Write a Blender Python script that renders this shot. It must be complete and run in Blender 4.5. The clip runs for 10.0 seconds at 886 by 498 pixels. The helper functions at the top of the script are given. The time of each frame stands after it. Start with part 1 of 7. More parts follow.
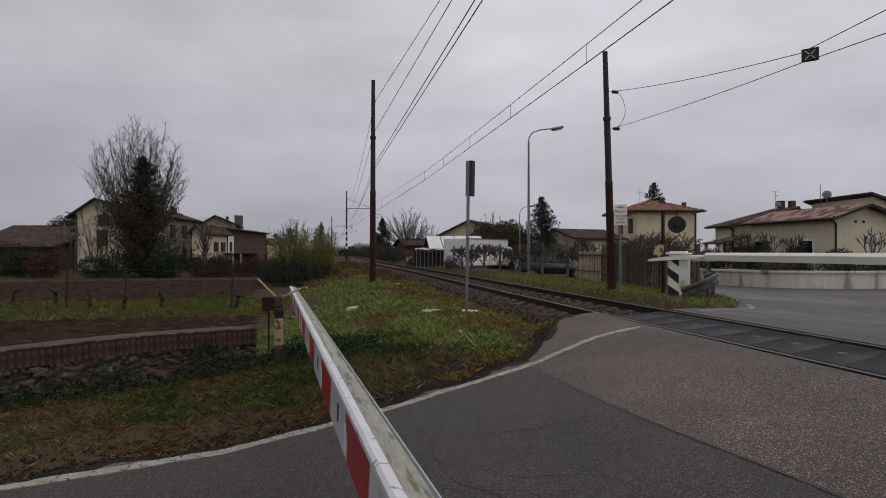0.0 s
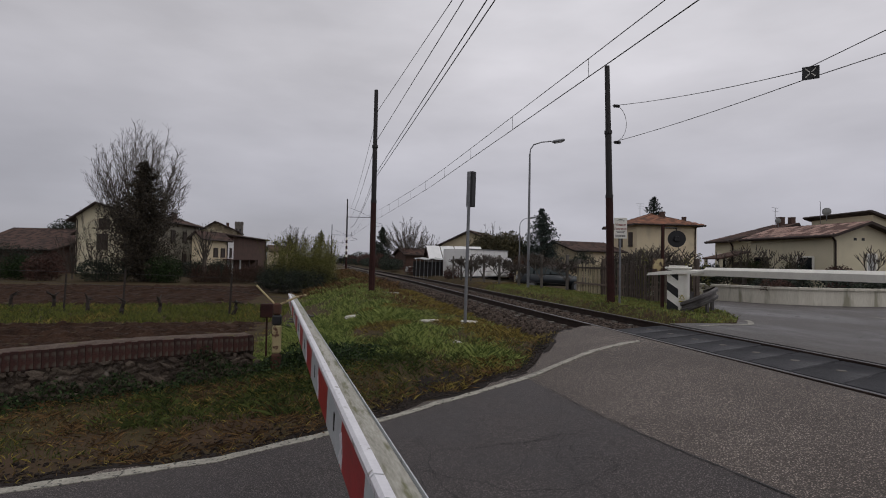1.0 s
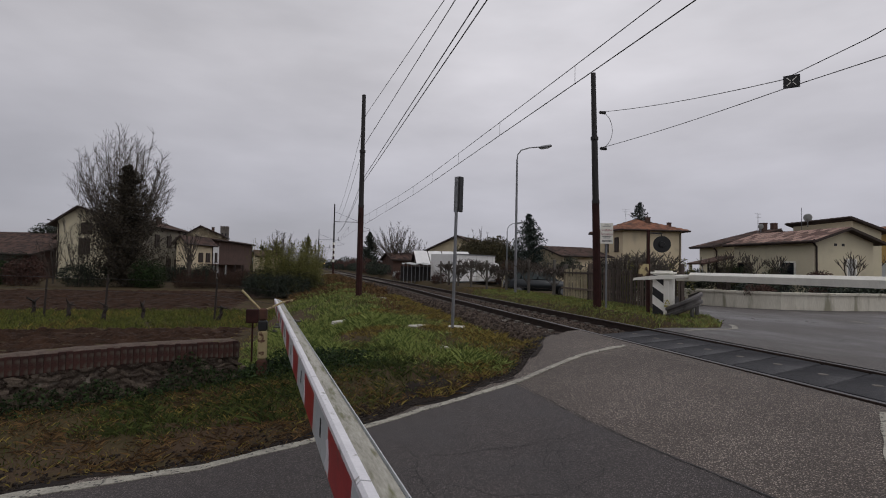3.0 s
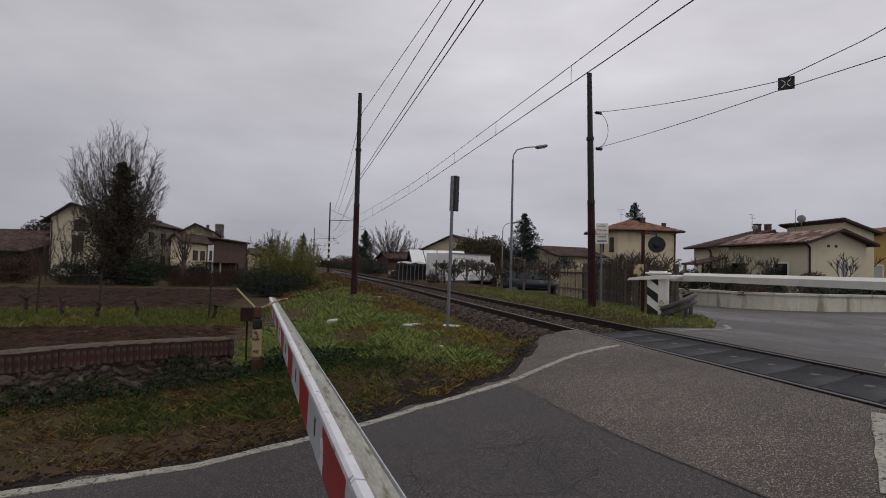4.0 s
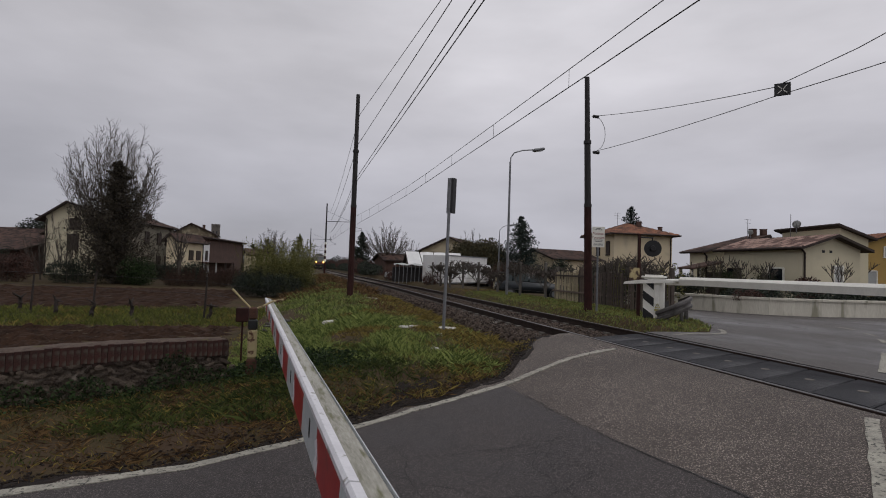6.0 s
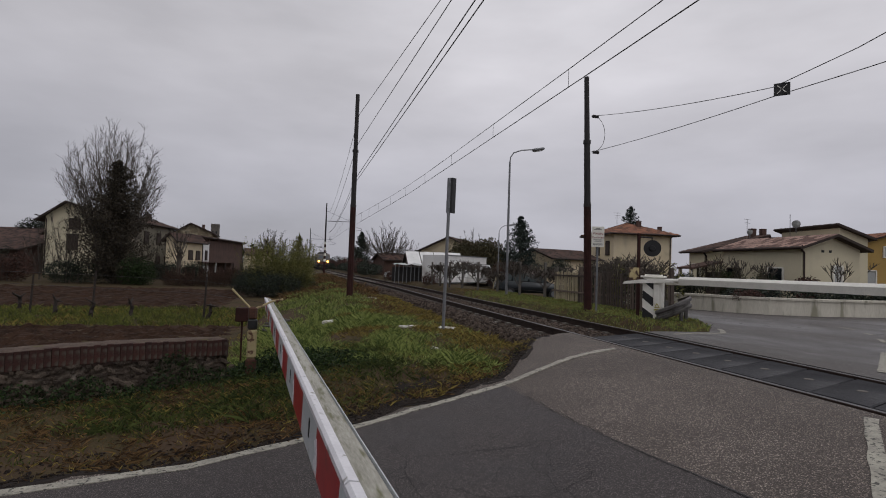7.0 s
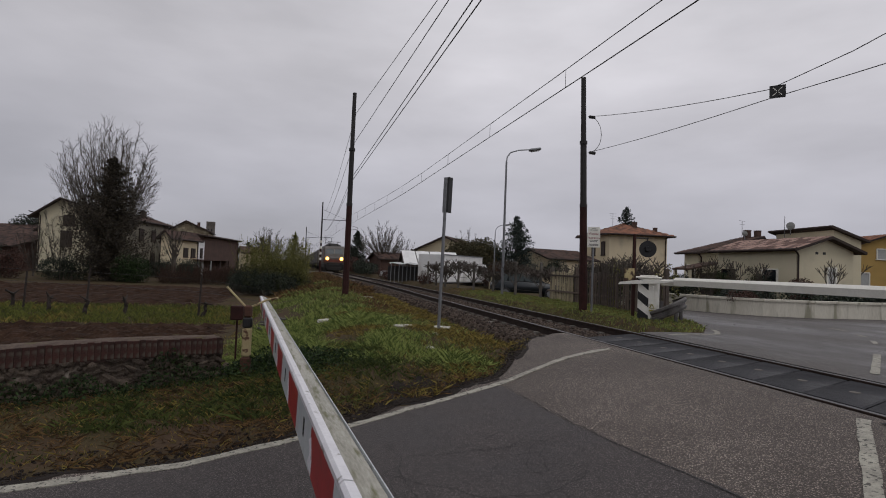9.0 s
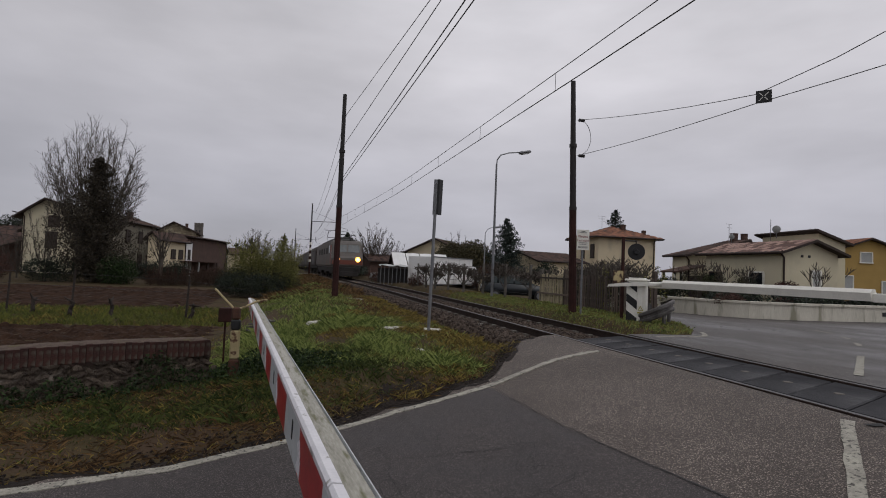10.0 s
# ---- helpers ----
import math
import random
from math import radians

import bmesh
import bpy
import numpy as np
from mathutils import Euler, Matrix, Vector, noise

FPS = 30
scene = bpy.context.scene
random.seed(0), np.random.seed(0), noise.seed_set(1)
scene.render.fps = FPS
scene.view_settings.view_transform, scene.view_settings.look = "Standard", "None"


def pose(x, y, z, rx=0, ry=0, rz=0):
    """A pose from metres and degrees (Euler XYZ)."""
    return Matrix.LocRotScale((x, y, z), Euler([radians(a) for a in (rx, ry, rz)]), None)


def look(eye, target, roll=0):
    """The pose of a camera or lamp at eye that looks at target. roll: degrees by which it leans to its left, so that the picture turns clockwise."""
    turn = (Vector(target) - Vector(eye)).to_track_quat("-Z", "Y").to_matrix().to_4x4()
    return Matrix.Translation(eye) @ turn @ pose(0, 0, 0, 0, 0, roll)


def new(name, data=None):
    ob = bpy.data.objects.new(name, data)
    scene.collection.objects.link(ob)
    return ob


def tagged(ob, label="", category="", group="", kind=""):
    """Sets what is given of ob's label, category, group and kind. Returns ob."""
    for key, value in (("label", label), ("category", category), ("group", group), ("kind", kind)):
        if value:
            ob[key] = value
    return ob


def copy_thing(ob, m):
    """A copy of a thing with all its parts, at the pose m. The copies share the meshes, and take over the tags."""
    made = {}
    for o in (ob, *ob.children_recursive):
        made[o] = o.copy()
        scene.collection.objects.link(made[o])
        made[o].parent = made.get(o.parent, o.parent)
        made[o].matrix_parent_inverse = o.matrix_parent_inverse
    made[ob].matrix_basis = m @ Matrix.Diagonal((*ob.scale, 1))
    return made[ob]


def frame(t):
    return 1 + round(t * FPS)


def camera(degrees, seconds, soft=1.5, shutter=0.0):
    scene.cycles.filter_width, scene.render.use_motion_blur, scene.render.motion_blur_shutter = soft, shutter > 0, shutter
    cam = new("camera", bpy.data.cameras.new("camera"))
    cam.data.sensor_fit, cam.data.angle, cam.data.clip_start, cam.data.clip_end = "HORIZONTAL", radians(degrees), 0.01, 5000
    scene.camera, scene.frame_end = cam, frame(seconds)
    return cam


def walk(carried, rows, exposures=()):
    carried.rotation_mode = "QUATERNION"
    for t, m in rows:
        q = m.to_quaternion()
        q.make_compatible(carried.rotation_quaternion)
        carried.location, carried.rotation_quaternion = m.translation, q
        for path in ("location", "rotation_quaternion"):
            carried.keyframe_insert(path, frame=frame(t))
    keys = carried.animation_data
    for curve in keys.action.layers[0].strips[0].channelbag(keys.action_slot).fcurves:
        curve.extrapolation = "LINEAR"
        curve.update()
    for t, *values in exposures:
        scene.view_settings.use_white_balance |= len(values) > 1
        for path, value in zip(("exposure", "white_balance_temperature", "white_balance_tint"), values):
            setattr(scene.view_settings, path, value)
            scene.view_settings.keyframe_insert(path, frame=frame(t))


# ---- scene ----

# ---- camera: held still by hand, only turning ----
cam = camera(80, 10.0, soft=1.0)
EYE = (0.0, 0.0, 1.12)
TURNS = [(0.0, 90.307, 0.0, -11.612), (0.5, 90.703, -0.392, -11.479), (1.0, 91.399, -1.043, -11.655),
         (1.5, 91.702, -1.071, -11.957), (2.0, 91.975, -1.257, -12.306), (2.5, 92.012, -1.113, -12.691),
         (4.0, 91.881, -1.355, -13.506), (4.5, 91.945, -1.424, -13.712), (5.0, 92.015, -1.442, -13.821),
         (5.5, 92.119, -1.831, -13.853), (7.0, 92.097, -1.851, -13.933), (7.5, 92.245, -1.915, -13.926),
         (8.0, 92.138, -2.022, -14.01), (8.5, 92.024, -2.039, -14.131), (9.0, 92.049, -2.216, -14.375),
         (9.5, 92.134, -2.465, -14.838), (10.0, 92.322, -2.336, -15.464)]

# ---- light: a low overcast sky ----
world = bpy.data.worlds.new("overcast_sky")
scene.world = world
world.use_nodes = True
wn, wl = world.node_tree.nodes, world.node_tree.links
bg = wn["Background"]
sky = wn.new("ShaderNodeTexSky")
sky.sky_type, sky.sun_disc, sky.sun_elevation, sky.sun_rotation = "NISHITA", False, radians(38), radians(150)
wco = wn.new("ShaderNodeTexCoord")
wsep = wn.new("ShaderNodeSeparateXYZ")
wl.new(wco.outputs["Generated"], wsep.inputs[0])
wramp = wn.new("ShaderNodeValToRGB")
wl.new(wsep.outputs["Z"], wramp.inputs[0])
for k, (p, c) in enumerate([(0.0, (0.355, 0.352, 0.40)), (0.10, (0.455, 0.448, 0.50)), (0.35, (0.60, 0.585, 0.622)), (1.0, (0.72, 0.71, 0.74))]):
    e = wramp.color_ramp.elements[k] if k < 2 else wramp.color_ramp.elements.new(p)
    e.position, e.color = p, (*c, 1)
wmap = wn.new("ShaderNodeMapping")
wmap.inputs["Scale"].default_value = (1.6, 1.6, 5.0)
wl.new(wco.outputs["Generated"], wmap.inputs[0])
wnoise = wn.new("ShaderNodeTexNoise")
wnoise.inputs["Scale"].default_value, wnoise.inputs["Detail"].default_value = 1.7, 5
wl.new(wmap.outputs[0], wnoise.inputs["Vector"])
wr = wn.new("ShaderNodeMapRange")
wr.inputs["From Min"].default_value, wr.inputs["From Max"].default_value = 0.3, 0.7
wr.inputs["To Min"].default_value, wr.inputs["To Max"].default_value = 0.86, 1.12
wl.new(wnoise.outputs["Fac"], wr.inputs["Value"])
wmul = wn.new("ShaderNodeVectorMath")
wmul.operation = "SCALE"
wl.new(wramp.outputs[0], wmul.inputs[0])
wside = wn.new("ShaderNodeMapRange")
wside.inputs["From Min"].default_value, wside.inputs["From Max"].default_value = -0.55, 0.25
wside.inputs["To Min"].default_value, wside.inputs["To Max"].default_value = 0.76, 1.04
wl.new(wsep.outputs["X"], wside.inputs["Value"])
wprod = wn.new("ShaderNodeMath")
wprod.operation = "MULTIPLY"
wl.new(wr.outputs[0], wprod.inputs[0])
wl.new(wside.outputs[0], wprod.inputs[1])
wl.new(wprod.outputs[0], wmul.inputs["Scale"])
wsk = wn.new("ShaderNodeVectorMath")
wsk.operation = "SCALE"
wsk.inputs["Scale"].default_value = 0.004
wl.new(sky.outputs[0], wsk.inputs[0])
wadd = wn.new("ShaderNodeVectorMath")
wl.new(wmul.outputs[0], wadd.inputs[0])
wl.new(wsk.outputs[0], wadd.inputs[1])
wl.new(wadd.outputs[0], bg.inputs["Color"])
bg.inputs["Strength"].default_value = 1.0
sun = new("sun", bpy.data.lights.new("sun", "SUN"))
sun.data.energy, sun.data.angle, sun.data.color = 0.35, radians(40), (1.0, 0.98, 0.95)
sun.matrix_world = look((0, 0, 50), (-12, 22, 0))


# ---- materials ----
MATS = {}


def mat(name, a, b=None, rough=0.8, metal=0.0, scale=8.0, fine=60.0, bump=0.15, spread=(0.35, 0.65), third=None, emit=None, wet=0.0, island=0.0, obj=0.0, spec=0.5, stretch=(1, 1, 1), third_range=(0.56, 0.68), third_scale=0.35, grain=0.45):
    """A surface of two colours mottled at a coarse and a fine scale, with relief; third: stains of another colour."""
    m = bpy.data.materials.new(name)
    m.use_nodes = True
    n, l = m.node_tree.nodes, m.node_tree.links
    p = n["Principled BSDF"]
    b = b or tuple(c * 0.7 for c in a)
    co = n.new("ShaderNodeNewGeometry")
    tc = n.new("ShaderNodeTexCoord")
    mp = n.new("ShaderNodeMapping")
    mp.inputs["Scale"].default_value = stretch
    l.new(tc.outputs["Object"], mp.inputs[0])
    big, small = n.new("ShaderNodeTexNoise"), n.new("ShaderNodeTexNoise")
    for t, s, d in ((big, scale, 6), (small, fine, 3)):
        t.inputs["Scale"].default_value, t.inputs["Detail"].default_value = s, d
        l.new(mp.outputs[0], t.inputs["Vector"])
    addn = n.new("ShaderNodeMath")
    addn.operation = "MULTIPLY_ADD"
    addn.inputs[1].default_value = grain
    l.new(small.outputs["Fac"], addn.inputs[0])
    sc = n.new("ShaderNodeMath")
    sc.operation = "MULTIPLY"
    sc.inputs[1].default_value = 1 - grain
    l.new(big.outputs["Fac"], sc.inputs[0])
    l.new(sc.outputs[0], addn.inputs[2])
    fac = addn.outputs[0]
    for amount, src in ((island, co.outputs["Random Per Island"]), (obj, None)):
        if amount:
            if src is None:
                src = n.new("ShaderNodeObjectInfo").outputs["Random"]
            r = n.new("ShaderNodeMath")
            r.operation = "MULTIPLY_ADD"
            r.inputs[1].default_value = amount
            l.new(src, r.inputs[0])
            l.new(fac, r.inputs[2])
            q = n.new("ShaderNodeMath")
            q.operation = "SUBTRACT"
            q.inputs[1].default_value = amount / 2
            l.new(r.outputs[0], q.inputs[0])
            fac = q.outputs[0]
    rp = n.new("ShaderNodeMapRange")
    rp.inputs["From Min"].default_value, rp.inputs["From Max"].default_value = spread
    l.new(fac, rp.inputs["Value"])
    mx = n.new("ShaderNodeMix")
    mx.data_type = "RGBA"
    mx.inputs["A"].default_value, mx.inputs["B"].default_value = (*a, 1), (*b, 1)
    l.new(rp.outputs[0], mx.inputs["Factor"])
    col = mx.outputs["Result"]
    if third:
        st = n.new("ShaderNodeTexNoise")
        st.inputs["Scale"].default_value, st.inputs["Detail"].default_value = scale * third_scale, 8
        l.new(mp.outputs[0], st.inputs["Vector"])
        sr = n.new("ShaderNodeMapRange")
        sr.inputs["From Min"].default_value, sr.inputs["From Max"].default_value = third_range
        l.new(st.outputs["Fac"], sr.inputs["Value"])
        m3 = n.new("ShaderNodeMix")
        m3.data_type = "RGBA"
        l.new(sr.outputs[0], m3.inputs["Factor"])
        l.new(col, m3.inputs["A"])
        m3.inputs["B"].default_value = (*third, 1)
        col = m3.outputs["Result"]
    l.new(col, p.inputs["Base Color"])
    p.inputs["Roughness"].default_value, p.inputs["Metallic"].default_value = rough, metal
    p.inputs["Specular IOR Level"].default_value = spec
    if wet:
        wr_ = n.new("ShaderNodeMapRange")
        wr_.inputs["From Min"].default_value, wr_.inputs["From Max"].default_value = 0.4, 0.62
        wr_.inputs["To Min"].default_value, wr_.inputs["To Max"].default_value = rough, max(0.08, rough - wet)
        wt = n.new("ShaderNodeTexNoise")
        wt.inputs["Scale"].default_value, wt.inputs["Detail"].default_value = 0.5, 4
        l.new(tc.outputs["Object"], wt.inputs["Vector"])
        l.new(wt.outputs["Fac"], wr_.inputs["Value"])
        l.new(wr_.outputs[0], p.inputs["Roughness"])
    if bump:
        bp = n.new("ShaderNodeBump")
        bp.inputs["Strength"].default_value, bp.inputs["Distance"].default_value = bump, 0.02
        l.new(fac, bp.inputs["Height"])
        l.new(bp.outputs[0], p.inputs["Normal"])
    if emit:
        p.inputs["Emission Color"].default_value, p.inputs["Emission Strength"].default_value = (*emit[0], 1), emit[1]
    MATS[name] = m
    return m


def asphalt(name, stone_a, stone_b, binder, cells, cover, rough, stain, stain_scale, gloss=0.0, bump=0.6, stretch=(1, 1, 1)):
    """Asphalt: stones of many tones in a dark binder, with broad stains that also change the gloss."""
    m = bpy.data.materials.new(name)
    m.use_nodes = True
    n, l = m.node_tree.nodes, m.node_tree.links
    p = n["Principled BSDF"]
    tc = n.new("ShaderNodeTexCoord")
    vo = n.new("ShaderNodeTexVoronoi")
    vo.inputs["Scale"].default_value = cells
    l.new(tc.outputs["Object"], vo.inputs["Vector"])
    tone = n.new("ShaderNodeSeparateColor")
    l.new(vo.outputs["Color"], tone.inputs[0])
    st = n.new("ShaderNodeMix")
    st.data_type = "RGBA"
    st.inputs["A"].default_value, st.inputs["B"].default_value = (*stone_a, 1), (*stone_b, 1)
    pw = n.new("ShaderNodeMath")
    pw.operation, pw.inputs[1].default_value = "POWER", 1.8
    l.new(tone.outputs[0], pw.inputs[0])
    l.new(pw.outputs[0], st.inputs["Factor"])
    gap = n.new("ShaderNodeMapRange")
    gap.inputs["From Min"].default_value, gap.inputs["From Max"].default_value = cover, cover + 0.18
    l.new(vo.outputs["Distance"], gap.inputs["Value"])
    mx = n.new("ShaderNodeMix")
    mx.data_type = "RGBA"
    l.new(gap.outputs[0], mx.inputs["Factor"])
    l.new(st.outputs["Result"], mx.inputs["A"])
    mx.inputs["B"].default_value = (*binder, 1)
    mp = n.new("ShaderNodeMapping")
    mp.inputs["Scale"].default_value = stretch
    l.new(tc.outputs["Object"], mp.inputs[0])
    big = n.new("ShaderNodeTexNoise")
    big.inputs["Scale"].default_value, big.inputs["Detail"].default_value, big.inputs["Roughness"].default_value = stain_scale, 8, 0.62
    l.new(mp.outputs[0], big.inputs["Vector"])
    br = n.new("ShaderNodeMapRange")
    br.inputs["From Min"].default_value, br.inputs["From Max"].default_value = 0.38, 0.64
    l.new(big.outputs["Fac"], br.inputs["Value"])
    dirt = n.new("ShaderNodeMix")
    dirt.data_type, dirt.blend_type = "RGBA", "MULTIPLY"
    l.new(br.outputs[0], dirt.inputs["Factor"])
    l.new(mx.outputs["Result"], dirt.inputs["A"])
    dirt.inputs["B"].default_value = (*stain, 1)
    l.new(dirt.outputs["Result"], p.inputs["Base Color"])
    rr = n.new("ShaderNodeMapRange")
    rr.inputs["To Min"].default_value, rr.inputs["To Max"].default_value = rough, rough - gloss
    l.new(br.outputs[0], rr.inputs["Value"])
    l.new(rr.outputs[0], p.inputs["Roughness"])
    p.inputs["Specular IOR Level"].default_value = 0.25
    bp = n.new("ShaderNodeBump")
    bp.invert = True
    bp.inputs["Strength"].default_value, bp.inputs["Distance"].default_value = bump, 0.006
    l.new(vo.outputs["Distance"], bp.inputs["Height"])
    l.new(bp.outputs[0], p.inputs["Normal"])
    MATS[name] = m
    return m


ASPH_OLD = asphalt("worn_asphalt", (0.116, 0.097, 0.086), (0.487, 0.412, 0.354), (0.077, 0.065, 0.058), 88, 0.34, 0.8, (0.62, 0.60, 0.585), 0.75, 0.12, 0.8)
ASPH_NEW = asphalt("dark_asphalt", (0.054, 0.047, 0.046), (0.236, 0.204, 0.192), (0.041, 0.035, 0.034), 110, 0.32, 0.7, (0.66, 0.65, 0.66), 1.1, 0.15, 0.5)
ASPH_WET = asphalt("wet_asphalt", (0.090, 0.080, 0.075), (0.300, 0.263, 0.244), (0.062, 0.057, 0.054), 55, 0.32, 0.66, (0.5, 0.5, 0.51), 0.42, 0.40, 0.5, (1.0, 0.6, 1))
LINE = mat("worn_road_paint", (0.41, 0.39, 0.325), (0.20, 0.19, 0.16), rough=0.75, scale=9, fine=70, bump=0.4, third=(0.062, 0.058, 0.05), third_scale=3.0, third_range=(0.57, 0.63))
SOIL = mat("grassy_earth", (0.080, 0.062, 0.030), (0.034, 0.026, 0.014), rough=0.95, scale=2.5, fine=40, bump=0.8, third=(0.066, 0.044, 0.028), third_scale=0.3, third_range=(0.5, 0.6), spec=0.1)
FIELD = mat("ploughed_soil", (0.056, 0.031, 0.020), (0.015, 0.0088, 0.006), rough=0.9, scale=3, fine=22, bump=1.0, spec=0.12)
BALLAST = mat("ballast_stone", (0.112, 0.086, 0.070), (0.036, 0.027, 0.022), rough=0.9, scale=6, fine=50, bump=0.6, island=0.7, spec=0.15)
RAIL = mat("rail_steel", (0.046, 0.030, 0.024), (0.022, 0.016, 0.014), rough=0.75, metal=0.1, scale=8, spec=0.2)
RAILTOP = mat("polished_rail_head", (0.10, 0.098, 0.10), (0.06, 0.058, 0.06), rough=0.45, metal=0.7, scale=8, bump=0.05)
CONC = mat("sleeper_concrete", (0.16, 0.145, 0.125), (0.09, 0.08, 0.07), rough=0.85, scale=5, fine=60, bump=0.4)
RUBBER = mat("crossing_panel_rubber", (0.034, 0.034, 0.038), (0.020, 0.020, 0.023), rough=0.8, scale=3, fine=90, bump=0.5, wet=0.35, third=(0.04, 0.04, 0.043), obj=0.25, spec=0.10)
MAST = mat("rusty_mast_steel", (0.055, 0.021, 0.018), (0.022, 0.010, 0.009), rough=0.8, scale=5, fine=50, bump=0.3, spec=0.2)
MASTDARK = mat("tarred_mast_steel", (0.020, 0.016, 0.016), (0.012, 0.011, 0.011), rough=0.65, scale=5, bump=0.2)
GALV = mat("galvanised_steel", (0.24, 0.245, 0.255), (0.16, 0.165, 0.175), rough=0.5, metal=0.5, scale=10, bump=0.1)
BLACK = mat("black_paint", (0.012, 0.012, 0.013), (0.008, 0.008, 0.009), rough=0.5, scale=12, bump=0.1)
WIRE = mat("wire_copper", (0.05, 0.045, 0.045), (0.03, 0.028, 0.028), rough=0.5, metal=0.5, bump=0)
WHITE = mat("weathered_white_paint", (0.87, 0.855, 0.78), (0.72, 0.705, 0.64), rough=0.45, scale=4, fine=40, bump=0.15)
BOOMTOP = mat("mossy_white_paint", (0.43, 0.415, 0.365), (0.23, 0.222, 0.18), rough=0.65, scale=16, fine=110, bump=0.4, third=(0.15, 0.15, 0.085), third_scale=2.0, third_range=(0.56, 0.68), stretch=(1.0, 0.16, 1.0), spec=0.25)
BOOMEDGE = mat("white_edge_paint", (0.74, 0.73, 0.76), (0.60, 0.59, 0.62), rough=0.4, scale=7, fine=50, bump=0.15, third=(0.26, 0.25, 0.23), third_scale=2.2, third_range=(0.62, 0.67))
REFW = mat("pale_reflective_film", (0.52, 0.55, 0.565), (0.42, 0.445, 0.46), rough=0.4, scale=5, fine=50, bump=0.05, third=(0.25, 0.25, 0.24), third_scale=1.2, third_range=(0.62, 0.7))
REFR = mat("red_reflective_film", (0.37, 0.020, 0.022), (0.26, 0.014, 0.017), rough=0.4, scale=5, fine=50, bump=0.05, third=(0.15, 0.02, 0.02), third_scale=1.2, third_range=(0.62, 0.72))
CREAM = mat("cream_render", (0.70, 0.60, 0.42), (0.61, 0.525, 0.365), rough=0.9, scale=0.8, fine=14, bump=0.1, third=(0.50, 0.43, 0.31), third_scale=0.6, spec=0.2)
LWALL = mat("pale_grey_render", (0.55, 0.53, 0.47), (0.45, 0.43, 0.38), rough=0.9, scale=0.8, fine=14, bump=0.1, spec=0.2)
CREAM2 = mat("pale_green_render", (0.67, 0.61, 0.445), (0.58, 0.53, 0.385), rough=0.9, scale=0.8, fine=14, bump=0.1, third=(0.51, 0.465, 0.34), third_scale=0.6, spec=0.2)
OLDWALL = mat("stained_old_render", (0.29, 0.265, 0.205), (0.18, 0.165, 0.13), rough=0.95, scale=0.9, fine=10, bump=0.2, third=(0.13, 0.12, 0.095), third_scale=0.7, spec=0.2)
YELLOW = mat("yellow_render", (0.46, 0.31, 0.11), (0.39, 0.26, 0.09), rough=0.9, scale=1, fine=14, bump=0.1, spec=0.2)
STONEWALL = mat("patchy_stone_wall", (0.30, 0.25, 0.165), (0.15, 0.125, 0.09), rough=0.95, scale=1.6, fine=10, bump=0.3, spec=0.2, third=(0.42, 0.37, 0.26), third_scale=0.6, third_range=(0.52, 0.6))
GREYWALL = mat("grey_render", (0.17, 0.15, 0.13), (0.10, 0.09, 0.08), rough=0.95, scale=1.2, fine=10, bump=0.2)
BROWNWALL = mat("dark_brick_wall", (0.11, 0.062, 0.047), (0.06, 0.038, 0.031), rough=0.95, scale=1.5, fine=10, bump=0.2)
TILE = mat("terracotta_tile", (0.29, 0.135, 0.085), (0.15, 0.078, 0.056), rough=0.9, scale=1.5, fine=14, bump=0.2, island=0.7, third=(0.11, 0.078, 0.065), spec=0.15)
TILE2 = mat("pink_grey_tile", (0.37, 0.25, 0.21), (0.14, 0.088, 0.075), rough=0.9, scale=1.5, fine=14, bump=0.2, island=0.9, third=(0.12, 0.092, 0.08), spec=0.15)
TILEOLD = mat("old_dark_tile", (0.105, 0.066, 0.054), (0.052, 0.037, 0.033), rough=0.9, scale=1.5, fine=12, bump=0.2, island=0.7, spec=0.15)
DARKWOOD = mat("dark_eaves_wood", (0.045, 0.028, 0.022), (0.025, 0.017, 0.014), rough=0.8, scale=6)
GLASS = mat("dark_window_glass", (0.02, 0.024, 0.028), (0.012, 0.014, 0.016), rough=0.12, bump=0, scale=2)
SHUTTER = mat("brown_shutter", (0.05, 0.032, 0.024), (0.03, 0.02, 0.016), rough=0.7, scale=8)
LSHUTTER = mat("pale_blind", (0.42, 0.43, 0.42), (0.34, 0.35, 0.34), rough=0.6, scale=8)
CWALL = mat("stained_concrete_wall", (0.66, 0.63, 0.54), (0.50, 0.47, 0.395), rough=0.9, scale=2.4, fine=40, bump=0.25, third=(0.30, 0.285, 0.215), third_scale=1.6, third_range=(0.54, 0.66), stretch=(1, 1, 0.16), spec=0.2)
WHITEFAR = mat("white_sheet_metal", (0.80, 0.80, 0.79), (0.68, 0.68, 0.67), rough=0.5, scale=1.5, fine=14, bump=0.1, third=(0.55, 0.54, 0.51))
BARK = mat("grey_brown_bark", (0.105, 0.088, 0.072), (0.05, 0.042, 0.035), rough=0.95, scale=6, fine=40, bump=0.4)
LEAFDARK = mat("dark_conifer_needles", (0.026, 0.038, 0.020), (0.010, 0.015, 0.010), rough=0.8, scale=1.5, fine=12, bump=0, island=0.8)
LEAFBLUE = mat("fir_needles", (0.030, 0.045, 0.034), (0.012, 0.019, 0.016), rough=0.8, scale=1.5, fine=12, bump=0, island=0.8)
LEAFBRUSH = mat("shrub_leaf", (0.205, 0.195, 0.058), (0.075, 0.078, 0.025), rough=0.75, scale=1.2, fine=10, bump=0, island=1.0, spec=0.2)
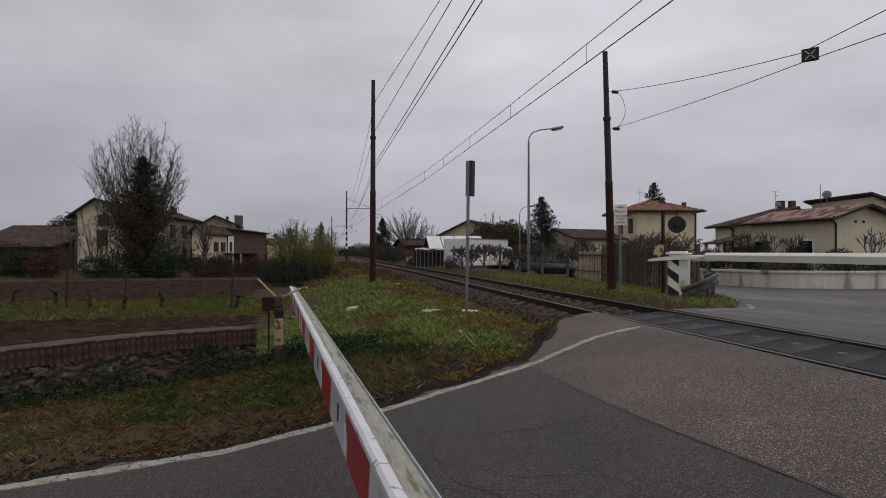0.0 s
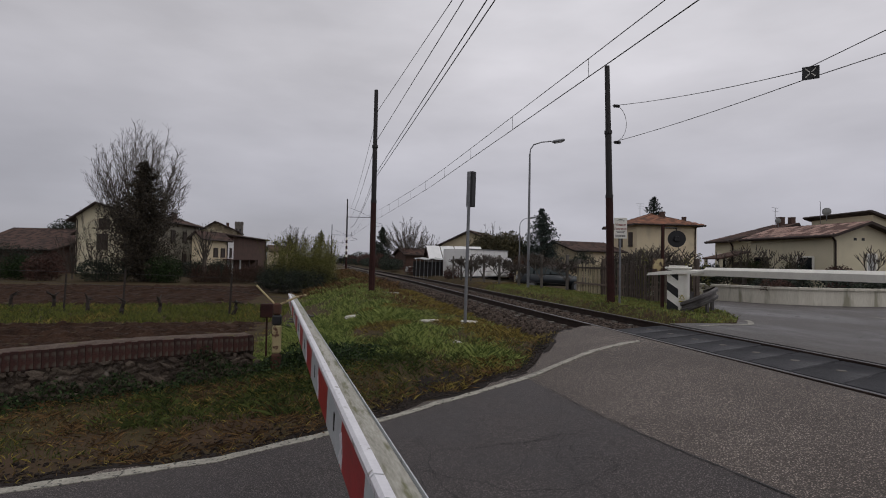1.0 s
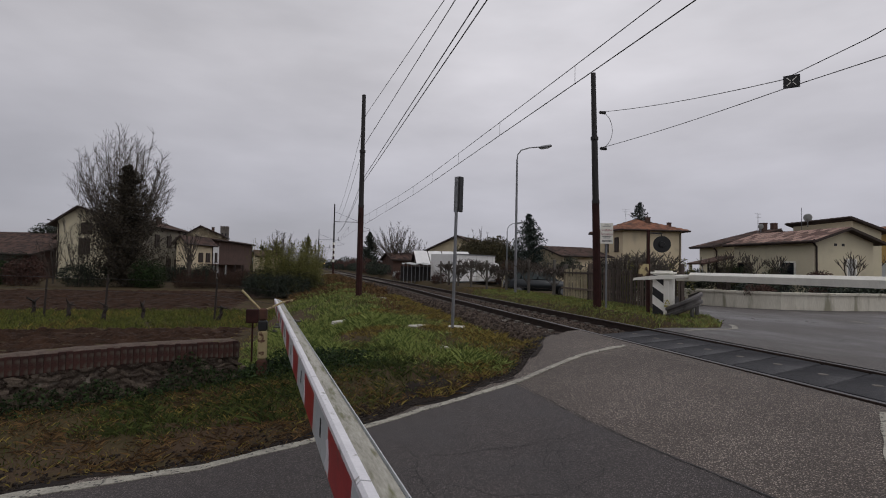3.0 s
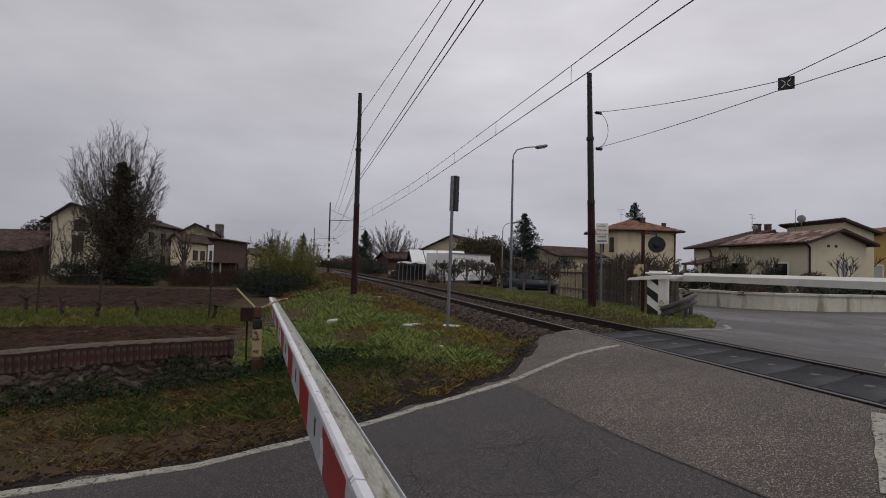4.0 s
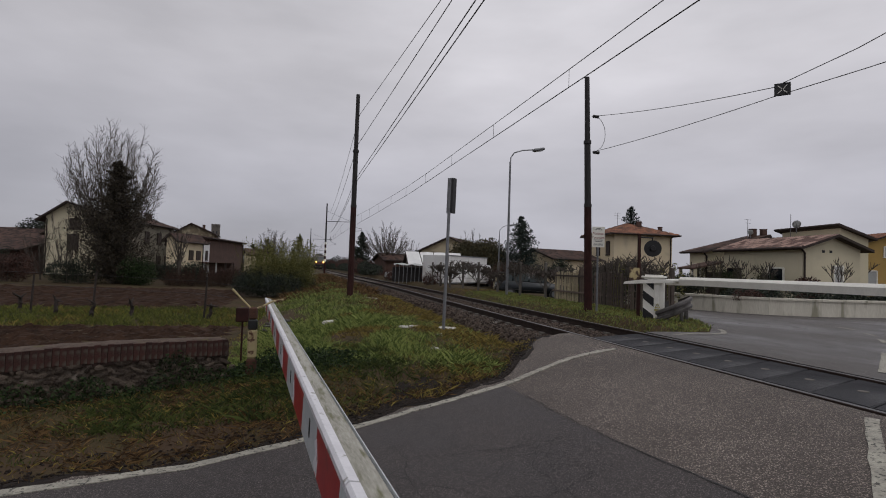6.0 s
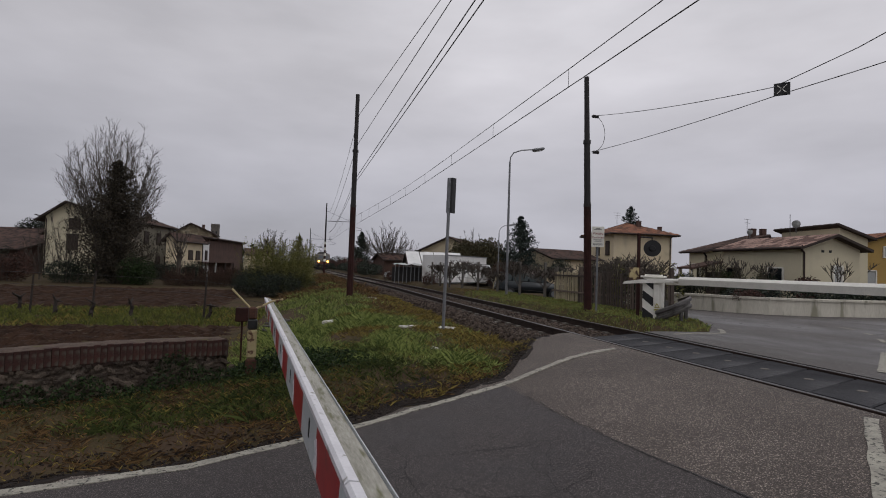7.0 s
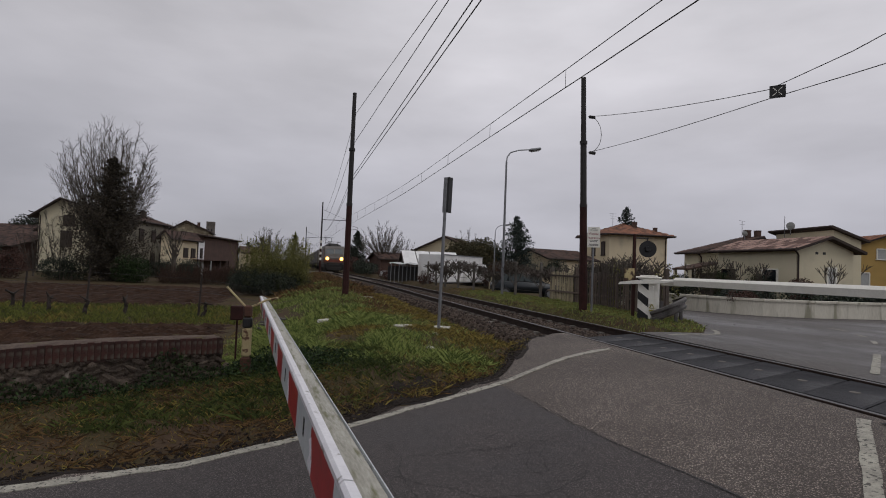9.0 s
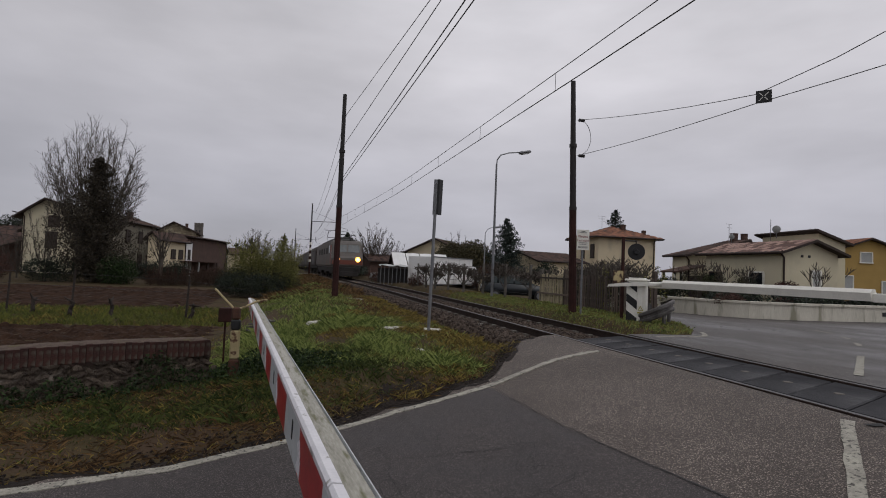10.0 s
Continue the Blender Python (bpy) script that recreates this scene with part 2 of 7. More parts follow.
LEAFIVY = mat("ivy_leaf", (0.034, 0.060, 0.017), (0.011, 0.020, 0.007), rough=0.7, scale=2, fine=10, bump=0, island=0.9, spec=0.2)
LEAFVINE = mat("dull_vine_leaf", (0.095, 0.085, 0.040), (0.035, 0.034, 0.016), rough=0.8, scale=2, fine=10, bump=0, island=0.9)
LEAFRED = mat("red_brown_leaf", (0.085, 0.035, 0.024), (0.04, 0.02, 0.015), rough=0.8, scale=2, fine=10, bump=0, island=0.9)
GRASSY = mat("yellowed_grass_blade", (0.265, 0.205, 0.055), (0.095, 0.072, 0.023), rough=0.8, scale=0.8, fine=6, bump=0, island=0.9, spec=0.2)
GRASSD = mat("dark_verge_grass", (0.085, 0.105, 0.027), (0.030, 0.042, 0.011), rough=0.75, scale=0.8, fine=6, bump=0, island=0.9, spec=0.2)
GRASSB = mat("fresh_bank_grass", (0.285, 0.335, 0.095), (0.075, 0.108, 0.026), rough=0.7, scale=0.8, fine=6, bump=0, island=0.9, spec=0.25)
GRASSV = mat("vine_strip_grass", (0.155, 0.165, 0.035), (0.055, 0.07, 0.018), rough=0.75, scale=0.8, fine=6, bump=0, island=0.9, spec=0.2)
STRAW = mat("dead_straw", (0.185, 0.112, 0.048), (0.055, 0.033, 0.017), rough=0.85, scale=0.8, fine=6, bump=0, island=0.9, spec=0.2)
STONE = mat("rubble_stone", (0.165, 0.130, 0.102), (0.066, 0.050, 0.041), rough=0.95, scale=9, fine=45, bump=0.9, obj=0.55, third=(0.24, 0.205, 0.17), third_scale=1.0, third_range=(0.58, 0.68), spec=0.15)
MORTARD = mat("dark_coping_mortar", (0.085, 0.056, 0.046), (0.036, 0.025, 0.022), rough=0.95, scale=9, fine=60, bump=0.6, spec=0.15)
BRICK = mat("old_dark_brick", (0.074, 0.034, 0.027), (0.034, 0.019, 0.017), rough=0.9, scale=9, fine=60, bump=0.7, obj=0.18, third=(0.095, 0.08, 0.066), third_scale=0.6, third_range=(0.5, 0.62), spec=0.2)
MORTAR = mat("dirty_mortar", (0.165, 0.132, 0.104), (0.040, 0.030, 0.025), rough=0.95, scale=14, fine=60, bump=1.0, spec=0.15, third=(0.21, 0.18, 0.15), third_scale=0.5, third_range=(0.55, 0.68))


# ---- mesh helpers ----
def swept(bm, pts, r, n=8):
    """One round bar carried along a path."""
    pts = [Vector(p) for p in pts]
    rings = []
    for i, p in enumerate(pts):
        d = (pts[min(i + 1, len(pts) - 1)] - pts[max(i - 1, 0)]).to_track_quat("Z", "Y")
        rings.append([bm.verts.new(p + d @ Vector((r * math.cos(2 * math.pi * k / n), r * math.sin(2 * math.pi * k / n), 0))) for k in range(n)])
    for a, b in zip(rings[:-1], rings[1:]):
        for k in range(n):
            bm.faces.new((a[k], a[(k + 1) % n], b[(k + 1) % n], b[k]))
    bm.faces.new(rings[0][::-1]), bm.faces.new(rings[-1])


def part(name, bm, material, parent=None, label="", smooth=False):
    me = bpy.data.meshes.new(name)
    bm.to_mesh(me)
    bm.free()
    for m in material if isinstance(material, (list, tuple)) else (material,):
        me.materials.append(m)
    if smooth:
        for f in me.polygons:
            f.use_smooth = True
    ob = new(name, me)
    ob.parent = parent
    return tagged(ob, label)


def raw(name, verts, faces, material, parent=None, smooth=False):
    me = bpy.data.meshes.new(name)
    me.from_pydata([tuple(map(float, v)) for v in verts], [], [tuple(map(int, f)) for f in faces])
    for m in material if isinstance(material, (list, tuple)) else (material,):
        me.materials.append(m)
    if smooth:
        me.polygons.foreach_set("use_smooth", [True] * len(me.polygons))
    ob = new(name, me)
    ob.parent = parent
    return ob


def thing(name, label, category, m=None, group="", kind=""):
    ob = new(name)
    ob.empty_display_size = 0.2
    if m is not None:
        ob.matrix_world = m
    return tagged(ob, label, category, group, kind)


def box(bm, sx, sy, sz, x=0, y=0, z=0, rz=0, rx=0, ry=0, bevel=0.0, mi=0):
    """A box standing with its base centre at x, y, z."""
    before = set(bm.faces)
    r = bmesh.ops.create_cube(bm, size=1)
    bmesh.ops.scale(bm, vec=(sx, sy, sz), verts=r["verts"])
    bmesh.ops.translate(bm, vec=(0, 0, sz / 2), verts=r["verts"])
    if bevel:
        bmesh.ops.bevel(bm, geom=list({e for v in r["verts"] for e in v.link_edges}), offset=bevel, segments=1, affect="EDGES")
    fs = [f for f in bm.faces if f not in before]
    bmesh.ops.transform(bm, matrix=pose(x, y, z, rx, ry, rz), verts=list({v for f in fs for v in f.verts}))
    for f in fs:
        f.material_index = mi
    return fs


def tube(bm, p, q, r0, r1=None, n=8, mi=0):
    """A tapered round bar from p to q."""
    p, q = Vector(p), Vector(q)
    r1 = r0 if r1 is None else r1
    turn = (q - p).to_track_quat("Z", "Y")
    rings = []
    for c, r in ((p, r0), (q, r1)):
        rings.append([bm.verts.new(c + turn @ Vector((r * math.cos(2 * math.pi * i / n), r * math.sin(2 * math.pi * i / n), 0))) for i in range(n)])
    fs = [bm.faces.new((rings[0][i], rings[0][(i + 1) % n], rings[1][(i + 1) % n], rings[1][i])) for i in range(n)]
    fs += [bm.faces.new(rings[0][::-1]), bm.faces.new(rings[1])]
    for f in fs:
        f.material_index = mi
    return fs


def bent(bm, pts, r, n=6, mi=0):
    for a, b in zip(pts[:-1], pts[1:]):
        tube(bm, a, b, r, r, n, mi)


def prism(bm, outline, depth, mi=0):
    """An outline of (x, z) pairs, pushed from y=0 to y=depth."""
    a = [bm.verts.new((x, 0, z)) for x, z in outline]
    b = [bm.verts.new((x, depth, z)) for x, z in outline]
    n = len(a)
    fs = [bm.faces.new(a), bm.faces.new(b[::-1])] + [bm.faces.new((a[(i + 1) % n], a[i], b[i], b[(i + 1) % n])) for i in range(n)]
    for f in fs:
        f.material_index = mi
    bmesh.ops.recalc_face_normals(bm, faces=fs)
    return fs


def B():
    return bmesh.new()


def interp(x, pts):
    return float(np.interp(x, [p[0] for p in pts], [p[1] for p in pts]))


def smooth(a, b, x):
    t = min(1.0, max(0.0, (x - a) / (b - a)))
    return t * t * (3 - 2 * t)


# ---- plan: track along y at x 5.62, rail heads at z 0 ----
TX = 5.62
EDGE = [(-16, 0.4), (-3.5, 3.66), (-1.88, 4.10), (-0.85, 4.40), (-0.16, 4.82), (0.5, 5.26), (1.16, 5.66), (1.73, 5.88), (2.39, 6.10), (2.97, 6.45), (3.53, 6.77), (3.97, 6.93), (4.43, 7.10)]
FAR_EDGE = [(6.3, 9.2), (8.1, 9.4), (9.0, 10.4), (10.2, 12.6), (12.4, 17.0), (13.4, 19.0), (40, 19.0)]


def track_x(y):
    """The line runs over the crossing and eases to the left further on."""
    if y < 2:
        return TX
    if y < 20:
        return TX - 0.27 * (y - 2) / 18
    if y < 40:
        return TX - 0.27 - 0.05 * (y - 20) ** 2 / 40
    if y < 75:
        return TX - 0.77 - 0.04 * (y - 40)
    return TX - 2.17 - 0.0225 * (y - 75)


def track_turn(y):
    return math.degrees(math.atan2(track_x(y - 1) - track_x(y + 1), 2))


def sweep(bm, outline, ys):
    """An outline of (x, z) pairs carried along the track."""
    rings = [[bm.verts.new((track_x(y) + x, y, z)) for x, z in outline] for y in ys]
    n = len(outline)
    fs = [bm.faces.new((a[i], a[(i + 1) % n], b[(i + 1) % n], b[i])) for a, b in zip(rings[:-1], rings[1:]) for i in range(n)]
    fs += [bm.faces.new(rings[0]), bm.faces.new(rings[-1][::-1])]
    bmesh.ops.recalc_face_normals(bm, faces=fs)
    return fs


LINE_YS = [-60, 2, 8.72, 20, 24, 28, 32, 36, 40, 60, 75, 100, 200, 400]


def road_z(x):
    if x < 4.4:
        return -0.45 + 0.45 * smooth(0.4, 4.7, x)
    return 0.0 if x < 6.6 else -0.05 * smooth(6.6, 9, x)


def road_top(x):
    return interp(x, EDGE) + 0.10 + 0.18 * smooth(0.5, 2.0, x) + 0.05 * math.sin(x * 2.7) + 0.05 * math.sin(x * 7.1) + 0.10 * noise.noise((x * 2.6, 1, 0)) + 0.05 * noise.noise((x * 9, 4, 0)) + 1.55 * smooth(2.4, 4.2, x)


def ground_z(x, y):
    if x < TX:
        deep = -0.5 - 0.3 * smooth(7, 11, y)
        z = deep + (-0.22 - deep) * smooth(-2.2, 1.4, x)
        z += 0.12 * smooth(0, 1.2, x) * smooth(3.0, 1.6, x) * smooth(9, 13, y)
        z += (-0.40 - z) * smooth(3.3, 3.8, x)
        d = y - road_top(x)
        if x < 4.7:
            if d < -0.12:
                return road_z(x) - 0.09
            z += (road_z(x) - 0.015 - z) * smooth(1.3, 0.0, d)
        elif y < 8.7:
            return -0.35
    else:
        if x < 6.35 and y < 8.7:
            return -0.35
        z = -0.42 + 0.36 * smooth(7.5, 8.2, x)
        if x > 6.3:
            d = y - interp(x, FAR_EDGE)
            if d < -0.1:
                return road_z(x) - 0.09
            if x > 7.3:
                z += (-0.02 - z) * smooth(1.0, 0.0, d)
    z -= 0.40 * smooth(10.7, 11.7, x) * smooth(18.5, 21.5, y) * smooth(46, 42, y)
    n = noise.noise((x * 0.55, y * 0.55, 0)) * 0.05 + noise.noise((x * 2.3, y * 2.3, 3)) * 0.025
    return z + n * (1 if abs(x - TX) > 2.5 else 0.2)


def axis_steps(lo, hi, fine_lo, fine_hi, step):
    mid = list(np.arange(fine_lo, fine_hi, step))
    up, s = [], step
    v = fine_hi
    while v < hi:
        up.append(v)
        s *= 1.25
        v += s
    dn, s, v = [], step, fine_lo - step
    while v > lo:
        dn.append(v)
        s *= 1.25
        v -= s
    return dn[::-1] + mid + up


def build_ground():
    xs, ys = axis_steps(-900, 900, -9, 16, 0.2), axis_steps(-200, 1500, -3, 24, 0.2)
    verts = [(x, y, ground_z(x, y)) for y in ys for x in xs]
    nx = len(xs)
    faces = [(j * nx + i, j * nx + i + 1, (j + 1) * nx + i + 1, (j + 1) * nx + i) for j in range(len(ys) - 1) for i in range(nx - 1)]
    ob = raw("ground", verts, faces, [SOIL], smooth=True)
    tagged(ob, "uneven grassy earth with bare patches beside the railway", "ground", kind="structure")


def strip(name, xs, lows, highs, zf, material, label, rows=10, lift=0.0, category="road"):
    verts, faces = [], []
    for i, x in enumerate(xs):
        for k in range(rows + 1):
            y = lows[i] + (highs[i] - lows[i]) * k / rows
            verts.append((x, y, zf(x) + lift))
    w = rows + 1
    faces = [(i * w + k, (i + 1) * w + k, (i + 1) * w + k + 1, i * w + k + 1) for i in range(len(xs) - 1) for k in range(rows)]
    n = len(verts)
    border = [i * w for i in range(len(xs))] + [(len(xs) - 1) * w + k for k in range(1, w)] + [i * w + rows for i in range(len(xs) - 2, -1, -1)] + [k for k in range(rows - 1, 0, -1)]
    for b in border:
        v = verts[b]
        verts.append((v[0], v[1], v[2] - 0.12))
    for i in range(len(border)):
        j = (i + 1) % len(border)
        faces.append((border[i], n + i, n + j, border[j]))
    ob = raw(name, verts, faces, material)
    return tagged(ob, label, category, kind="structure")


def build_roads():
    xs = list(np.arange(-16, 4.6, 0.15)) + [4.71]
    strip("road_near", xs, [-16] * len(xs), [road_top(x) for x in xs], road_z, [ASPH_OLD], "worn grey coarse asphalt rising to the rails", rows=12)
    # newer dark patch: from the verge line to the ragged seam
    def hi(x):
        return interp(x, EDGE) - 0.05 if x < 2.32 else interp(x, [(2.32, 6.03), (2.36, 4.6), (2.48, 3.73), (2.62, 2.91), (2.8, 1.6)])
    px = list(np.arange(-16, 2.3, 0.15)) + [2.3, 2.34, 2.38, 2.44, 2.5, 2.56, 2.62, 2.7, 2.8]
    strip("asphalt_patch", px, [-12] * len(px), [hi(x) + 0.03 * math.sin(9 * x) for x in px], road_z, [ASPH_NEW], "smooth dark asphalt repair with cracks", rows=12, lift=0.006)
    fx = list(np.arange(6.43, 30, 0.25))
    strip("road_far", fx, [-25] * len(fx), [interp(x, FAR_EDGE) for x in fx], road_z, [ASPH_WET], "wet grey asphalt beyond the tracks", rows=8)
    # painted lines
    lx = list(np.arange(-14, 4.45, 0.04))
    strip("edge_line", lx, [interp(x, EDGE) - 0.065 + 0.02 * noise.noise((x * 3, 0, 0)) + 0.007 * noise.noise((x * 13, 2, 0)) for x in lx], [interp(x, EDGE) + 0.05 + 0.03 * noise.noise((x * 4, 5, 0)) + 0.010 * noise.noise((x * 11, 7, 0)) for x in lx], road_z, [LINE], "worn white edge line on the asphalt", rows=1, lift=0.012, category="road marking")


SKEW = 0.41


def build_track():
    tr = thing("railway_track", "single railway track on concrete sleepers and dark ballast", "track", kind="structure")
    prof = [(-0.075, -0.172), (0.075, -0.172), (0.075, -0.16), (0.012, -0.14), (0.012, -0.045), (0.036, -0.03), (0.036, -0.004), (0.028, 0), (-0.028, 0), (-0.036, -0.004), (-0.036, -0.03), (-0.012, -0.045), (-0.012, -0.14), (-0.075, -0.16)]
    for x in (-0.75, 0.75):
        bm = B()
        fs = sweep(bm, [(x + a, b) for a, b in prof], LINE_YS)
        bm.normal_update()
        for f in fs:
            if f.normal.z > 0.9 and f.calc_center_median().z > -0.01:
                f.material_index = 1
        part("rail", bm, [RAIL, RAILTOP], tr, "rusty rail with polished head")
    bm = B()
    sweep(bm, [(-1.8, -0.6), (1.9, -0.6), (1.56, -0.25), (1.35, -0.19), (-1.35, -0.19), (-1.5, -0.25)], LINE_YS[2:])
    part("ballast_bed", bm, BALLAST, tr)
    bm = B()
    prism(bm, [(-1.2, -0.3), (1.2, -0.3), (1.2, -0.19), (0.95, -0.165), (0.5, -0.165), (0.4, -0.2), (-0.4, -0.2), (-0.5, -0.165), (-0.95, -0.165), (-1.2, -0.19)], 0.24)
    for s in (-0.75, 0.75):
        for d in (-0.12, 0.12):
            box(bm, 0.10, 0.12, 0.05, s + d, 0.12, -0.17)
    first = part("sleeper", bm, CONC, tr)
    first.location = (track_x(8.8), 8.8, 0)
    for k in range(1, 160):
        o = new("sleeper", first.data)
        o.parent, o.location = tr, (track_x(8.8 + 0.6 * k), 8.8 + 0.6 * k, 0)
        o.rotation_euler = (0, 0, radians(track_turn(8.8 + 0.6 * k)))
    # crossing panels
    bm = B()
    box(bm, 1.26, 0.588, 0.2, 0, 0, -0.215, bevel=0.014)
    for v in bm.verts:
        v.co.y += SKEW * v.co.x
    pan = part("crossing_panel", bm, RUBBER, tr)
    pan.location = (track_x(8.5), 8.5, 0)
    bm = B()
    tube(bm, (0, 0, -0.02), (0, 0, -0.011), 0.055, 0.05, 12)
    cap = part("fixing_cap", bm, CONC, pan)
    for k in range(1, 30):
        o = new("crossing_panel", pan.data)
        o.parent, o.location = tr, (track_x(8.5 - 0.6 * k), 8.5 - 0.6 * k, 0.004 * (k % 2))
        c = new("fixing_cap", cap.data)
        c.parent = o


build_ground()
build_roads()
build_track()


# ---- masts and wires ----
def mast(x, y, z0, top, lean=0.0, arm=False, label="rust-brown steel catenary mast", bands=False):
    m = thing("catenary_mast", label, "mast", pose(x, y, z0), "masts along the track")
    h = top - z0
    bm = B()
    tube(bm, (0, 0, -0.3), (lean * 0.45, 0, h * 0.45), 0.125, 0.11, 10)
    tube(bm, (lean * 0.45, 0, h * 0.45), (lean * 0.72, 0, h * 0.72), 0.10, 0.095, 10, 1)
    tube(bm, (lean * 0.72, 0, h * 0.72), (lean, 0, h), 0.085, 0.075, 10, 1)
    part("pole", bm, [MAST, MASTDARK], m)
    for f in (0.45, 0.72):
        bm = B()
        tube(bm, (lean * f, 0, h * f - 0.05), (lean * f, 0, h * f + 0.05), 0.116, 0.116, 10)
        part("collar", bm, MASTDARK, m)
    if bands:
        for k in range(4):
            bm = B()
            tube(bm, (0, 0, 1.7 + k * 0.72), (0, 0, 2.02 + k * 0.72), 0.14, 0.14, 10)
            part("band", bm, WHITE, m, "white painted band")
        bm = B()
        box(bm, 3.0, 1.6, 0.5, 0.2, 0, -0.25, bevel=0.05)
        part("footing", bm, CONC, m)
    if arm:
        zc = 6.6 - z0
        bm = B()
        tube(bm, (0, 0, zc), (track_x(y) - x + 1.5, 0, zc + 0.05), 0.04, 0.035, 6)
        tube(bm, (0, 0, zc + 1.3), (3.2, 0, zc + 0.05), 0.015, 0.015, 5)
        rx = track_x(y) - x + 1.2
        tube(bm, (rx - 0.1, 0, zc - 0.25), (rx - 0.1, 0, zc + 0.7), 0.04, 0.04, 6)
        bent(bm, [(rx - 0.2, 0, zc), (rx + 0.3, 0, zc - 0.6), (rx + 1.0, 0, zc - 0.75), (rx + 1.1, 0, zc - 0.95), (rx - 0.3, 0, zc - 1.2)], 0.022, 5)
        part("bracket_arm", bm, MASTDARK, m)
    return m


mast(1.44, 20.5, -0.15, 7.75, 0.02)
mast(8.27, 14.7, -0.06, 7.2, -0.22)
mast(1.5, 68, -0.2, 8.85, arm=True, label="steel catenary mast with white bands and bracket arm", bands=True)
mast(-0.6, 118, -0.2, 8.85, arm=True)
mast(-1.7, 168, -0.2, 8.85, arm=True)
mast(-2.8, 218, -0.2, 8.85, arm=True)


def wire(name, pts, r, label):
    bm = B()
    pts = [Vector(p) for p in pts]
    rings = []
    for i, p in enumerate(pts):
        d = (pts[min(i + 1, len(pts) - 1)] - pts[max(i - 1, 0)]).to_track_quat("Z", "Y")
        rings.append([bm.verts.new(p + d @ Vector((r * math.cos(1.2566 * k), r * math.sin(1.2566 * k), 0))) for k in range(5)])
    for a, b in zip(rings[:-1], rings[1:]):
        for k in range(5):
            bm.faces.new((a[k], a[(k + 1) % 5], b[(k + 1) % 5], b[k]))
    return tagged(part(name, bm, WIRE), label, "cable", "overhead wires")


def sagged(a, b, sag, n=14):
    a, b = Vector(a), Vector(b)
    return [a.lerp(b, i / n) - Vector((0, 0, 4 * sag * (i / n) * (1 - i / n))) for i in range(n + 1)]


def wire_x(y):
    """The wires are staggered to the far side of the track over the crossing."""
    return track_x(y) + 0.08 * smooth(60, 8, y)


spans = [(-44, 68), (68, 118), (118, 168), (168, 218)]
for y0, y1 in spans:
    wire("contact_wire", [(wire_x(y), y, 5.38) for y in [y0] + [k for k in (0, 10, 20, 30, 40, 54) if y0 < k < y1] + [y1]], 0.012, "straight dark contact wire over the rails")
    drop = 0.80 if y0 < 0 else 0.75
    cat = [Vector((wire_x(p.y), p.y, p.z)) for p in sagged((0, y0, 6.6), (0, y1, 6.6), drop, 24)]
    wire("messenger_wire", cat, 0.010, "sagging dark messenger wire")
    for k in range(1, int((y1 - y0) / 5)):
        y = y0 + 5 * k
        t = 5 * k / (y1 - y0)
        bm = B()
        wx = wire_x(y)
        tube(bm, (wx, y, 5.38), (wx, y, 6.6 - 4 * drop * t * (1 - t)), 0.006, 0.006, 4)
        tagged(part("dropper", bm, WIRE), "thin vertical dropper wire", "cable", "droppers")
for a, d in (((1.54, 20.4, 6.94), (2.37, 10.57, 6.7)), ((1.49, 20.4, 5.73), (2.08, 8.43, 5.6)), ((1.47, 20.4, 4.42), (1.80, 6.09, 4.4)), ((1.55, 20.4, 4.40), (1.87, 5.97, 4.35))):
    a, d = Vector(a), Vector(d)
    end = a + (d - a) * 2.6
    wire("feeder_wire", [a, d, end], 0.009, "taut dark feeder wire")
    wire("feeder_wire", sagged(a, (1.9, 68, a.z + 0.8), 0.5), 0.009, "taut dark feeder wire")


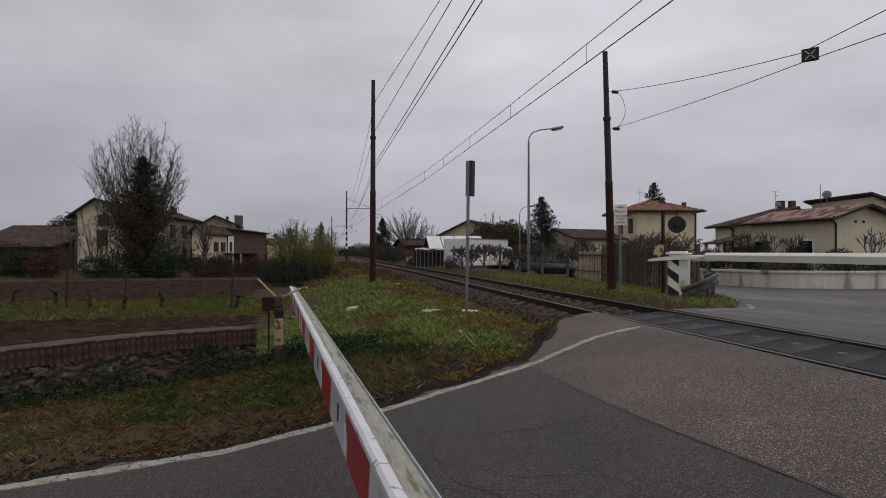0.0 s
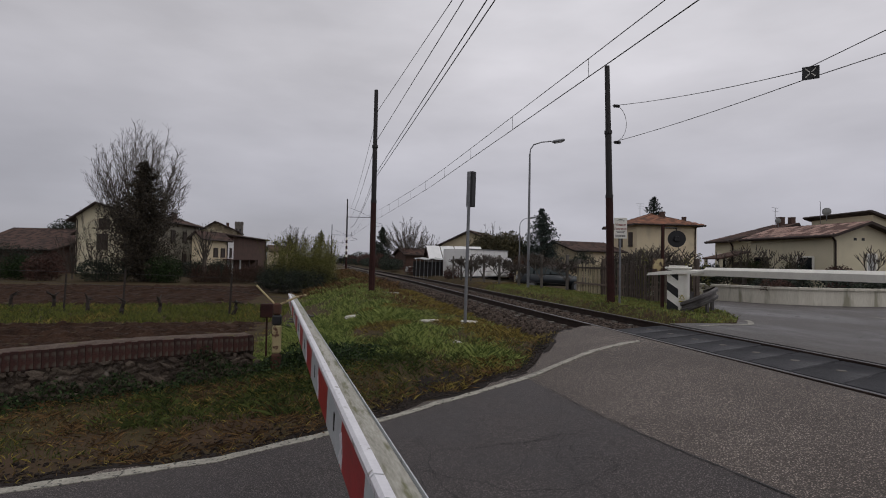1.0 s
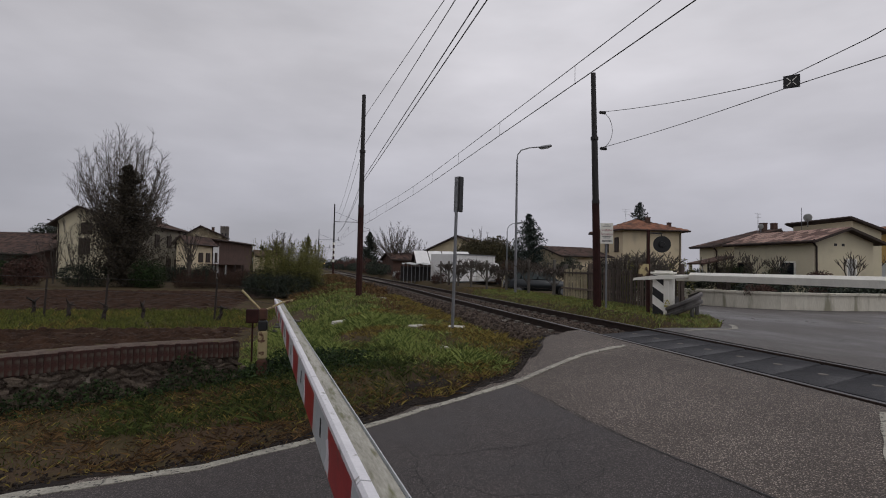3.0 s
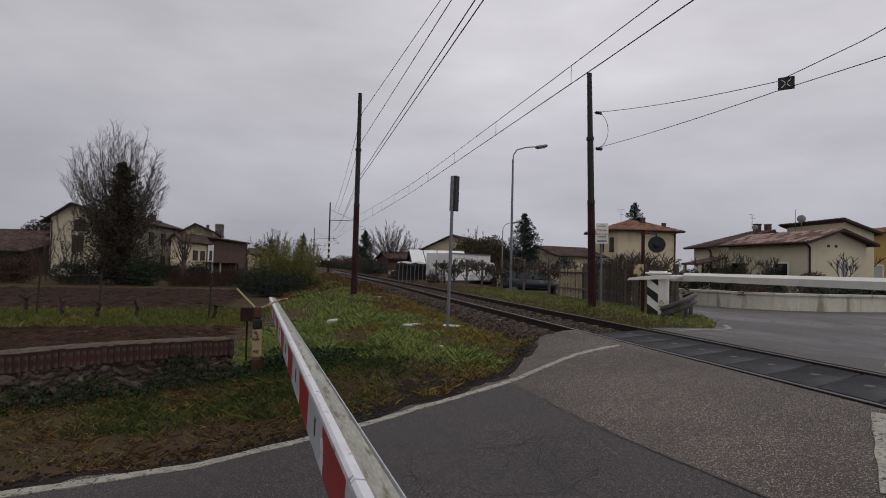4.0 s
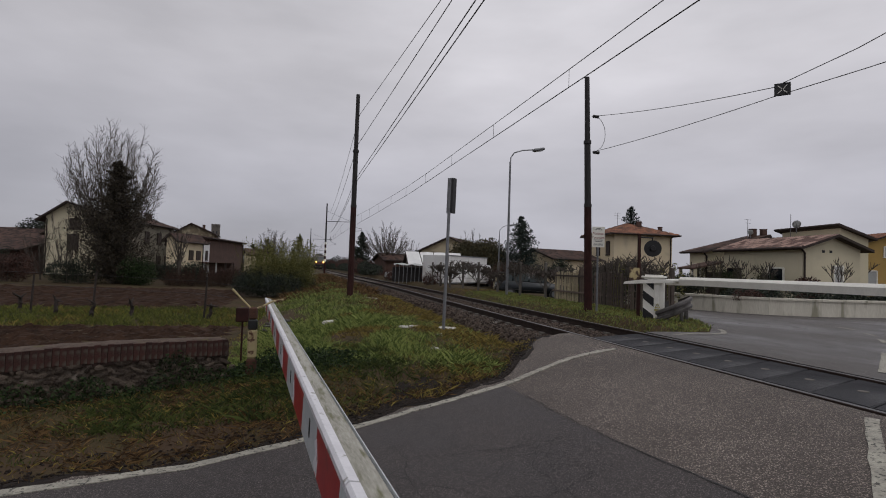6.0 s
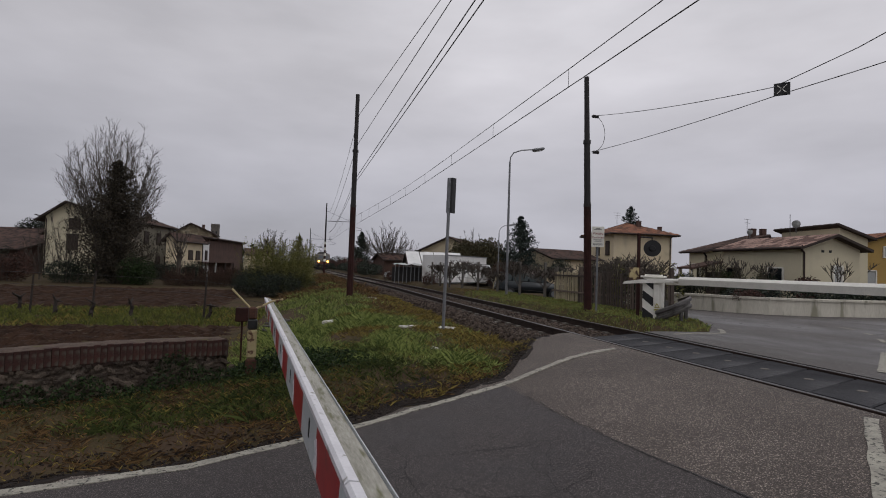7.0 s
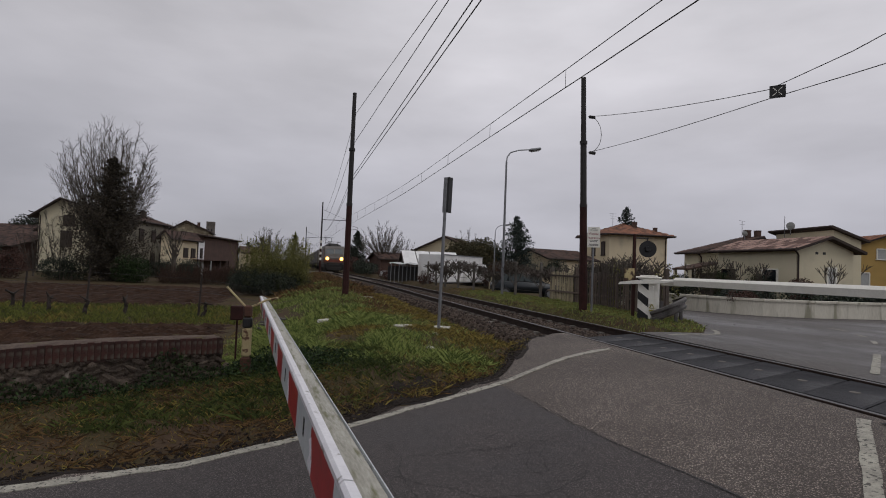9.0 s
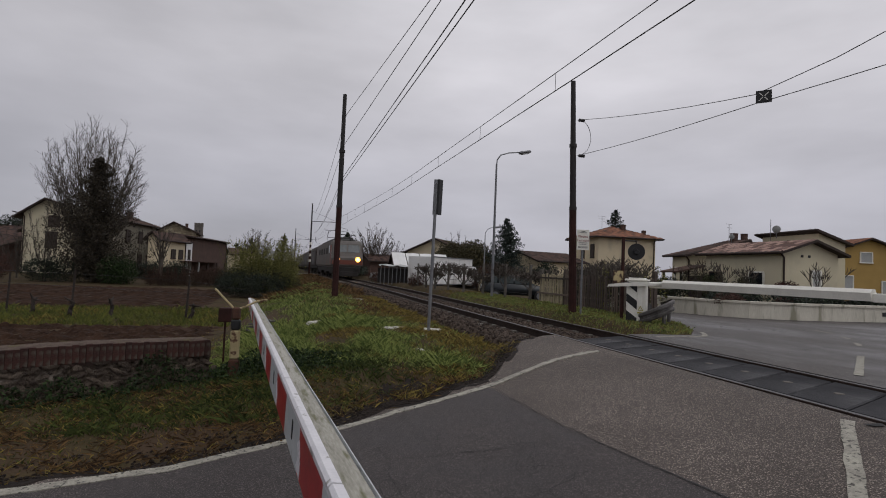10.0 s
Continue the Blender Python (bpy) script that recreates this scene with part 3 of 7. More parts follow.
# ---- the level crossing: barriers, posts, signs ----
def boom(name, label, m, length, tip, stripes, h=0.27):
    """A box-section boom along local y, top face at z 0, left face at x 0; tip: how narrow its end gets."""
    th = thing(name, label, "barrier boom", m, "crossing barriers")
    w = 0.125
    n = 14
    bm = B()
    rings = []
    for i in range(n + 1):
        t = i / n
        k = 1 - (1 - tip) * smooth(0.55, 1.0, t)
        kw = 1 - (1 - tip) * 0.3 * t
        if not stripes:
            y = length * t
            rings.append([bm.verts.new(v) for v in ((0.0, y, -0.07), (0.04, y, 0.0), (0.085, y, 0.0), (0.15, y, -0.065), (0.12, y, -h), (0.03, y, -h))])
            continue
        rings.append([bm.verts.new(v) for v in ((0.004, length * t, -0.014), (w * kw, length * t, -0.02), (w * kw * 0.85, length * t, -h * k), (0.012, length * t, -h * k))])
    for a, b in zip(rings[:-1], rings[1:]):
        m_ = len(a)
        for i in range(m_):
            f = bm.faces.new((a[i], b[i], b[(i + 1) % m_], a[(i + 1) % m_]))
            f.material_index = 0 if i == 0 else 1
    bm.faces.new(rings[0]), bm.faces.new(rings[-1][::-1])
    bmesh.ops.recalc_face_normals(bm, faces=bm.faces)
    part("beam", bm, [BOOMTOP if stripes else WHITE, WHITE], th)
    # folded bright strip along the upper corner, in lengths
    step = 1.6
    y = 0.0 if stripes else length
    while y < length - 0.05:
        e = min(length, y + step)
        bm = B()
        prism(bm, [(-0.006, -0.035), (0.006, -0.035), (0.032, -0.016), (0.037, -0.002), (0.004, 0.004), (-0.008, -0.008)], e - y - 0.012)
        bmesh.ops.translate(bm, vec=(0, y, 0), verts=bm.verts)
        part("edge_strip", bm, BOOMEDGE, th)
        y = e
    if stripes:
        bm = B()
        box(bm, 0.004, length * 0.96, 0.02, 0.1235, length * 0.48, -0.034, rz=0.16)
        part("lip", bm, REFW, th, "thin bare metal lip")
        bm = B()
        tube(bm, (0.05, length - 0.02, -0.06), (0.05, length + 0.10, -0.045), 0.055, 0.035, 10)
        part("nose", bm, BOOMEDGE, th, "rounded white tip")
    if not stripes:
        bm = B()
        tube(bm, (0.06, 0.1, -0.10), (0.14, -1.0, -0.12), 0.05, 0.045, 8)
        part("butt", bm, WHITE, th, "white steel butt in the clamp")
    if stripes:
        y, k = 0.2, 0
        while y < length - 0.1:
            e = min(length - 0.1, y + 0.62)
            def low(v):
                return -0.27 * (1 - (1 - tip) * smooth(0.55, 1.0, v / length)) + 0.012
            bm = B()
            vs = []
            for xx in (-0.004, 0.002):
                vs.append([bm.verts.new((xx, a, z)) for a, z in ((y, -0.03), (e, -0.03), (e + 0.06, low(e)), (y + 0.06, low(y)))])
            bm.faces.new(vs[0]), bm.faces.new(vs[1][::-1])
            for i in range(4):
                bm.faces.new((vs[0][i], vs[1][i], vs[1][(i + 1) % 4], vs[0][(i + 1) % 4]))
            bmesh.ops.recalc_face_normals(bm, faces=bm.faces)
            st = part("stripe", bm, REFR if k % 2 else REFW, th)
            if k % 2 == 0:
                bm = B()
                z = low(y) * 0.55
                vs = []
                for xx in (-0.006, -0.0035):
                    vs.append([bm.verts.new((xx, y + a, z + b)) for a, b in ((0.0, 0.05), (0.07, 0.02), (0.03, -0.03), (0.10, -0.09), (-0.02, -0.11), (-0.04, -0.04))])
                bm.faces.new(vs[0]), bm.faces.new(vs[1][::-1])
                for i in range(6):
                    bm.faces.new((vs[0][i], vs[1][i], vs[1][(i + 1) % 6], vs[0][(i + 1) % 6]))
                bmesh.ops.recalc_face_normals(bm, faces=bm.faces)
                part("peeling_film", bm, BOOMEDGE, st, "curled peeling white film")
                bm = B()
                box(bm, 0.003, 0.03, 0.09, -0.006, y + 0.30, z - 0.03, rx=14)
                part("slot", bm, BLACK, st, "small dark slot")
            y, k = e, k + 1
    return th


# near boom: from beside the camera to its tip past the verge
ang = math.degrees(math.atan2(0.89 + 0.30, 11.0)) + 0.09
boom("barrier_boom", "weathered white boom with red stripes and mossy top, lowered", pose(0.482, -1.5, 0.45, 0, 0, ang), 12.25, 0.55, True)


def near_drive():
    th = thing("barrier_machine", "white barrier drive cabinet behind the boom", "barrier machine", pose(0.62, -2.0, -0.46))
    bm = B()
    box(bm, 0.5, 0.6, 1.0, bevel=0.03)
    part("cabinet", bm, WHITE, th)
    bm = B()
    box(bm, 0.16, 0.5, 0.2, -0.12, 0.42, 0.66, bevel=0.02)
    part("clamp", bm, GALV, th)


near_drive()


def fork_post():
    th = thing("boom_rest_post", "rusty post with black and cream bands and forked top", "post", pose(-0.74, 7.5, -0.5))
    RUSTY = mat("flaking_rust", (0.10, 0.042, 0.024), (0.045, 0.022, 0.016), rough=0.9, scale=9, bump=0.6)
    CREAMP = mat("chipped_cream_paint", (0.46, 0.38, 0.21), (0.36, 0.29, 0.15), rough=0.7, scale=9, bump=0.4, third=(0.10, 0.045, 0.025), third_scale=0.9, third_range=(0.56, 0.62))
    for nm, z0, z1, r, mt, lab in (("base", -0.1, 0.34, 0.066, RUSTY, "rusted lower post"), ("cream_band", 0.34, 0.72, 0.058, CREAMP, "chipped cream paint band"), ("black_band", 0.72, 0.86, 0.060, BLACK, "black paint band"), ("head", 0.86, 1.02, 0.054, RUSTY, "rusted split head")):
        bm = B()
        box(bm, 2 * r, 1.7 * r, z1 - z0, 0, 0, z0, bevel=0.02)
        part(nm, bm, mt, th, lab)
    for pts in ([(-0.03, 0, 1.0), (-0.10, 0, 1.07), (-0.28, 0, 1.26)], [(0.03, 0, 1.0), (0.10, 0, 1.03), (0.24, 0, 1.10), (0.38, 0, 1.13)]):
        bm = B()
        swept(bm, pts, 0.014, 7)
        part("fork_arm", bm, CREAMP, th)
    bx = thing("junction_box", "small dark rusty metal box on a stake", "box", pose(-1.05, 9.0, -0.62))
    bm = B()
    box(bm, 0.19, 0.16, 0.22, 0, 0, 0.79, bevel=0.01)
    part("case", bm, MAST, bx)
    bm = B()
    box(bm, 0.028, 0.028, 0.9, 0, 0.02, -0.1)
    part("stake", bm, MAST, bx)


fork_post()


def sign_back_post():
    th = thing("signal_post", "grey steel post with the back of a tall board", "sign post", pose(2.76, 10.95, -0.25, 0, 0.9, 0))
    bm = B()
    tube(bm, (0, 0, -0.2), (0, 0, 3.3), 0.035, 0.035, 10)
    part("post", bm, GALV, th)
    bm = B()
    box(bm, 0.13, 0.06, 0.76, 0.075, -0.02, 2.56, rz=38, bevel=0.008)
    part("board", bm, BLACK, th, "dark backing board seen edge-on")
    bm = B()
    box(bm, 0.012, 0.1, 0.76, -0.015, 0.0, 2.56, rz=38)
    part("rim", bm, GALV, th)
    for z in (2.66, 3.2):
        bm = B()
        box(bm, 0.1, 0.09, 0.04, 0.02, 0, z)
        part("bracket", bm, GALV, th)
    bm = B()
    box(bm, 0.5, 0.42, 0.2, 0, 0, -0.17, bevel=0.04)
    part("footing", bm, CONC, th, "small concrete footing")


sign_back_post()


def far_barrier():
    th = thing("barrier_machine", "white barrier cabinet with black diagonal stripes and warning label", "barrier machine", pose(9.05, 12.6, -0.07, 0, 0, -44), "crossing barriers")
    bm = B()
    box(bm, 0.50, 0.46, 1.12, 0, 0, 0, bevel=0.02)
    part("cabinet", bm, WHITE, th)
    bm = B()
    box(bm, 0.60, 0.54, 0.05, 0, 0, 1.12, bevel=0.015)
    box(bm, 0.42, 0.36, 0.035, 0, 0, 1.17, bevel=0.01)
    part("lid", bm, WHITE, th)
    for k in range(3):
        bm = B()
        z = 0.02 + k * 0.46
        vs = []
        for yy in (-0.236, -0.226):
            pts = [(-0.245, z + 0.30), (-0.245, z + 0.08 if k else z + 0.0), (0.03, z - 0.14), (0.03, z + 0.1)]
            pts = [(x, min(1.1, max(0.0, v))) for x, v in pts]
            vs.append([bm.verts.new((x, yy, v)) for x, v in pts])
        bm.faces.new(vs[0]), bm.faces.new(vs[1][::-1])
        for i in range(4):
            bm.faces.new((vs[0][i], vs[1][i], vs[1][(i + 1) % 4], vs[0][(i + 1) % 4]))
        bmesh.ops.recalc_face_normals(bm, faces=bm.faces)
        part("stripe", bm, BLACK, th, "black diagonal stripe")
    bm = B()
    box(bm, 0.12, 0.04, 0.5, 0.10, -0.24, 0.42, bevel=0.01)
    part("door", bm, WHITE, th)
    bm = B()
    for a, b in (((-0.06, 0.0), (0.06, 0.0)), ((0.06, 0.0), (0.0, 0.11)), ((0.0, 0.11), (-0.06, 0.0))):
        tube(bm, (0.13 + a[0], -0.268, 0.33 + a[1]), (0.13 + b[0], -0.268, 0.33 + b[1]), 0.008, 0.008, 4)
    YEL = mat("yellow_label", (0.42, 0.36, 0.05), rough=0.5)
    part("warning_label", bm, YEL, th, "yellow triangular warning label")
    bm = B()
    box(bm, 0.16, 0.01, 0.035, 0.13, -0.265, 0.25)
    part("label_strip", bm, YEL, th)
    # horizontal counter arms and clamp toward the boom
    bm = B()
    prism(bm, [(-0.75, 0.93), (-0.70, 1.0), (-0.3, 1.06), (0.35, 1.10), (0.35, 1.0), (-0.3, 0.96)], 0.06)
    bmesh.ops.translate(bm, vec=(0, -0.34, 0), verts=bm.verts)
    part("counter_arm", bm, WHITE, th, "white sheet-metal counter arm")
    bm = B()
    box(bm, 0.9, 0.06, 0.10, 0.55, -0.34, 0.99, rz=-8, bevel=0.02)
    box(bm, 0.7, 0.05, 0.08, 0.60, -0.12, 0.94, rz=-30, bevel=0.02)
    part("clamp", bm, WHITE, th)
    boom("barrier_boom", "white box-section boom lowered across the far road", pose(9.3, 11.75, 1.10, 0, 0, 180), 5.2, 0.95, False, 0.205)
    ext = thing("boom_tip_section", "slim white end section of the far boom", "barrier boom", pose(9.25, 6.56, 0.86))
    bm = B()
    box(bm, 0.09, 3.4, 0.15, 0, -1.7, 0.02, bevel=0.01)
    part("tube", bm, WHITE, ext)
    # crash bumper: two bent rails round the foot
    bp = thing("crash_bumper", "dark bent steel crash rails round the cabinet foot", "guard rail", pose(9.3, 12.1, 0))
    DSTEEL = mat("dirty_guard_steel", (0.17, 0.16, 0.155), (0.055, 0.05, 0.047), rough=0.55, metal=0.4, scale=5, bump=0.3)
    ribs = [(-0.155, 0.0), (-0.125, 0.045), (-0.06, 0.05), (-0.03, 0.005), (0.03, 0.005), (0.06, 0.05), (0.125, 0.045), (0.155, 0.0)]
    bm = B()
    rings = []
    for i in range(25):
        a = radians(-185 + 215 * i / 24)
        z = 0.23 + 0.22 * (0.8 * math.cos(a) - 0.6 * math.sin(a))
        ring = []
        for back in (0, 1):
            for h_, o_ in (ribs if not back else ribs[::-1]):
                r = 0.42 + o_ - 0.016 * back
                ring.append(bm.verts.new((r * math.cos(a), (r + 0.06) * math.sin(a) + 0.08, z + h_)))
        rings.append(ring)
    for a, b in zip(rings[:-1], rings[1:]):
        for k in range(16):
            bm.faces.new((a[k], a[(k + 1) % 16], b[(k + 1) % 16], b[k]))
    bm.faces.new(rings[0][::-1]), bm.faces.new(rings[-1])
    bmesh.ops.recalc_face_normals(bm, faces=bm.faces)
    part("rail", bm, DSTEEL, bp, "ribbed steel crash rail bent in a loop")
    for i, a in enumerate((-150, -90, -30)):
        bm = B()
        box(bm, 0.07, 0.07, 0.62, 0.34 * math.cos(radians(a)), 0.38 * math.sin(radians(a)) + 0.08, -0.15)
        part("post", bm, DSTEEL, bp)


far_barrier()


def board_pile():
    WOODG = mat("grey_weathered_board", (0.12, 0.11, 0.10), (0.045, 0.04, 0.036), rough=0.9, scale=8, bump=0.4)
    th = thing("board_pile", "heap of weathered grey boards in the grass", "boards", pose(-0.75, 13.6, ground_z(-0.75, 13.6)))
    for k in range(6):
        bm = B()
        box(bm, 0.75 - 0.06 * k, 0.16, 0.035, 0.05 * math.sin(k * 2), 0.10 * math.cos(k * 3), 0.06 * k, rz=20 * math.sin(k * 1.9), ry=5 * math.cos(k * 2.2), bevel=0.005)
        part("board", bm, WOODG, th)


board_pile()


def signal_disc():
    th = thing("crossing_signal", "round black signal disc on a rusty steel post", "signal", pose(8.98, 13.2, -0.08))
    bm = B()
    box(bm, 0.075, 0.075, 2.42, 0, 0, -0.05, bevel=0.008)
    part("post", bm, MAST, th)
    bm = B()
    tube(bm, (0, 0, 2.27), (0.42, -0.03, 2.27), 0.022, 0.022, 6)
    tube(bm, (0.40, -0.03, 2.27), (0.40, -0.03, 2.16), 0.018, 0.018, 6)
    part("arm", bm, MASTDARK, th)
    d = Vector((-0.5, -0.87, 0)).normalized()
    c = Vector((0.40, -0.05, 1.96))
    bm = B()
    tube(bm, c, c + d * 0.035, 0.235, 0.235, 28)
    part("disc", bm, BLACK, th)
    bm = B()
    tube(bm, c + d * 0.035, c + d * 0.14, 0.085, 0.07, 16)
    part("hood", bm, BLACK, th)
    bm = B()
    tube(bm, c + d * 0.036, c + d * 0.06, 0.045, 0.045, 12)
    part("lens", bm, GLASS, th, "dark unlit lens")
    bm = B()
    box(bm, 0.30, 0.012, 0.42, -0.20, -0.09, 0.98, rz=-8, bevel=0.01)
    part("plate", bm, mat("rusted_cream_plate", (0.50, 0.42, 0.22), (0.38, 0.30, 0.15), rough=0.7, scale=4, third=(0.055, 0.028, 0.018), third_scale=0.8, third_range=(0.5, 0.56)), th, "rust-eaten cream plate")


signal_disc()


def text_mesh(body, size):
    cu = bpy.data.curves.new("lettering", "FONT")
    cu.body, cu.size, cu.align_x, cu.extrude = body, size, "CENTER", 0.001
    ob = bpy.data.objects.new("lettering", cu)
    me = bpy.data.meshes.new_from_object(ob)
    bpy.data.objects.remove(ob)
    return me


def notice():
    th = thing("notice_sign", "white trespass notice board on a grey post beside the mast", "sign", pose(8.33, 14.32, -0.08, 0, 0, -22))
    bm = B()
    tube(bm, (0, 0.03, -0.1), (0, 0.03, 2.6), 0.03, 0.03, 8)
    part("post", bm, GALV, th)
    bm = B()
    box(bm, 0.37, 0.012, 0.62, 0, -0.02, 1.99, bevel=0.004)
    part("board", bm, WHITE, th)
    REDT, BLKT = mat("red_lettering", (0.30, 0.03, 0.03), rough=0.6, bump=0), BLACK
    for txt, z, s, mt in (("Vietato", 2.37, 0.105, REDT), ("l'accesso", 2.25, 0.10, REDT)):
        me = text_mesh(txt, s)
        me.materials.append(mt)
        o = new("lettering", me)
        o.parent, o.matrix_local = th, pose(0, -0.03, z, 90, 0, 0)
        tagged(o, "red printed words")
    for k, (z, w) in enumerate(((2.55, 0.12), (2.51, 0.22), (2.20, 0.26), (2.16, 0.2), (2.08, 0.28), (2.05, 0.28))):
        bm = B()
        box(bm, w, 0.004, 0.014, 0, -0.0285, z)
        part("text_bar", bm, BLKT, th)


notice()


def street_lamp(x, y, h, reach, label, z0=-0.06, r=0.06, turn=0):
    th = thing("street_lamp", label, "street lamp", pose(x, y, z0, 0, 0, turn), "street lamps")
    bm = B()
    tube(bm, (0, 0, -0.1), (0, 0, h * 0.5), r * 1.15, r, 10)
    tube(bm, (0, 0, h * 0.5), (0, 0, h - 0.35), r, r * 0.75, 10)
    part("pole", bm, GALV, th)
    bm = B()
    bent(bm, [(0, 0, h - 0.4), (0.03, 0, h - 0.12), (0.2, 0, h + 0.12), (reach * 0.5, 0, h + 0.27), (reach, 0, h + 0.36)], r * 0.5, 8)
    part("arm", bm, GALV, th)
    bm = B()
    fs = box(bm, 0.62, 0.26, 0.13, reach + 0.24, 0, h + 0.32, ry=-12, bevel=0.045)
    part("head", bm, GALV, th, "grey lamp head, unlit")
    bm = B()
    box(bm, 0.4, 0.18, 0.03, reach + 0.24, 0, h + 0.29, ry=-12)
    part("lens", bm, LSHUTTER, th)
    return th


street_lamp(9.17, 24.1, 6.83, 1.25, "tall grey steel street lamp with curved arm")
street_lamp(14.9, 41.2, 4.6, 0.9, "shorter grey street lamp by the houses", r=0.05)


def hanging_plate():
    ins = [Vector((8.22, 14.68, 5.99)), Vector((8.26, 14.68, 4.87))]
    top = [ins[0], Vector((8.35, 7.9, 4.95)), Vector((8.4, 5.0, 5.3))]
    bot = [ins[1], Vector((8.35, 7.9, 4.58)), Vector((8.4, 5.0, 4.35))]
    def run(a, b, n, s):
        return sagged(a, b, s, n)
    wire("span_wire", run(top[0], Vector((8.32, 8.1, 4.74)), 8, 0.08) + [Vector((8.33, 6.5, 4.86)), Vector((8.4, 2.0, 5.6))], 0.008, "thin dark span wire between masts")
    wire("span_wire", run(bot[0], Vector((8.32, 8.1, 4.56)), 8, 0.05) + [Vector((8.33, 6.5, 4.49)), Vector((8.4, 2.0, 4.35))], 0.008, "thin dark span wire between masts")
    th = thing("wire_marker_plate", "black square plate with white crossed marks on the wires", "sign", pose(8.32, 7.9, 4.52, 0, 0, -47))
    bm = B()
    box(bm, 0.26, 0.012, 0.24, 0, 0, 0, bevel=0.004)
    part("plate", bm, BLACK, th)
    for r in (45, -45):
        for s in (-1, 1):
            bm = B()
            box(bm, 0.09, 0.004, 0.014, 0, 0, -0.007)
            bmesh.ops.transform(bm, matrix=pose(0, -0.009, 0.12) @ Matrix.Rotation(radians(r), 4, "Y") @ Matrix.Translation((0.062 * s, 0, 0)), verts=bm.verts)
            part("mark", bm, WHITE, th)
    loop = []
    for i in range(13):
        a = radians(90 - 180 * i / 12)
        loop.append((8.24 + 0.42 * math.cos(a), 14.6, 5.43 + 0.56 * math.sin(a)))
    wire("jumper_loop", loop, 0.008, "thin looped jumper wire at the mast")
    for p in ins:
        th = thing("insulator", "dark ribbed insulator on the mast", "insulator", pose(*p))
        for k in range(3):
            bm = B()
            tube(bm, (0.06 + 0.07 * k, 0, 0), (0.10 + 0.07 * k, 0, 0), 0.05, 0.05, 10)
            part("disc", bm, MASTDARK, th)


hanging_plate()


# ---- trees and leaves ----
def leaf_cloud(name, centres, material, parent, size, seed, flat=0.0):
    """Many small four-cornered leaves, one at each centre, turned at random."""
    rng = np.random.default_rng(seed)
    c = np.asarray(centres, float)
    n = len(c)
    a = rng.normal(size=(n, 3))
    a[:, 2] *= 1 - flat
    a /= np.linalg.norm(a, axis=1, keepdims=True)
    b = np.cross(a, rng.normal(size=(n, 3)))
    b /= np.linalg.norm(b, axis=1, keepdims=True)
    s = size * rng.uniform(0.6, 1.4, (n, 1))
    v = np.stack([c - a * s, c + b * s * 0.45, c + a * s, c - b * s * 0.45], 1).reshape(-1, 3)
    ob = raw(name, v.tolist(), np.arange(4 * n).reshape(-1, 4).tolist(), material, parent)
    return ob


class Sticks:
    def __init__(self, n=4):
        self.v, self.f, self.n = [], [], n

    def add(self, p, q, r0, r1):
        d = q - p
        if d.length < 1e-5:
            return
        t = d.to_track_quat("Z", "Y")
        k, n = len(self.v), self.n
        for c, r in ((p, r0), (q, r1)):
            for i in range(n):
                self.v.append(c + t @ Vector((r * math.cos(6.2832 * i / n), r * math.sin(6.2832 * i / n), 0)))
        for i in range(n):
            self.f.append((k + i, k + (i + 1) % n, k + n + (i + 1) % n, k + n + i))


def bare_tree(x, y, z, h, seed, up=0.75, levels=5, forks=3, spread=0.55, trunk=0.22, name="bare_tree", label="leafless tree with fine grey-brown twigs", base=0.16, twig=0.012, group="", mt=None):
    rng = random.Random(seed)
    th = thing(name, label, "tree", pose(x, y, z), group)
    tr, br = Sticks(7), Sticks(4)

    def grow(p, d, length, r, lvl):
        steps = 3
        for s in range(steps):
            d = (d + Vector((rng.uniform(-1, 1), rng.uniform(-1, 1), rng.uniform(-0.3, 1) * up)) * 0.16).normalized()
            q = p + d * length / steps
            r1 = max(twig * 0.5, r * (0.86 if s < 2 else 0.8))
            (tr if lvl <= 1 else br).add(p, q, r, r1)
            p, r = q, r1
            if lvl >= 2 and lvl < levels and rng.random() < 0.75:
                side = Vector((rng.uniform(-1, 1), rng.uniform(-1, 1), rng.uniform(-0.1, 0.9))).normalized()
                grow(p, (d * (1 - spread * 0.6) + side * spread).normalized(), length * 0.62, max(twig, r * 0.5), lvl + 1)
        if lvl < levels:
            k = forks + (1 if lvl == 0 else 0)
            for i in range(k):
                a = 6.283 * (i + rng.random() * 0.6) / k
                side = Vector((math.cos(a), math.sin(a), 0.25 + up * 0.5))
                grow(p, (d * (1 - spread * 0.55) + side * spread).normalized(), length * rng.uniform(0.62, 0.85), max(twig, r * 0.66), lvl + 1)

    grow(Vector((0, 0, -0.15)), Vector((0, 0, 1)), h * base, trunk, 0)
    top = max(v.z for v in br.v)
    k = h / top
    for s in (tr, br):
        for v in s.v:
            v *= k
    raw("trunk", tr.v, tr.f, mt or BARK, th, smooth=True)
    raw("branch_crown", br.v, br.f, mt or BARK, th)["kind"] = "stuff"
    return th


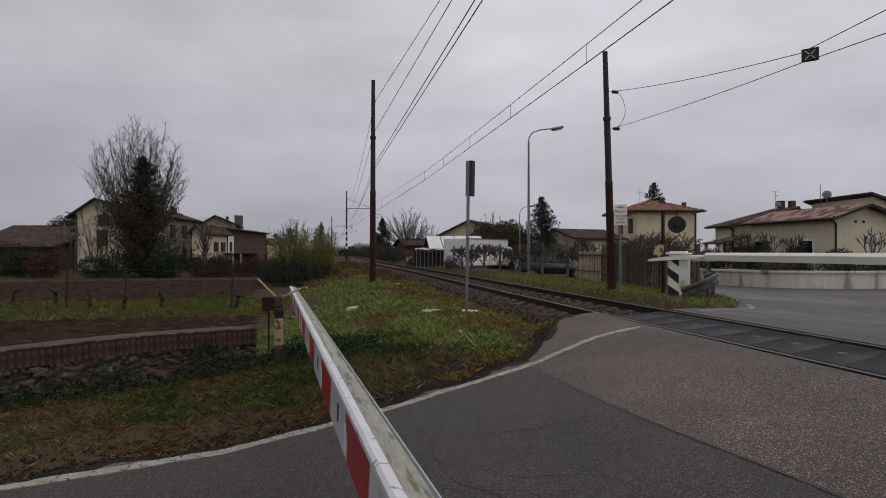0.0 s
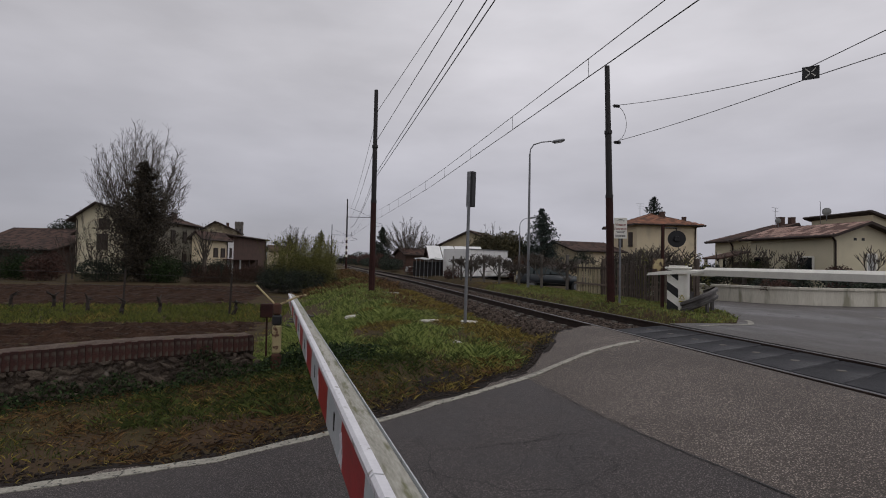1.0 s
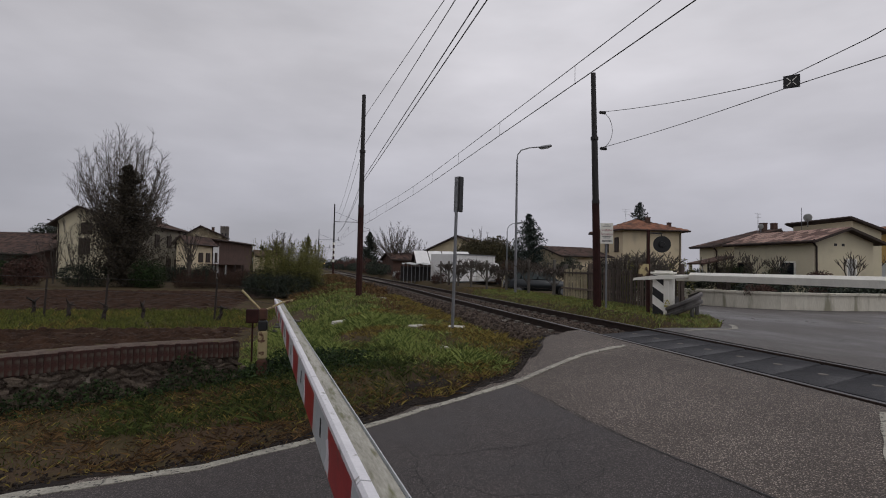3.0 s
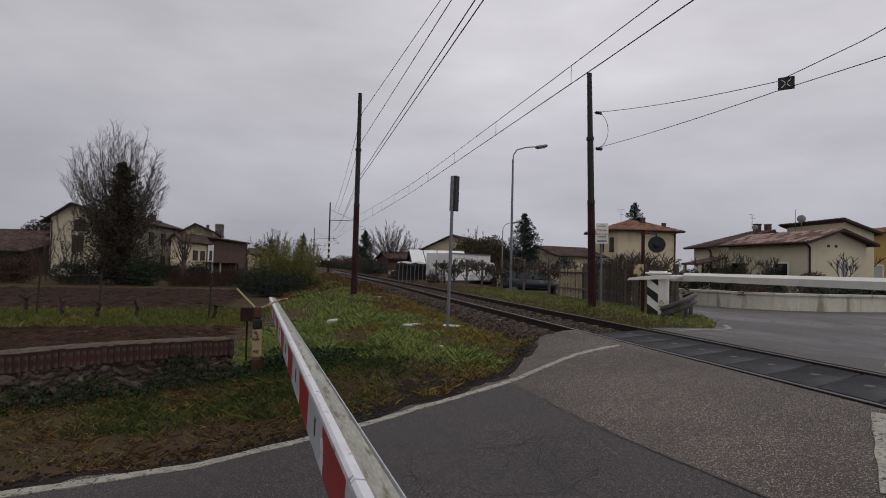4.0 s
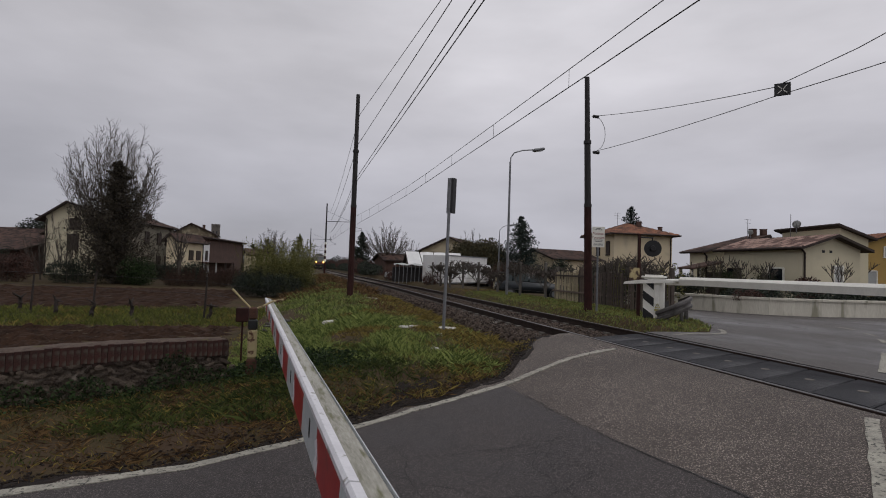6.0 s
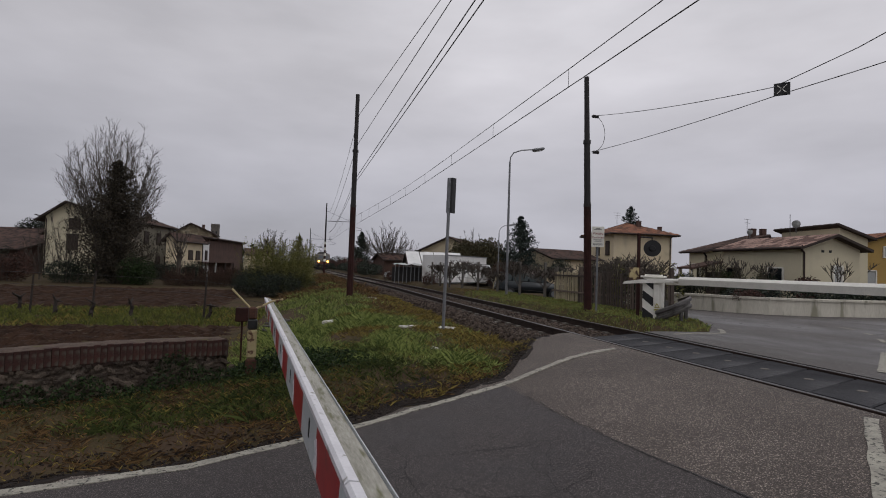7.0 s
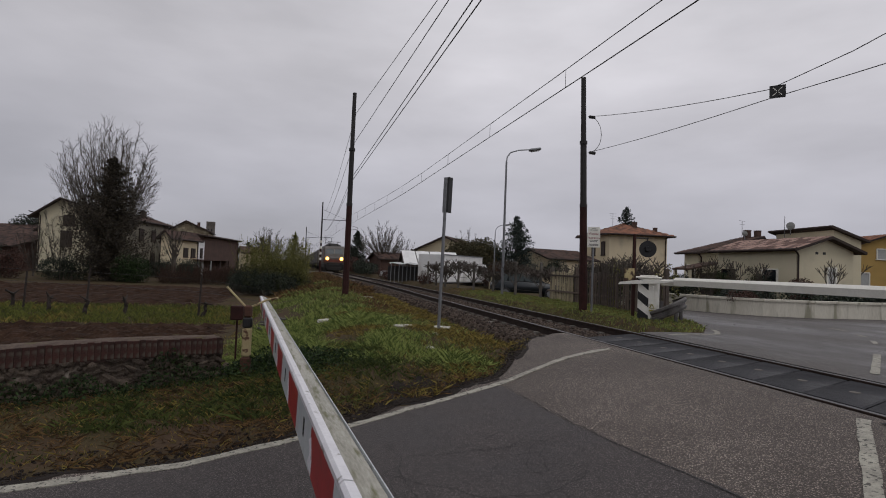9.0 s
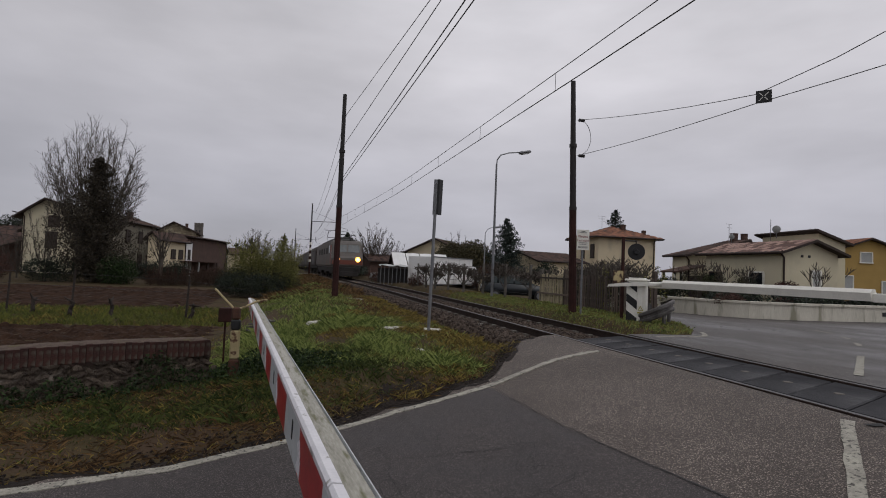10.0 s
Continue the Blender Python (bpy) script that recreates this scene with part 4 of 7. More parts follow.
def crown_tree(x, y, z, h, width, low, seed, limbs=24, subs=13, twigs=7, trunk=0.2, label="leafless tree with fine grey-brown twigs", twig=0.009, upsweep=0.7, lean=0.0):
    """A bare tree: limbs bend upward from a short trunk to points over an egg-shaped crown, with branches and twigs along them."""
    rng = random.Random(seed)
    th = thing("bare_tree", label, "tree", pose(x, y, z))
    tr, br, tw = Sticks(7), Sticks(5), Sticks(3)

    def bend(st, p, c, q, r0, r1, n):
        pts = []
        for i in range(n + 1):
            t = i / n
            pts.append(p * (1 - t) ** 2 + c * 2 * t * (1 - t) + q * t * t)
        for i in range(n):
            st.add(pts[i], pts[i + 1], r0 + (r1 - r0) * i / n, r0 + (r1 - r0) * (i + 1) / n)
        return pts

    fork = h * low
    tr.add(Vector((0, 0, -0.2)), Vector((0, 0, fork * 0.5)), trunk * 1.25, trunk)
    tr.add(Vector((0, 0, fork * 0.5)), Vector((lean * 0.1, 0, fork)), trunk, trunk * 0.85)
    for i in range(limbs):
        a = 2.4 * i + rng.uniform(-0.4, 0.4)
        u = math.sqrt((i + 0.6) / limbs) * rng.uniform(0.85, 1.1)
        hz = fork + (h - fork) * (0.34 + 0.66 * math.sqrt(max(0.0, 1 - min(1, u) ** 2)) * rng.uniform(0.85, 1.0))
        q = Vector((math.cos(a) * u * width / 2 + lean, math.sin(a) * u * width / 2, hz))
        p = Vector((0, 0, fork * rng.uniform(0.55, 1.0)))
        c = p.lerp(q, 0.45)
        c.x, c.y = c.x * (1.0 + 0.35 * upsweep), c.y * (1.0 + 0.35 * upsweep)
        c.z = p.z + (q.z - p.z) * (0.42 - 0.2 * upsweep)
        pts = bend(br, p, c, q, trunk * 0.27, 0.008, 7)
        for j in range(subs):
            t = 0.22 + 0.78 * j / subs
            k = min(6, int(t * 7))
            b = pts[k].lerp(pts[k + 1], t * 7 - k)
            along = (pts[k + 1] - pts[k]).normalized()
            side = Vector((rng.uniform(-1, 1), rng.uniform(-1, 1), rng.uniform(-0.2, 1)))
            ln = h * rng.uniform(0.07, 0.15) * (1.15 - 0.6 * t)
            d = (along * (0.5 + 0.4 * upsweep) + side * 0.62).normalized()
            e = b + d * ln + Vector((0, 0, ln * 0.3 * upsweep))
            sp = bend(tw, b, b + d * ln * 0.5, e, twig * 1.6, twig * 0.8, 3)
            for w in range(twigs):
                t2 = rng.uniform(0.15, 1.0)
                k2 = min(2, int(t2 * 3))
                g = sp[k2].lerp(sp[k2 + 1], t2 * 3 - k2)
                dd = (d * 0.8 + Vector((rng.uniform(-1, 1), rng.uniform(-1, 1), rng.uniform(-0.3, 1.0))) * 0.7).normalized()
                tw.add(g, g + dd * h * rng.uniform(0.025, 0.06), twig, twig * 0.5)
    raw("trunk", tr.v, tr.f, BARK, th, smooth=True)
    raw("limb_crown", br.v, br.f, BARK, th)["kind"] = "stuff"
    raw("twig_crown", tw.v, tw.f, BARK, th)["kind"] = "stuff"
    return th


def fan_tree(x, y, z, h, wide, seed, stems=60, label="tall leafless tree with upswept fine twigs", mid=0.66, shift=0.0, low=(0.02, 0.10), thick=1.0):
    """A bare tree of many stems that fan out from a short base to a round head, each with upswept side shoots and fine twigs."""
    rng = random.Random(seed)
    th = thing("bare_tree", label, "tree", pose(x, y, z))
    tr, br, tw = Sticks(7), Sticks(5), Sticks(3)
    tr.add(Vector((0, 0, -0.2)), Vector((0, 0, h * low[1])), 0.34 * thick, 0.26 * thick)
    for i in range(stems):
        a = 2.39996 * i + rng.uniform(-0.3, 0.3)
        ph = math.acos(1 - 1.42 * (i + 0.5) / stems)
        k = rng.uniform(0.8, 1.02) if i % 4 else rng.uniform(0.45, 0.8)
        q = Vector((math.cos(a) * wide / 2 * math.sin(ph) * k + shift, math.sin(a) * wide / 2 * math.sin(ph) * k, h * (mid + (1 - mid) * math.cos(ph) * k)))
        p = Vector((0.15 * math.cos(a), 0.15 * math.sin(a), h * rng.uniform(*low)))
        c = p.lerp(q, 0.5)
        c += Vector((math.cos(a), math.sin(a), 0)) * wide * 0.03 * math.sin(ph) - Vector((0, 0, h * 0.03))
        pts = []
        n = 12
        for j in range(n + 1):
            t = j / n
            w = Vector((noise.noise((i * 3.1, t * 4, 0)), noise.noise((i * 3.1, t * 4, 5)), 0)) * 0.35 * t
            pts.append(p * (1 - t) ** 2 + c * 2 * t * (1 - t) + q * t * t + w)
        for j in range(n):
            (br if j else tr).add(pts[j], pts[j + 1], 0.046 * (1 - j / n) + 0.009, 0.046 * (1 - (j + 1) / n) + 0.009)
        for m_ in range(17):
            t = 0.36 + 0.63 * m_ / 17
            j = min(n - 1, int(t * n))
            b = pts[j].lerp(pts[j + 1], t * n - j)
            d = (pts[j + 1] - pts[j]).normalized()
            side = Vector((rng.gauss(0, 1), rng.gauss(0, 1), rng.gauss(0.25, 0.6))).normalized()
            d = (d + side * rng.uniform(0.45, 0.85)).normalized()
            ln = h * rng.uniform(0.06, 0.125) * (1.1 - 0.45 * t)
            mid_p = b + d * ln * 0.5
            e = mid_p + (d + Vector((0, 0, 0.25))).normalized() * ln * 0.5
            tw.add(b, mid_p, 0.015, 0.012), tw.add(mid_p, e, 0.012, 0.008)
            for w_ in range(5):
                u = rng.uniform(0.2, 1.0)
                g = b.lerp(mid_p, u * 2) if u < 0.5 else mid_p.lerp(e, u * 2 - 1)
                dd = (d + Vector((rng.gauss(0, 1), rng.gauss(0, 1), rng.gauss(0.2, 0.7))).normalized() * 0.8).normalized()
                tw.add(g, g + dd * h * rng.uniform(0.025, 0.055), 0.0095, 0.006)
    raw("trunk", tr.v, tr.f, BARK, th, smooth=True)
    raw("limb_crown", br.v, br.f, BARK, th)["kind"] = "stuff"
    raw("twig_crown", tw.v, tw.f, BARK, th)["kind"] = "stuff"
    return th


def conifer(x, y, z, h, r, seed, mt, label, ragged=0.25, count=9000, name="conifer_tree", leaf=0.13, layers=0, low=0.06):
    rng = np.random.default_rng(seed)
    th = thing(name, label, "tree", pose(x, y, z))
    bm = B()
    tube(bm, (0, 0, -0.2), (0, 0, h * 0.93), h * 0.022, 0.02, 7)
    part("trunk", bm, BARK, th)
    nb = max(40, count // 70)
    pts = []
    for b in range(nb):
        t = ((b + rng.uniform(0, 1)) / nb) ** 0.85
        a = rng.uniform(0, 2 * math.pi)
        ln = (r * (1 - t) ** 0.8 + 0.12) * rng.uniform(1 - 2.2 * ragged, 1 + ragged)
        k = int(count / nb * (0.35 + 1.3 * (1 - t)))
        q = rng.uniform(0, 1, k) ** 0.7
        wide = 0.20 * ln * (1.15 - q)
        zz = h * (low + (1 - low) * t) + (0.30 if not layers else 0.12) * ln * q ** 1.6 - 0.22 * ln * q * (1 - q)
        cx = np.cos(a) * ln * q - np.sin(a) * rng.normal(0, 1, k) * wide
        cy = np.sin(a) * ln * q + np.cos(a) * rng.normal(0, 1, k) * wide
        pts.append(np.stack([cx, cy, zz + rng.normal(0, 0.05 + 0.03 * ln, k)], 1))
    pts = np.concatenate(pts)
    ob = leaf_cloud("crown", pts, mt, th, leaf, seed)
    ob["kind"] = "stuff"
    return th


def shrub(x, y, z, sx, sy, h, seed, mt, label, count=2500, leaf=0.07, name="shrub", category="shrub", lumps=5, spikes=0, group=""):
    rng = np.random.default_rng(seed)
    count, leaf = int(count * 2.2), leaf * 0.68
    th = thing(name, label, category, pose(x, y, z), group)
    pts = []
    for i in range(lumps):
        c = rng.uniform(-0.62, 0.62, 3) * (sx / 2, sy / 2, 0)
        hh = h * rng.uniform(0.6, 1.0)
        k = count // lumps
        d = rng.normal(size=(k, 3))
        d /= np.linalg.norm(d, axis=1, keepdims=True)
        rr = rng.uniform(0.35, 1, (k, 1)) ** 0.6
        q = d * rr * (sx * 0.36, sy * 0.36, hh * 0.5) + (c[0], c[1], hh * 0.5)
        pts.append(q)
    for i in range(spikes):
        c = rng.uniform(-0.9, 0.9, 2) * (sx / 2, sy / 2)
        k = 130
        tall = h * rng.uniform(0.85, 1.32)
        q = rng.uniform(0.1, 1.0, k)
        tilt = rng.normal(0, 0.12, 2)
        pts.append(np.stack([c[0] + tilt[0] * q * tall + rng.normal(0, 0.13, k) * (1.05 - q), c[1] + tilt[1] * q * tall + rng.normal(0, 0.13, k) * (1.05 - q), q * tall], 1))
    pts = np.concatenate(pts)
    pts[:, 2] = np.maximum(pts[:, 2], 0.02)
    st = Sticks(4)
    r2 = random.Random(seed)
    for i in range(10):
        a = Vector((r2.uniform(-0.3, 0.3) * sx, r2.uniform(-0.3, 0.3) * sy, -0.05))
        st.add(a, a + Vector((r2.uniform(-0.3, 0.3), r2.uniform(-0.3, 0.3), h * 0.7)), 0.02, 0.006)
    raw("stem_cluster", st.v, st.f, BARK, th)["kind"] = "stuff"
    leaf_cloud("leaves", pts, mt, th, leaf, seed)["kind"] = "stuff"
    return th


# ---- houses ----
def tile_slope(o, u, v, nu, nv, trim, acc, seed):
    """Rows of tiles on a roof slope: o a corner, u along the eaves, v up the slope; trim(s, t): how much of each row is there."""
    rng = random.Random(seed)
    n = u.cross(v).normalized()
    for j in range(nv):
        lo, hi = trim((j + 0.5) / nv)
        for i in range(nu):
            s = (i + 0.5) / nu
            if s < lo or s > hi:
                continue
            a = o + u * (i / nu) + v * (j / nv)
            uu, vv = u / nu, v / nv
            l0, l1 = 0.045 + rng.uniform(0, 0.015), 0.012
            k = len(acc[0])
            acc[0].extend([a + uu * 0.03 + n * l1, a + uu * 0.5 + n * l0, a + uu * 0.97 + n * l1, a + uu * 0.97 + vv * 1.06 + n * l1 * 0.4, a + uu * 0.5 + vv * 1.06 + n * (l0 - 0.025), a + uu * 0.03 + vv * 1.06 + n * l1 * 0.4])
            acc[1].extend([(k, k + 1, k + 4, k + 5), (k + 1, k + 2, k + 3, k + 4)])


def house(label, ax, ay, bx, by, depth, z0, eaves, ridge, wall_mat, roof_mat, roof="gable_x", over=0.5, windows=(), chimneys=(), peak=0.5, tile=0.45, name="house", group="", gutters=True):
    """A house: front foot from a to b as seen from the road, depth behind it. windows: (face, along, height over ground, width, height, kind)."""
    L = math.hypot(bx - ax, by - ay)
    th = thing(name, label, "house", pose(ax, ay, z0, 0, 0, math.degrees(math.atan2(by - ay, bx - ax))), group or "houses")
    D, he, hr = depth, eaves - z0, ridge - z0
    bm = B()
    if roof == "mono":
        prism(bm, [(0, -0.2), (L, -0.2), (L, he), (0, hr - 0.02)], D)
    elif roof == "gable_y":
        prism(bm, [(0, -0.2), (L, -0.2), (L, he), (L * peak, hr - 0.06), (0, he)], D)
    elif roof == "gable_x":
        fs = prism(bm, [(0, -0.2), (D, -0.2), (D, he), (D / 2, hr - 0.06), (0, he)], L)
        bmesh.ops.transform(bm, matrix=Matrix(((0, 1, 0, 0), (1, 0, 0, 0), (0, 0, 1, 0), (0, 0, 0, 1))), verts=bm.verts)
        bmesh.ops.recalc_face_normals(bm, faces=bm.faces)
    else:
        box(bm, L, D, he + 0.2, L / 2, D / 2, -0.2)
    part("wall", bm, wall_mat, th)
    slopes = []
    o = over
    V = Vector
    if roof == "mono":
        fall = (hr - he) / L
        e = V((L + o, -o, he - fall * o))
        slopes.append((e, V((0, D + 2 * o, 0)), V((-o, -o, hr + fall * o)) - e, lambda t: (0, 1)))
    elif roof == "gable_y":
        pk = L * peak
        for xe, sgn in ((0, -1), (L, 1)):
            run = abs(xe - pk)
            fall = (hr - he) / run
            e = V((xe + sgn * o, -o, he - fall * o))
            r = V((pk, -o, hr))
            slopes.append((e, V((0, D + 2 * o, 0)), r - e, lambda t: (0, 1)))
    elif roof == "gable_x":
        fall = (hr - he) / (D / 2)
        for ye, sgn in ((0, -1), (D, 1)):
            e = V((-o, ye + sgn * o, he - fall * o))
            r = V((-o, D / 2, hr))
            slopes.append((e, V((L + 2 * o, 0, 0)), r - e, lambda t: (0, 1)))
    else:
        rl = max(0.2, L - D) if L > D else 0.2
        c0 = V((-o, -o, he)), V((L + o, -o, he)), V((L + o, D + o, he)), V((-o, D + o, he))
        half = (D + 2 * o) / 2
        for k in range(4):
            a, b = c0[k], c0[(k + 1) % 4]
            u = b - a
            inward = V((-u.y, u.x, 0)).normalized()
            reach = half if k % 2 == 0 else min(half, (L + 2 * o) / 2)
            v = inward * reach + V((0, 0, hr - he))
            w = u.length
            slopes.append((a, u, v, lambda t, w=w, reach=reach: (t * reach / w, 1 - t * reach / w)))
    acc = ([], [])
    slab = B()
    for i, (a, u, v, trim) in enumerate(slopes):
        n = u.cross(v).normalized()
        if n.z < 0:
            a, u = a + u, -u
            n = -n
        l1, h1 = trim(0.0)
        l2, h2 = trim(1.0)
        quad = [a + u * l1, a + u * h1, a + u * max(h2, l2) + v, a + u * min(h2, l2) + v]
        lowq = [q - V((0, 0, 0.16)) for q in quad]
        vs = [slab.verts.new(q) for q in quad + lowq]
        for f in ((0, 1, 2, 3), (7, 6, 5, 4), (0, 4, 5, 1), (1, 5, 6, 2), (2, 6, 7, 3), (3, 7, 4, 0)):
            try:
                slab.faces.new([vs[q] for q in f])
            except ValueError:
                pass
        tile_slope(a, u, v, max(4, int(u.length / tile)), max(4, int(v.length / (tile * 1.1))), trim, acc, i)
    rf = part("roof", slab, DARKWOOD, th)
    tl = raw("roof_tiles", acc[0], acc[1], roof_mat, rf)
    tl["kind"] = "stuff"
    if gutters:
        bm = B()
        g = he - (0 if roof == "hip" else 0.0)
        if roof in ("gable_x", "hip"):
            fall = (hr - he) / (D / 2) if roof == "gable_x" else 0
            tube(bm, (-o, -o - 0.05, he - fall * o - 0.06), (L + o, -o - 0.05, he - fall * o - 0.06), 0.07, 0.07, 8)
        else:
            fall = (hr - he) / (L * peak) if roof == "gable_y" else (he - hr) / L
            tube(bm, (-o - 0.05, -o, (he if roof == "gable_y" else hr) - fall * o - 0.06), (-o - 0.05, D + o, (he if roof == "gable_y" else hr) - fall * o - 0.06), 0.07, 0.07, 8)
        part("gutter", bm, DARKWOOD, th)
        bm = B()
        dx = L - 0.2 if roof in ("gable_x", "hip") else 0.12
        bent(bm, [(dx if dx > 1 else -o, -o, he - 0.12), (dx if dx > 1 else -0.1, -0.1, he - 0.3), (dx, -0.08, he - 0.5), (dx, -0.08, 0.1)], 0.055, 8)
        part("downpipe", bm, DARKWOOD, th)
    for face, s, z, w, h, kind in windows:
        if face == "front":
            m = pose(s, 0, z)
        elif face == "left":
            m = pose(0, s, z, 0, 0, -90)
        else:
            m = pose(L, s, z, 0, 0, 90)
        if kind == "vent":
            bm = B()
            box(bm, w, 0.03, h, 0, -0.005, 0)
            bmesh.ops.transform(bm, matrix=m, verts=bm.verts)
            part("vent", bm, BLACK, th)
            continue
        bm = B()
        for xx, zz, ww, hh in ((-w / 2, 0, 0.09, h), (w / 2, 0, 0.09, h), (0, h - 0.045, w, 0.09), (0, -0.05, w + 0.2, 0.09)):
            box(bm, ww, 0.14 if zz >= 0 else 0.2, hh, xx, -0.03, zz)
        bmesh.ops.transform(bm, matrix=m, verts=bm.verts)
        wi = part("window", bm, WHITE if kind in ("blind", "glass") else DARKWOOD, th)
        bm = B()
        box(bm, w - 0.06, 0.02, h - 0.06, 0, -0.02, 0.03)
        bmesh.ops.transform(bm, matrix=m, verts=bm.verts)
        part("pane", bm, {"blind": LSHUTTER, "shut": SHUTTER}.get(kind, GLASS), wi)
        if kind == "shut":
            for sx in (-w / 4, w / 4):
                bm = B()
                box(bm, w / 2 - 0.05, 0.04, h - 0.08, sx, -0.06, 0.04, bevel=0.01)
                bmesh.ops.transform(bm, matrix=m, verts=bm.verts)
                part("shutter", bm, SHUTTER, wi)
        elif kind == "open":
            for sx in (-w * 0.78, w * 0.78):
                bm = B()
                box(bm, w / 2, 0.05, h, sx, -0.05, 0, bevel=0.01)
                bmesh.ops.transform(bm, matrix=m, verts=bm.verts)
                part("shutter", bm, SHUTTER, wi)
    for cx, cy, zb, ch, cw in chimneys:
        bm = B()
        box(bm, cw, cw, ch, cx, cy, zb - z0)
        box(bm, cw * 1.15, cw * 1.15, 0.07, cx, cy, zb - z0 + ch, bevel=0.02)
        part("chimney", bm, BROWNWALL, th)
    return th


def antenna(x, y, z, h, arms=3, turn=0):
    th = thing("roof_antenna", "thin metal television aerial on the roof", "antenna", pose(x, y, z, 0, 0, turn))
    bm = B()
    tube(bm, (0, 0, -0.4), (0, 0, h), 0.022, 0.018, 5)
    part("mast", bm, GALV, th)
    for k in range(arms):
        bm = B()
        tube(bm, (-0.5 + 0.1 * k, 0, h - 0.28 * k), (0.45, 0, h - 0.28 * k), 0.012, 0.012, 4)
        part("element", bm, GALV, th)


def dish(x, y, z, r, turn):
    th = thing("satellite_dish", "pale grey satellite dish on the roof", "satellite dish", pose(x, y, z, 0, 0, turn))
    bm = B()
    rings = []
    for i in range(5):
        q = r * i / 4
        rings.append([bm.verts.new((q * math.cos(6.283 * k / 18), 0.28 * q * q / r, q * math.sin(6.283 * k / 18))) for k in range(18)] if i else [bm.verts.new((0, 0, 0))])
    for k in range(18):
        bm.faces.new((rings[0][0], rings[1][k], rings[1][(k + 1) % 18]))
        for i in range(1, 4):
            bm.faces.new((rings[i][k], rings[i + 1][k], rings[i + 1][(k + 1) % 18], rings[i][(k + 1) % 18]))
    bmesh.ops.solidify(bm, geom=bm.faces[:], thickness=0.02)
    part("reflector", bm, LSHUTTER, th)
    bm = B()
    tube(bm, (0, 0.08, 0), (0, 0.1, -r - 0.4), 0.03, 0.03, 6)
    part("stand", bm, GALV, th)


# ---- the far side of the tracks ----
house("two-storey cream house with a hipped terracotta roof", 31.6, 51.0, 38.3, 50.3, 7.2, -0.1, 5.55, 7.05, CREAM, TILE, "hip", 0.65,
      windows=(("left", 1.4, 3.3, 0.8, 1.5, "shut"), ("left", 3.9, 3.3, 0.8, 1.5, "shut"), ("left", 1.4, 0.9, 0.8, 1.5, "shut"), ("front", 1.2, 0.8, 1.0, 1.4, "shut")),
      chimneys=((4.0, 2.2, 6.2, 0.9, 0.42), (6.1, 1.4, 5.7, 0.8, 0.36)))
house("low pale house with patchy pink tiled gable roof", 28.95, 26.0, 33.5, 26.0, 6.3, -0.1, 3.28, 4.0, CREAM2, TILE2, "gable_y", 0.5,
      windows=(("left", 1.8, 0.95, 1.1, 1.0, "glass"), ("left", 5.3, 0.8, 1.1, 1.1, "dark"), ("front", 2.75, 0.75, 0.7, 1.4, "blind"), ("front", 1.62, 2.95, 0.2, 0.16, "vent"), ("front", 2.2, 2.95, 0.2, 0.16, "vent")))
house("taller cream block behind the low house, dark ridge", 35.2, 28.7, 37.3, 28.4, 5.4, -0.1, 4.25, 4.95, CREAM2, TILE2, "mono", 0.35)
house("low tiled side wing rising to dark chimneys", 29.0, 34.3, 35.2, 34.1, 1.7, -0.1, 3.2, 4.55, CREAM2, TILEOLD, "gable_y", 0.5, peak=0.88, windows=(("left", 0.85, 0.5, 0.9, 1.7, "glass"),), chimneys=((4.9, 0.7, 4.25, 0.75, 0.4), (5.7, 0.5, 4.3, 0.7, 0.36)))
house("yellow two-storey house with a gable roof", 49.9, 39.0, 56.0, 37.0, 8, -0.1, 4.75, 5.9, YELLOW, TILE, "gable_y", 0.5, windows=(("front", 2.9, 3.6, 1.1, 1.0, "blind"), ("front", 1.2, 0.4, 1.0, 1.9, "blind"), ("front", 4.9, 0.4, 1.1, 1.5, "blind")))
antenna(33.2, 34.6, 4.3, 1.45, 2, 20)
antenna(35.2, 32.6, 4.7, 1.35, 2, 40)
dish(35.1, 32.0, 5.3, 0.29, -50)
antenna(33.2, 53, 6.8, 1.2, 3)
dish(33.3, 34.4, 4.75, 0.2, -30)


def porch():
    th = thing("porch", "dark tiled porch roof on posts beside the low house", "porch", pose(28.0, 32.35, -0.1, 0, 0, 0))
    bm = B()
    prism(bm, [(-1.5, 1.75), (1.2, 2.3), (1.2, 2.42), (-1.5, 1.87)], 1.85)
    part("roof", bm, TILEOLD, th)
    for y in (0.15, 1.7):
        bm = B()
        box(bm, 0.18, 0.18, 1.85, -1.3, y, 0)
        part("post", bm, CREAM2, th)
    # dark panel put in for the shaded recess under the porch roof
    bm = B()
    box(bm, 0.1, 1.7, 1.6, 1.1, 0.92, 0)
    part("screen", bm, DARKWOOD, th)


porch()


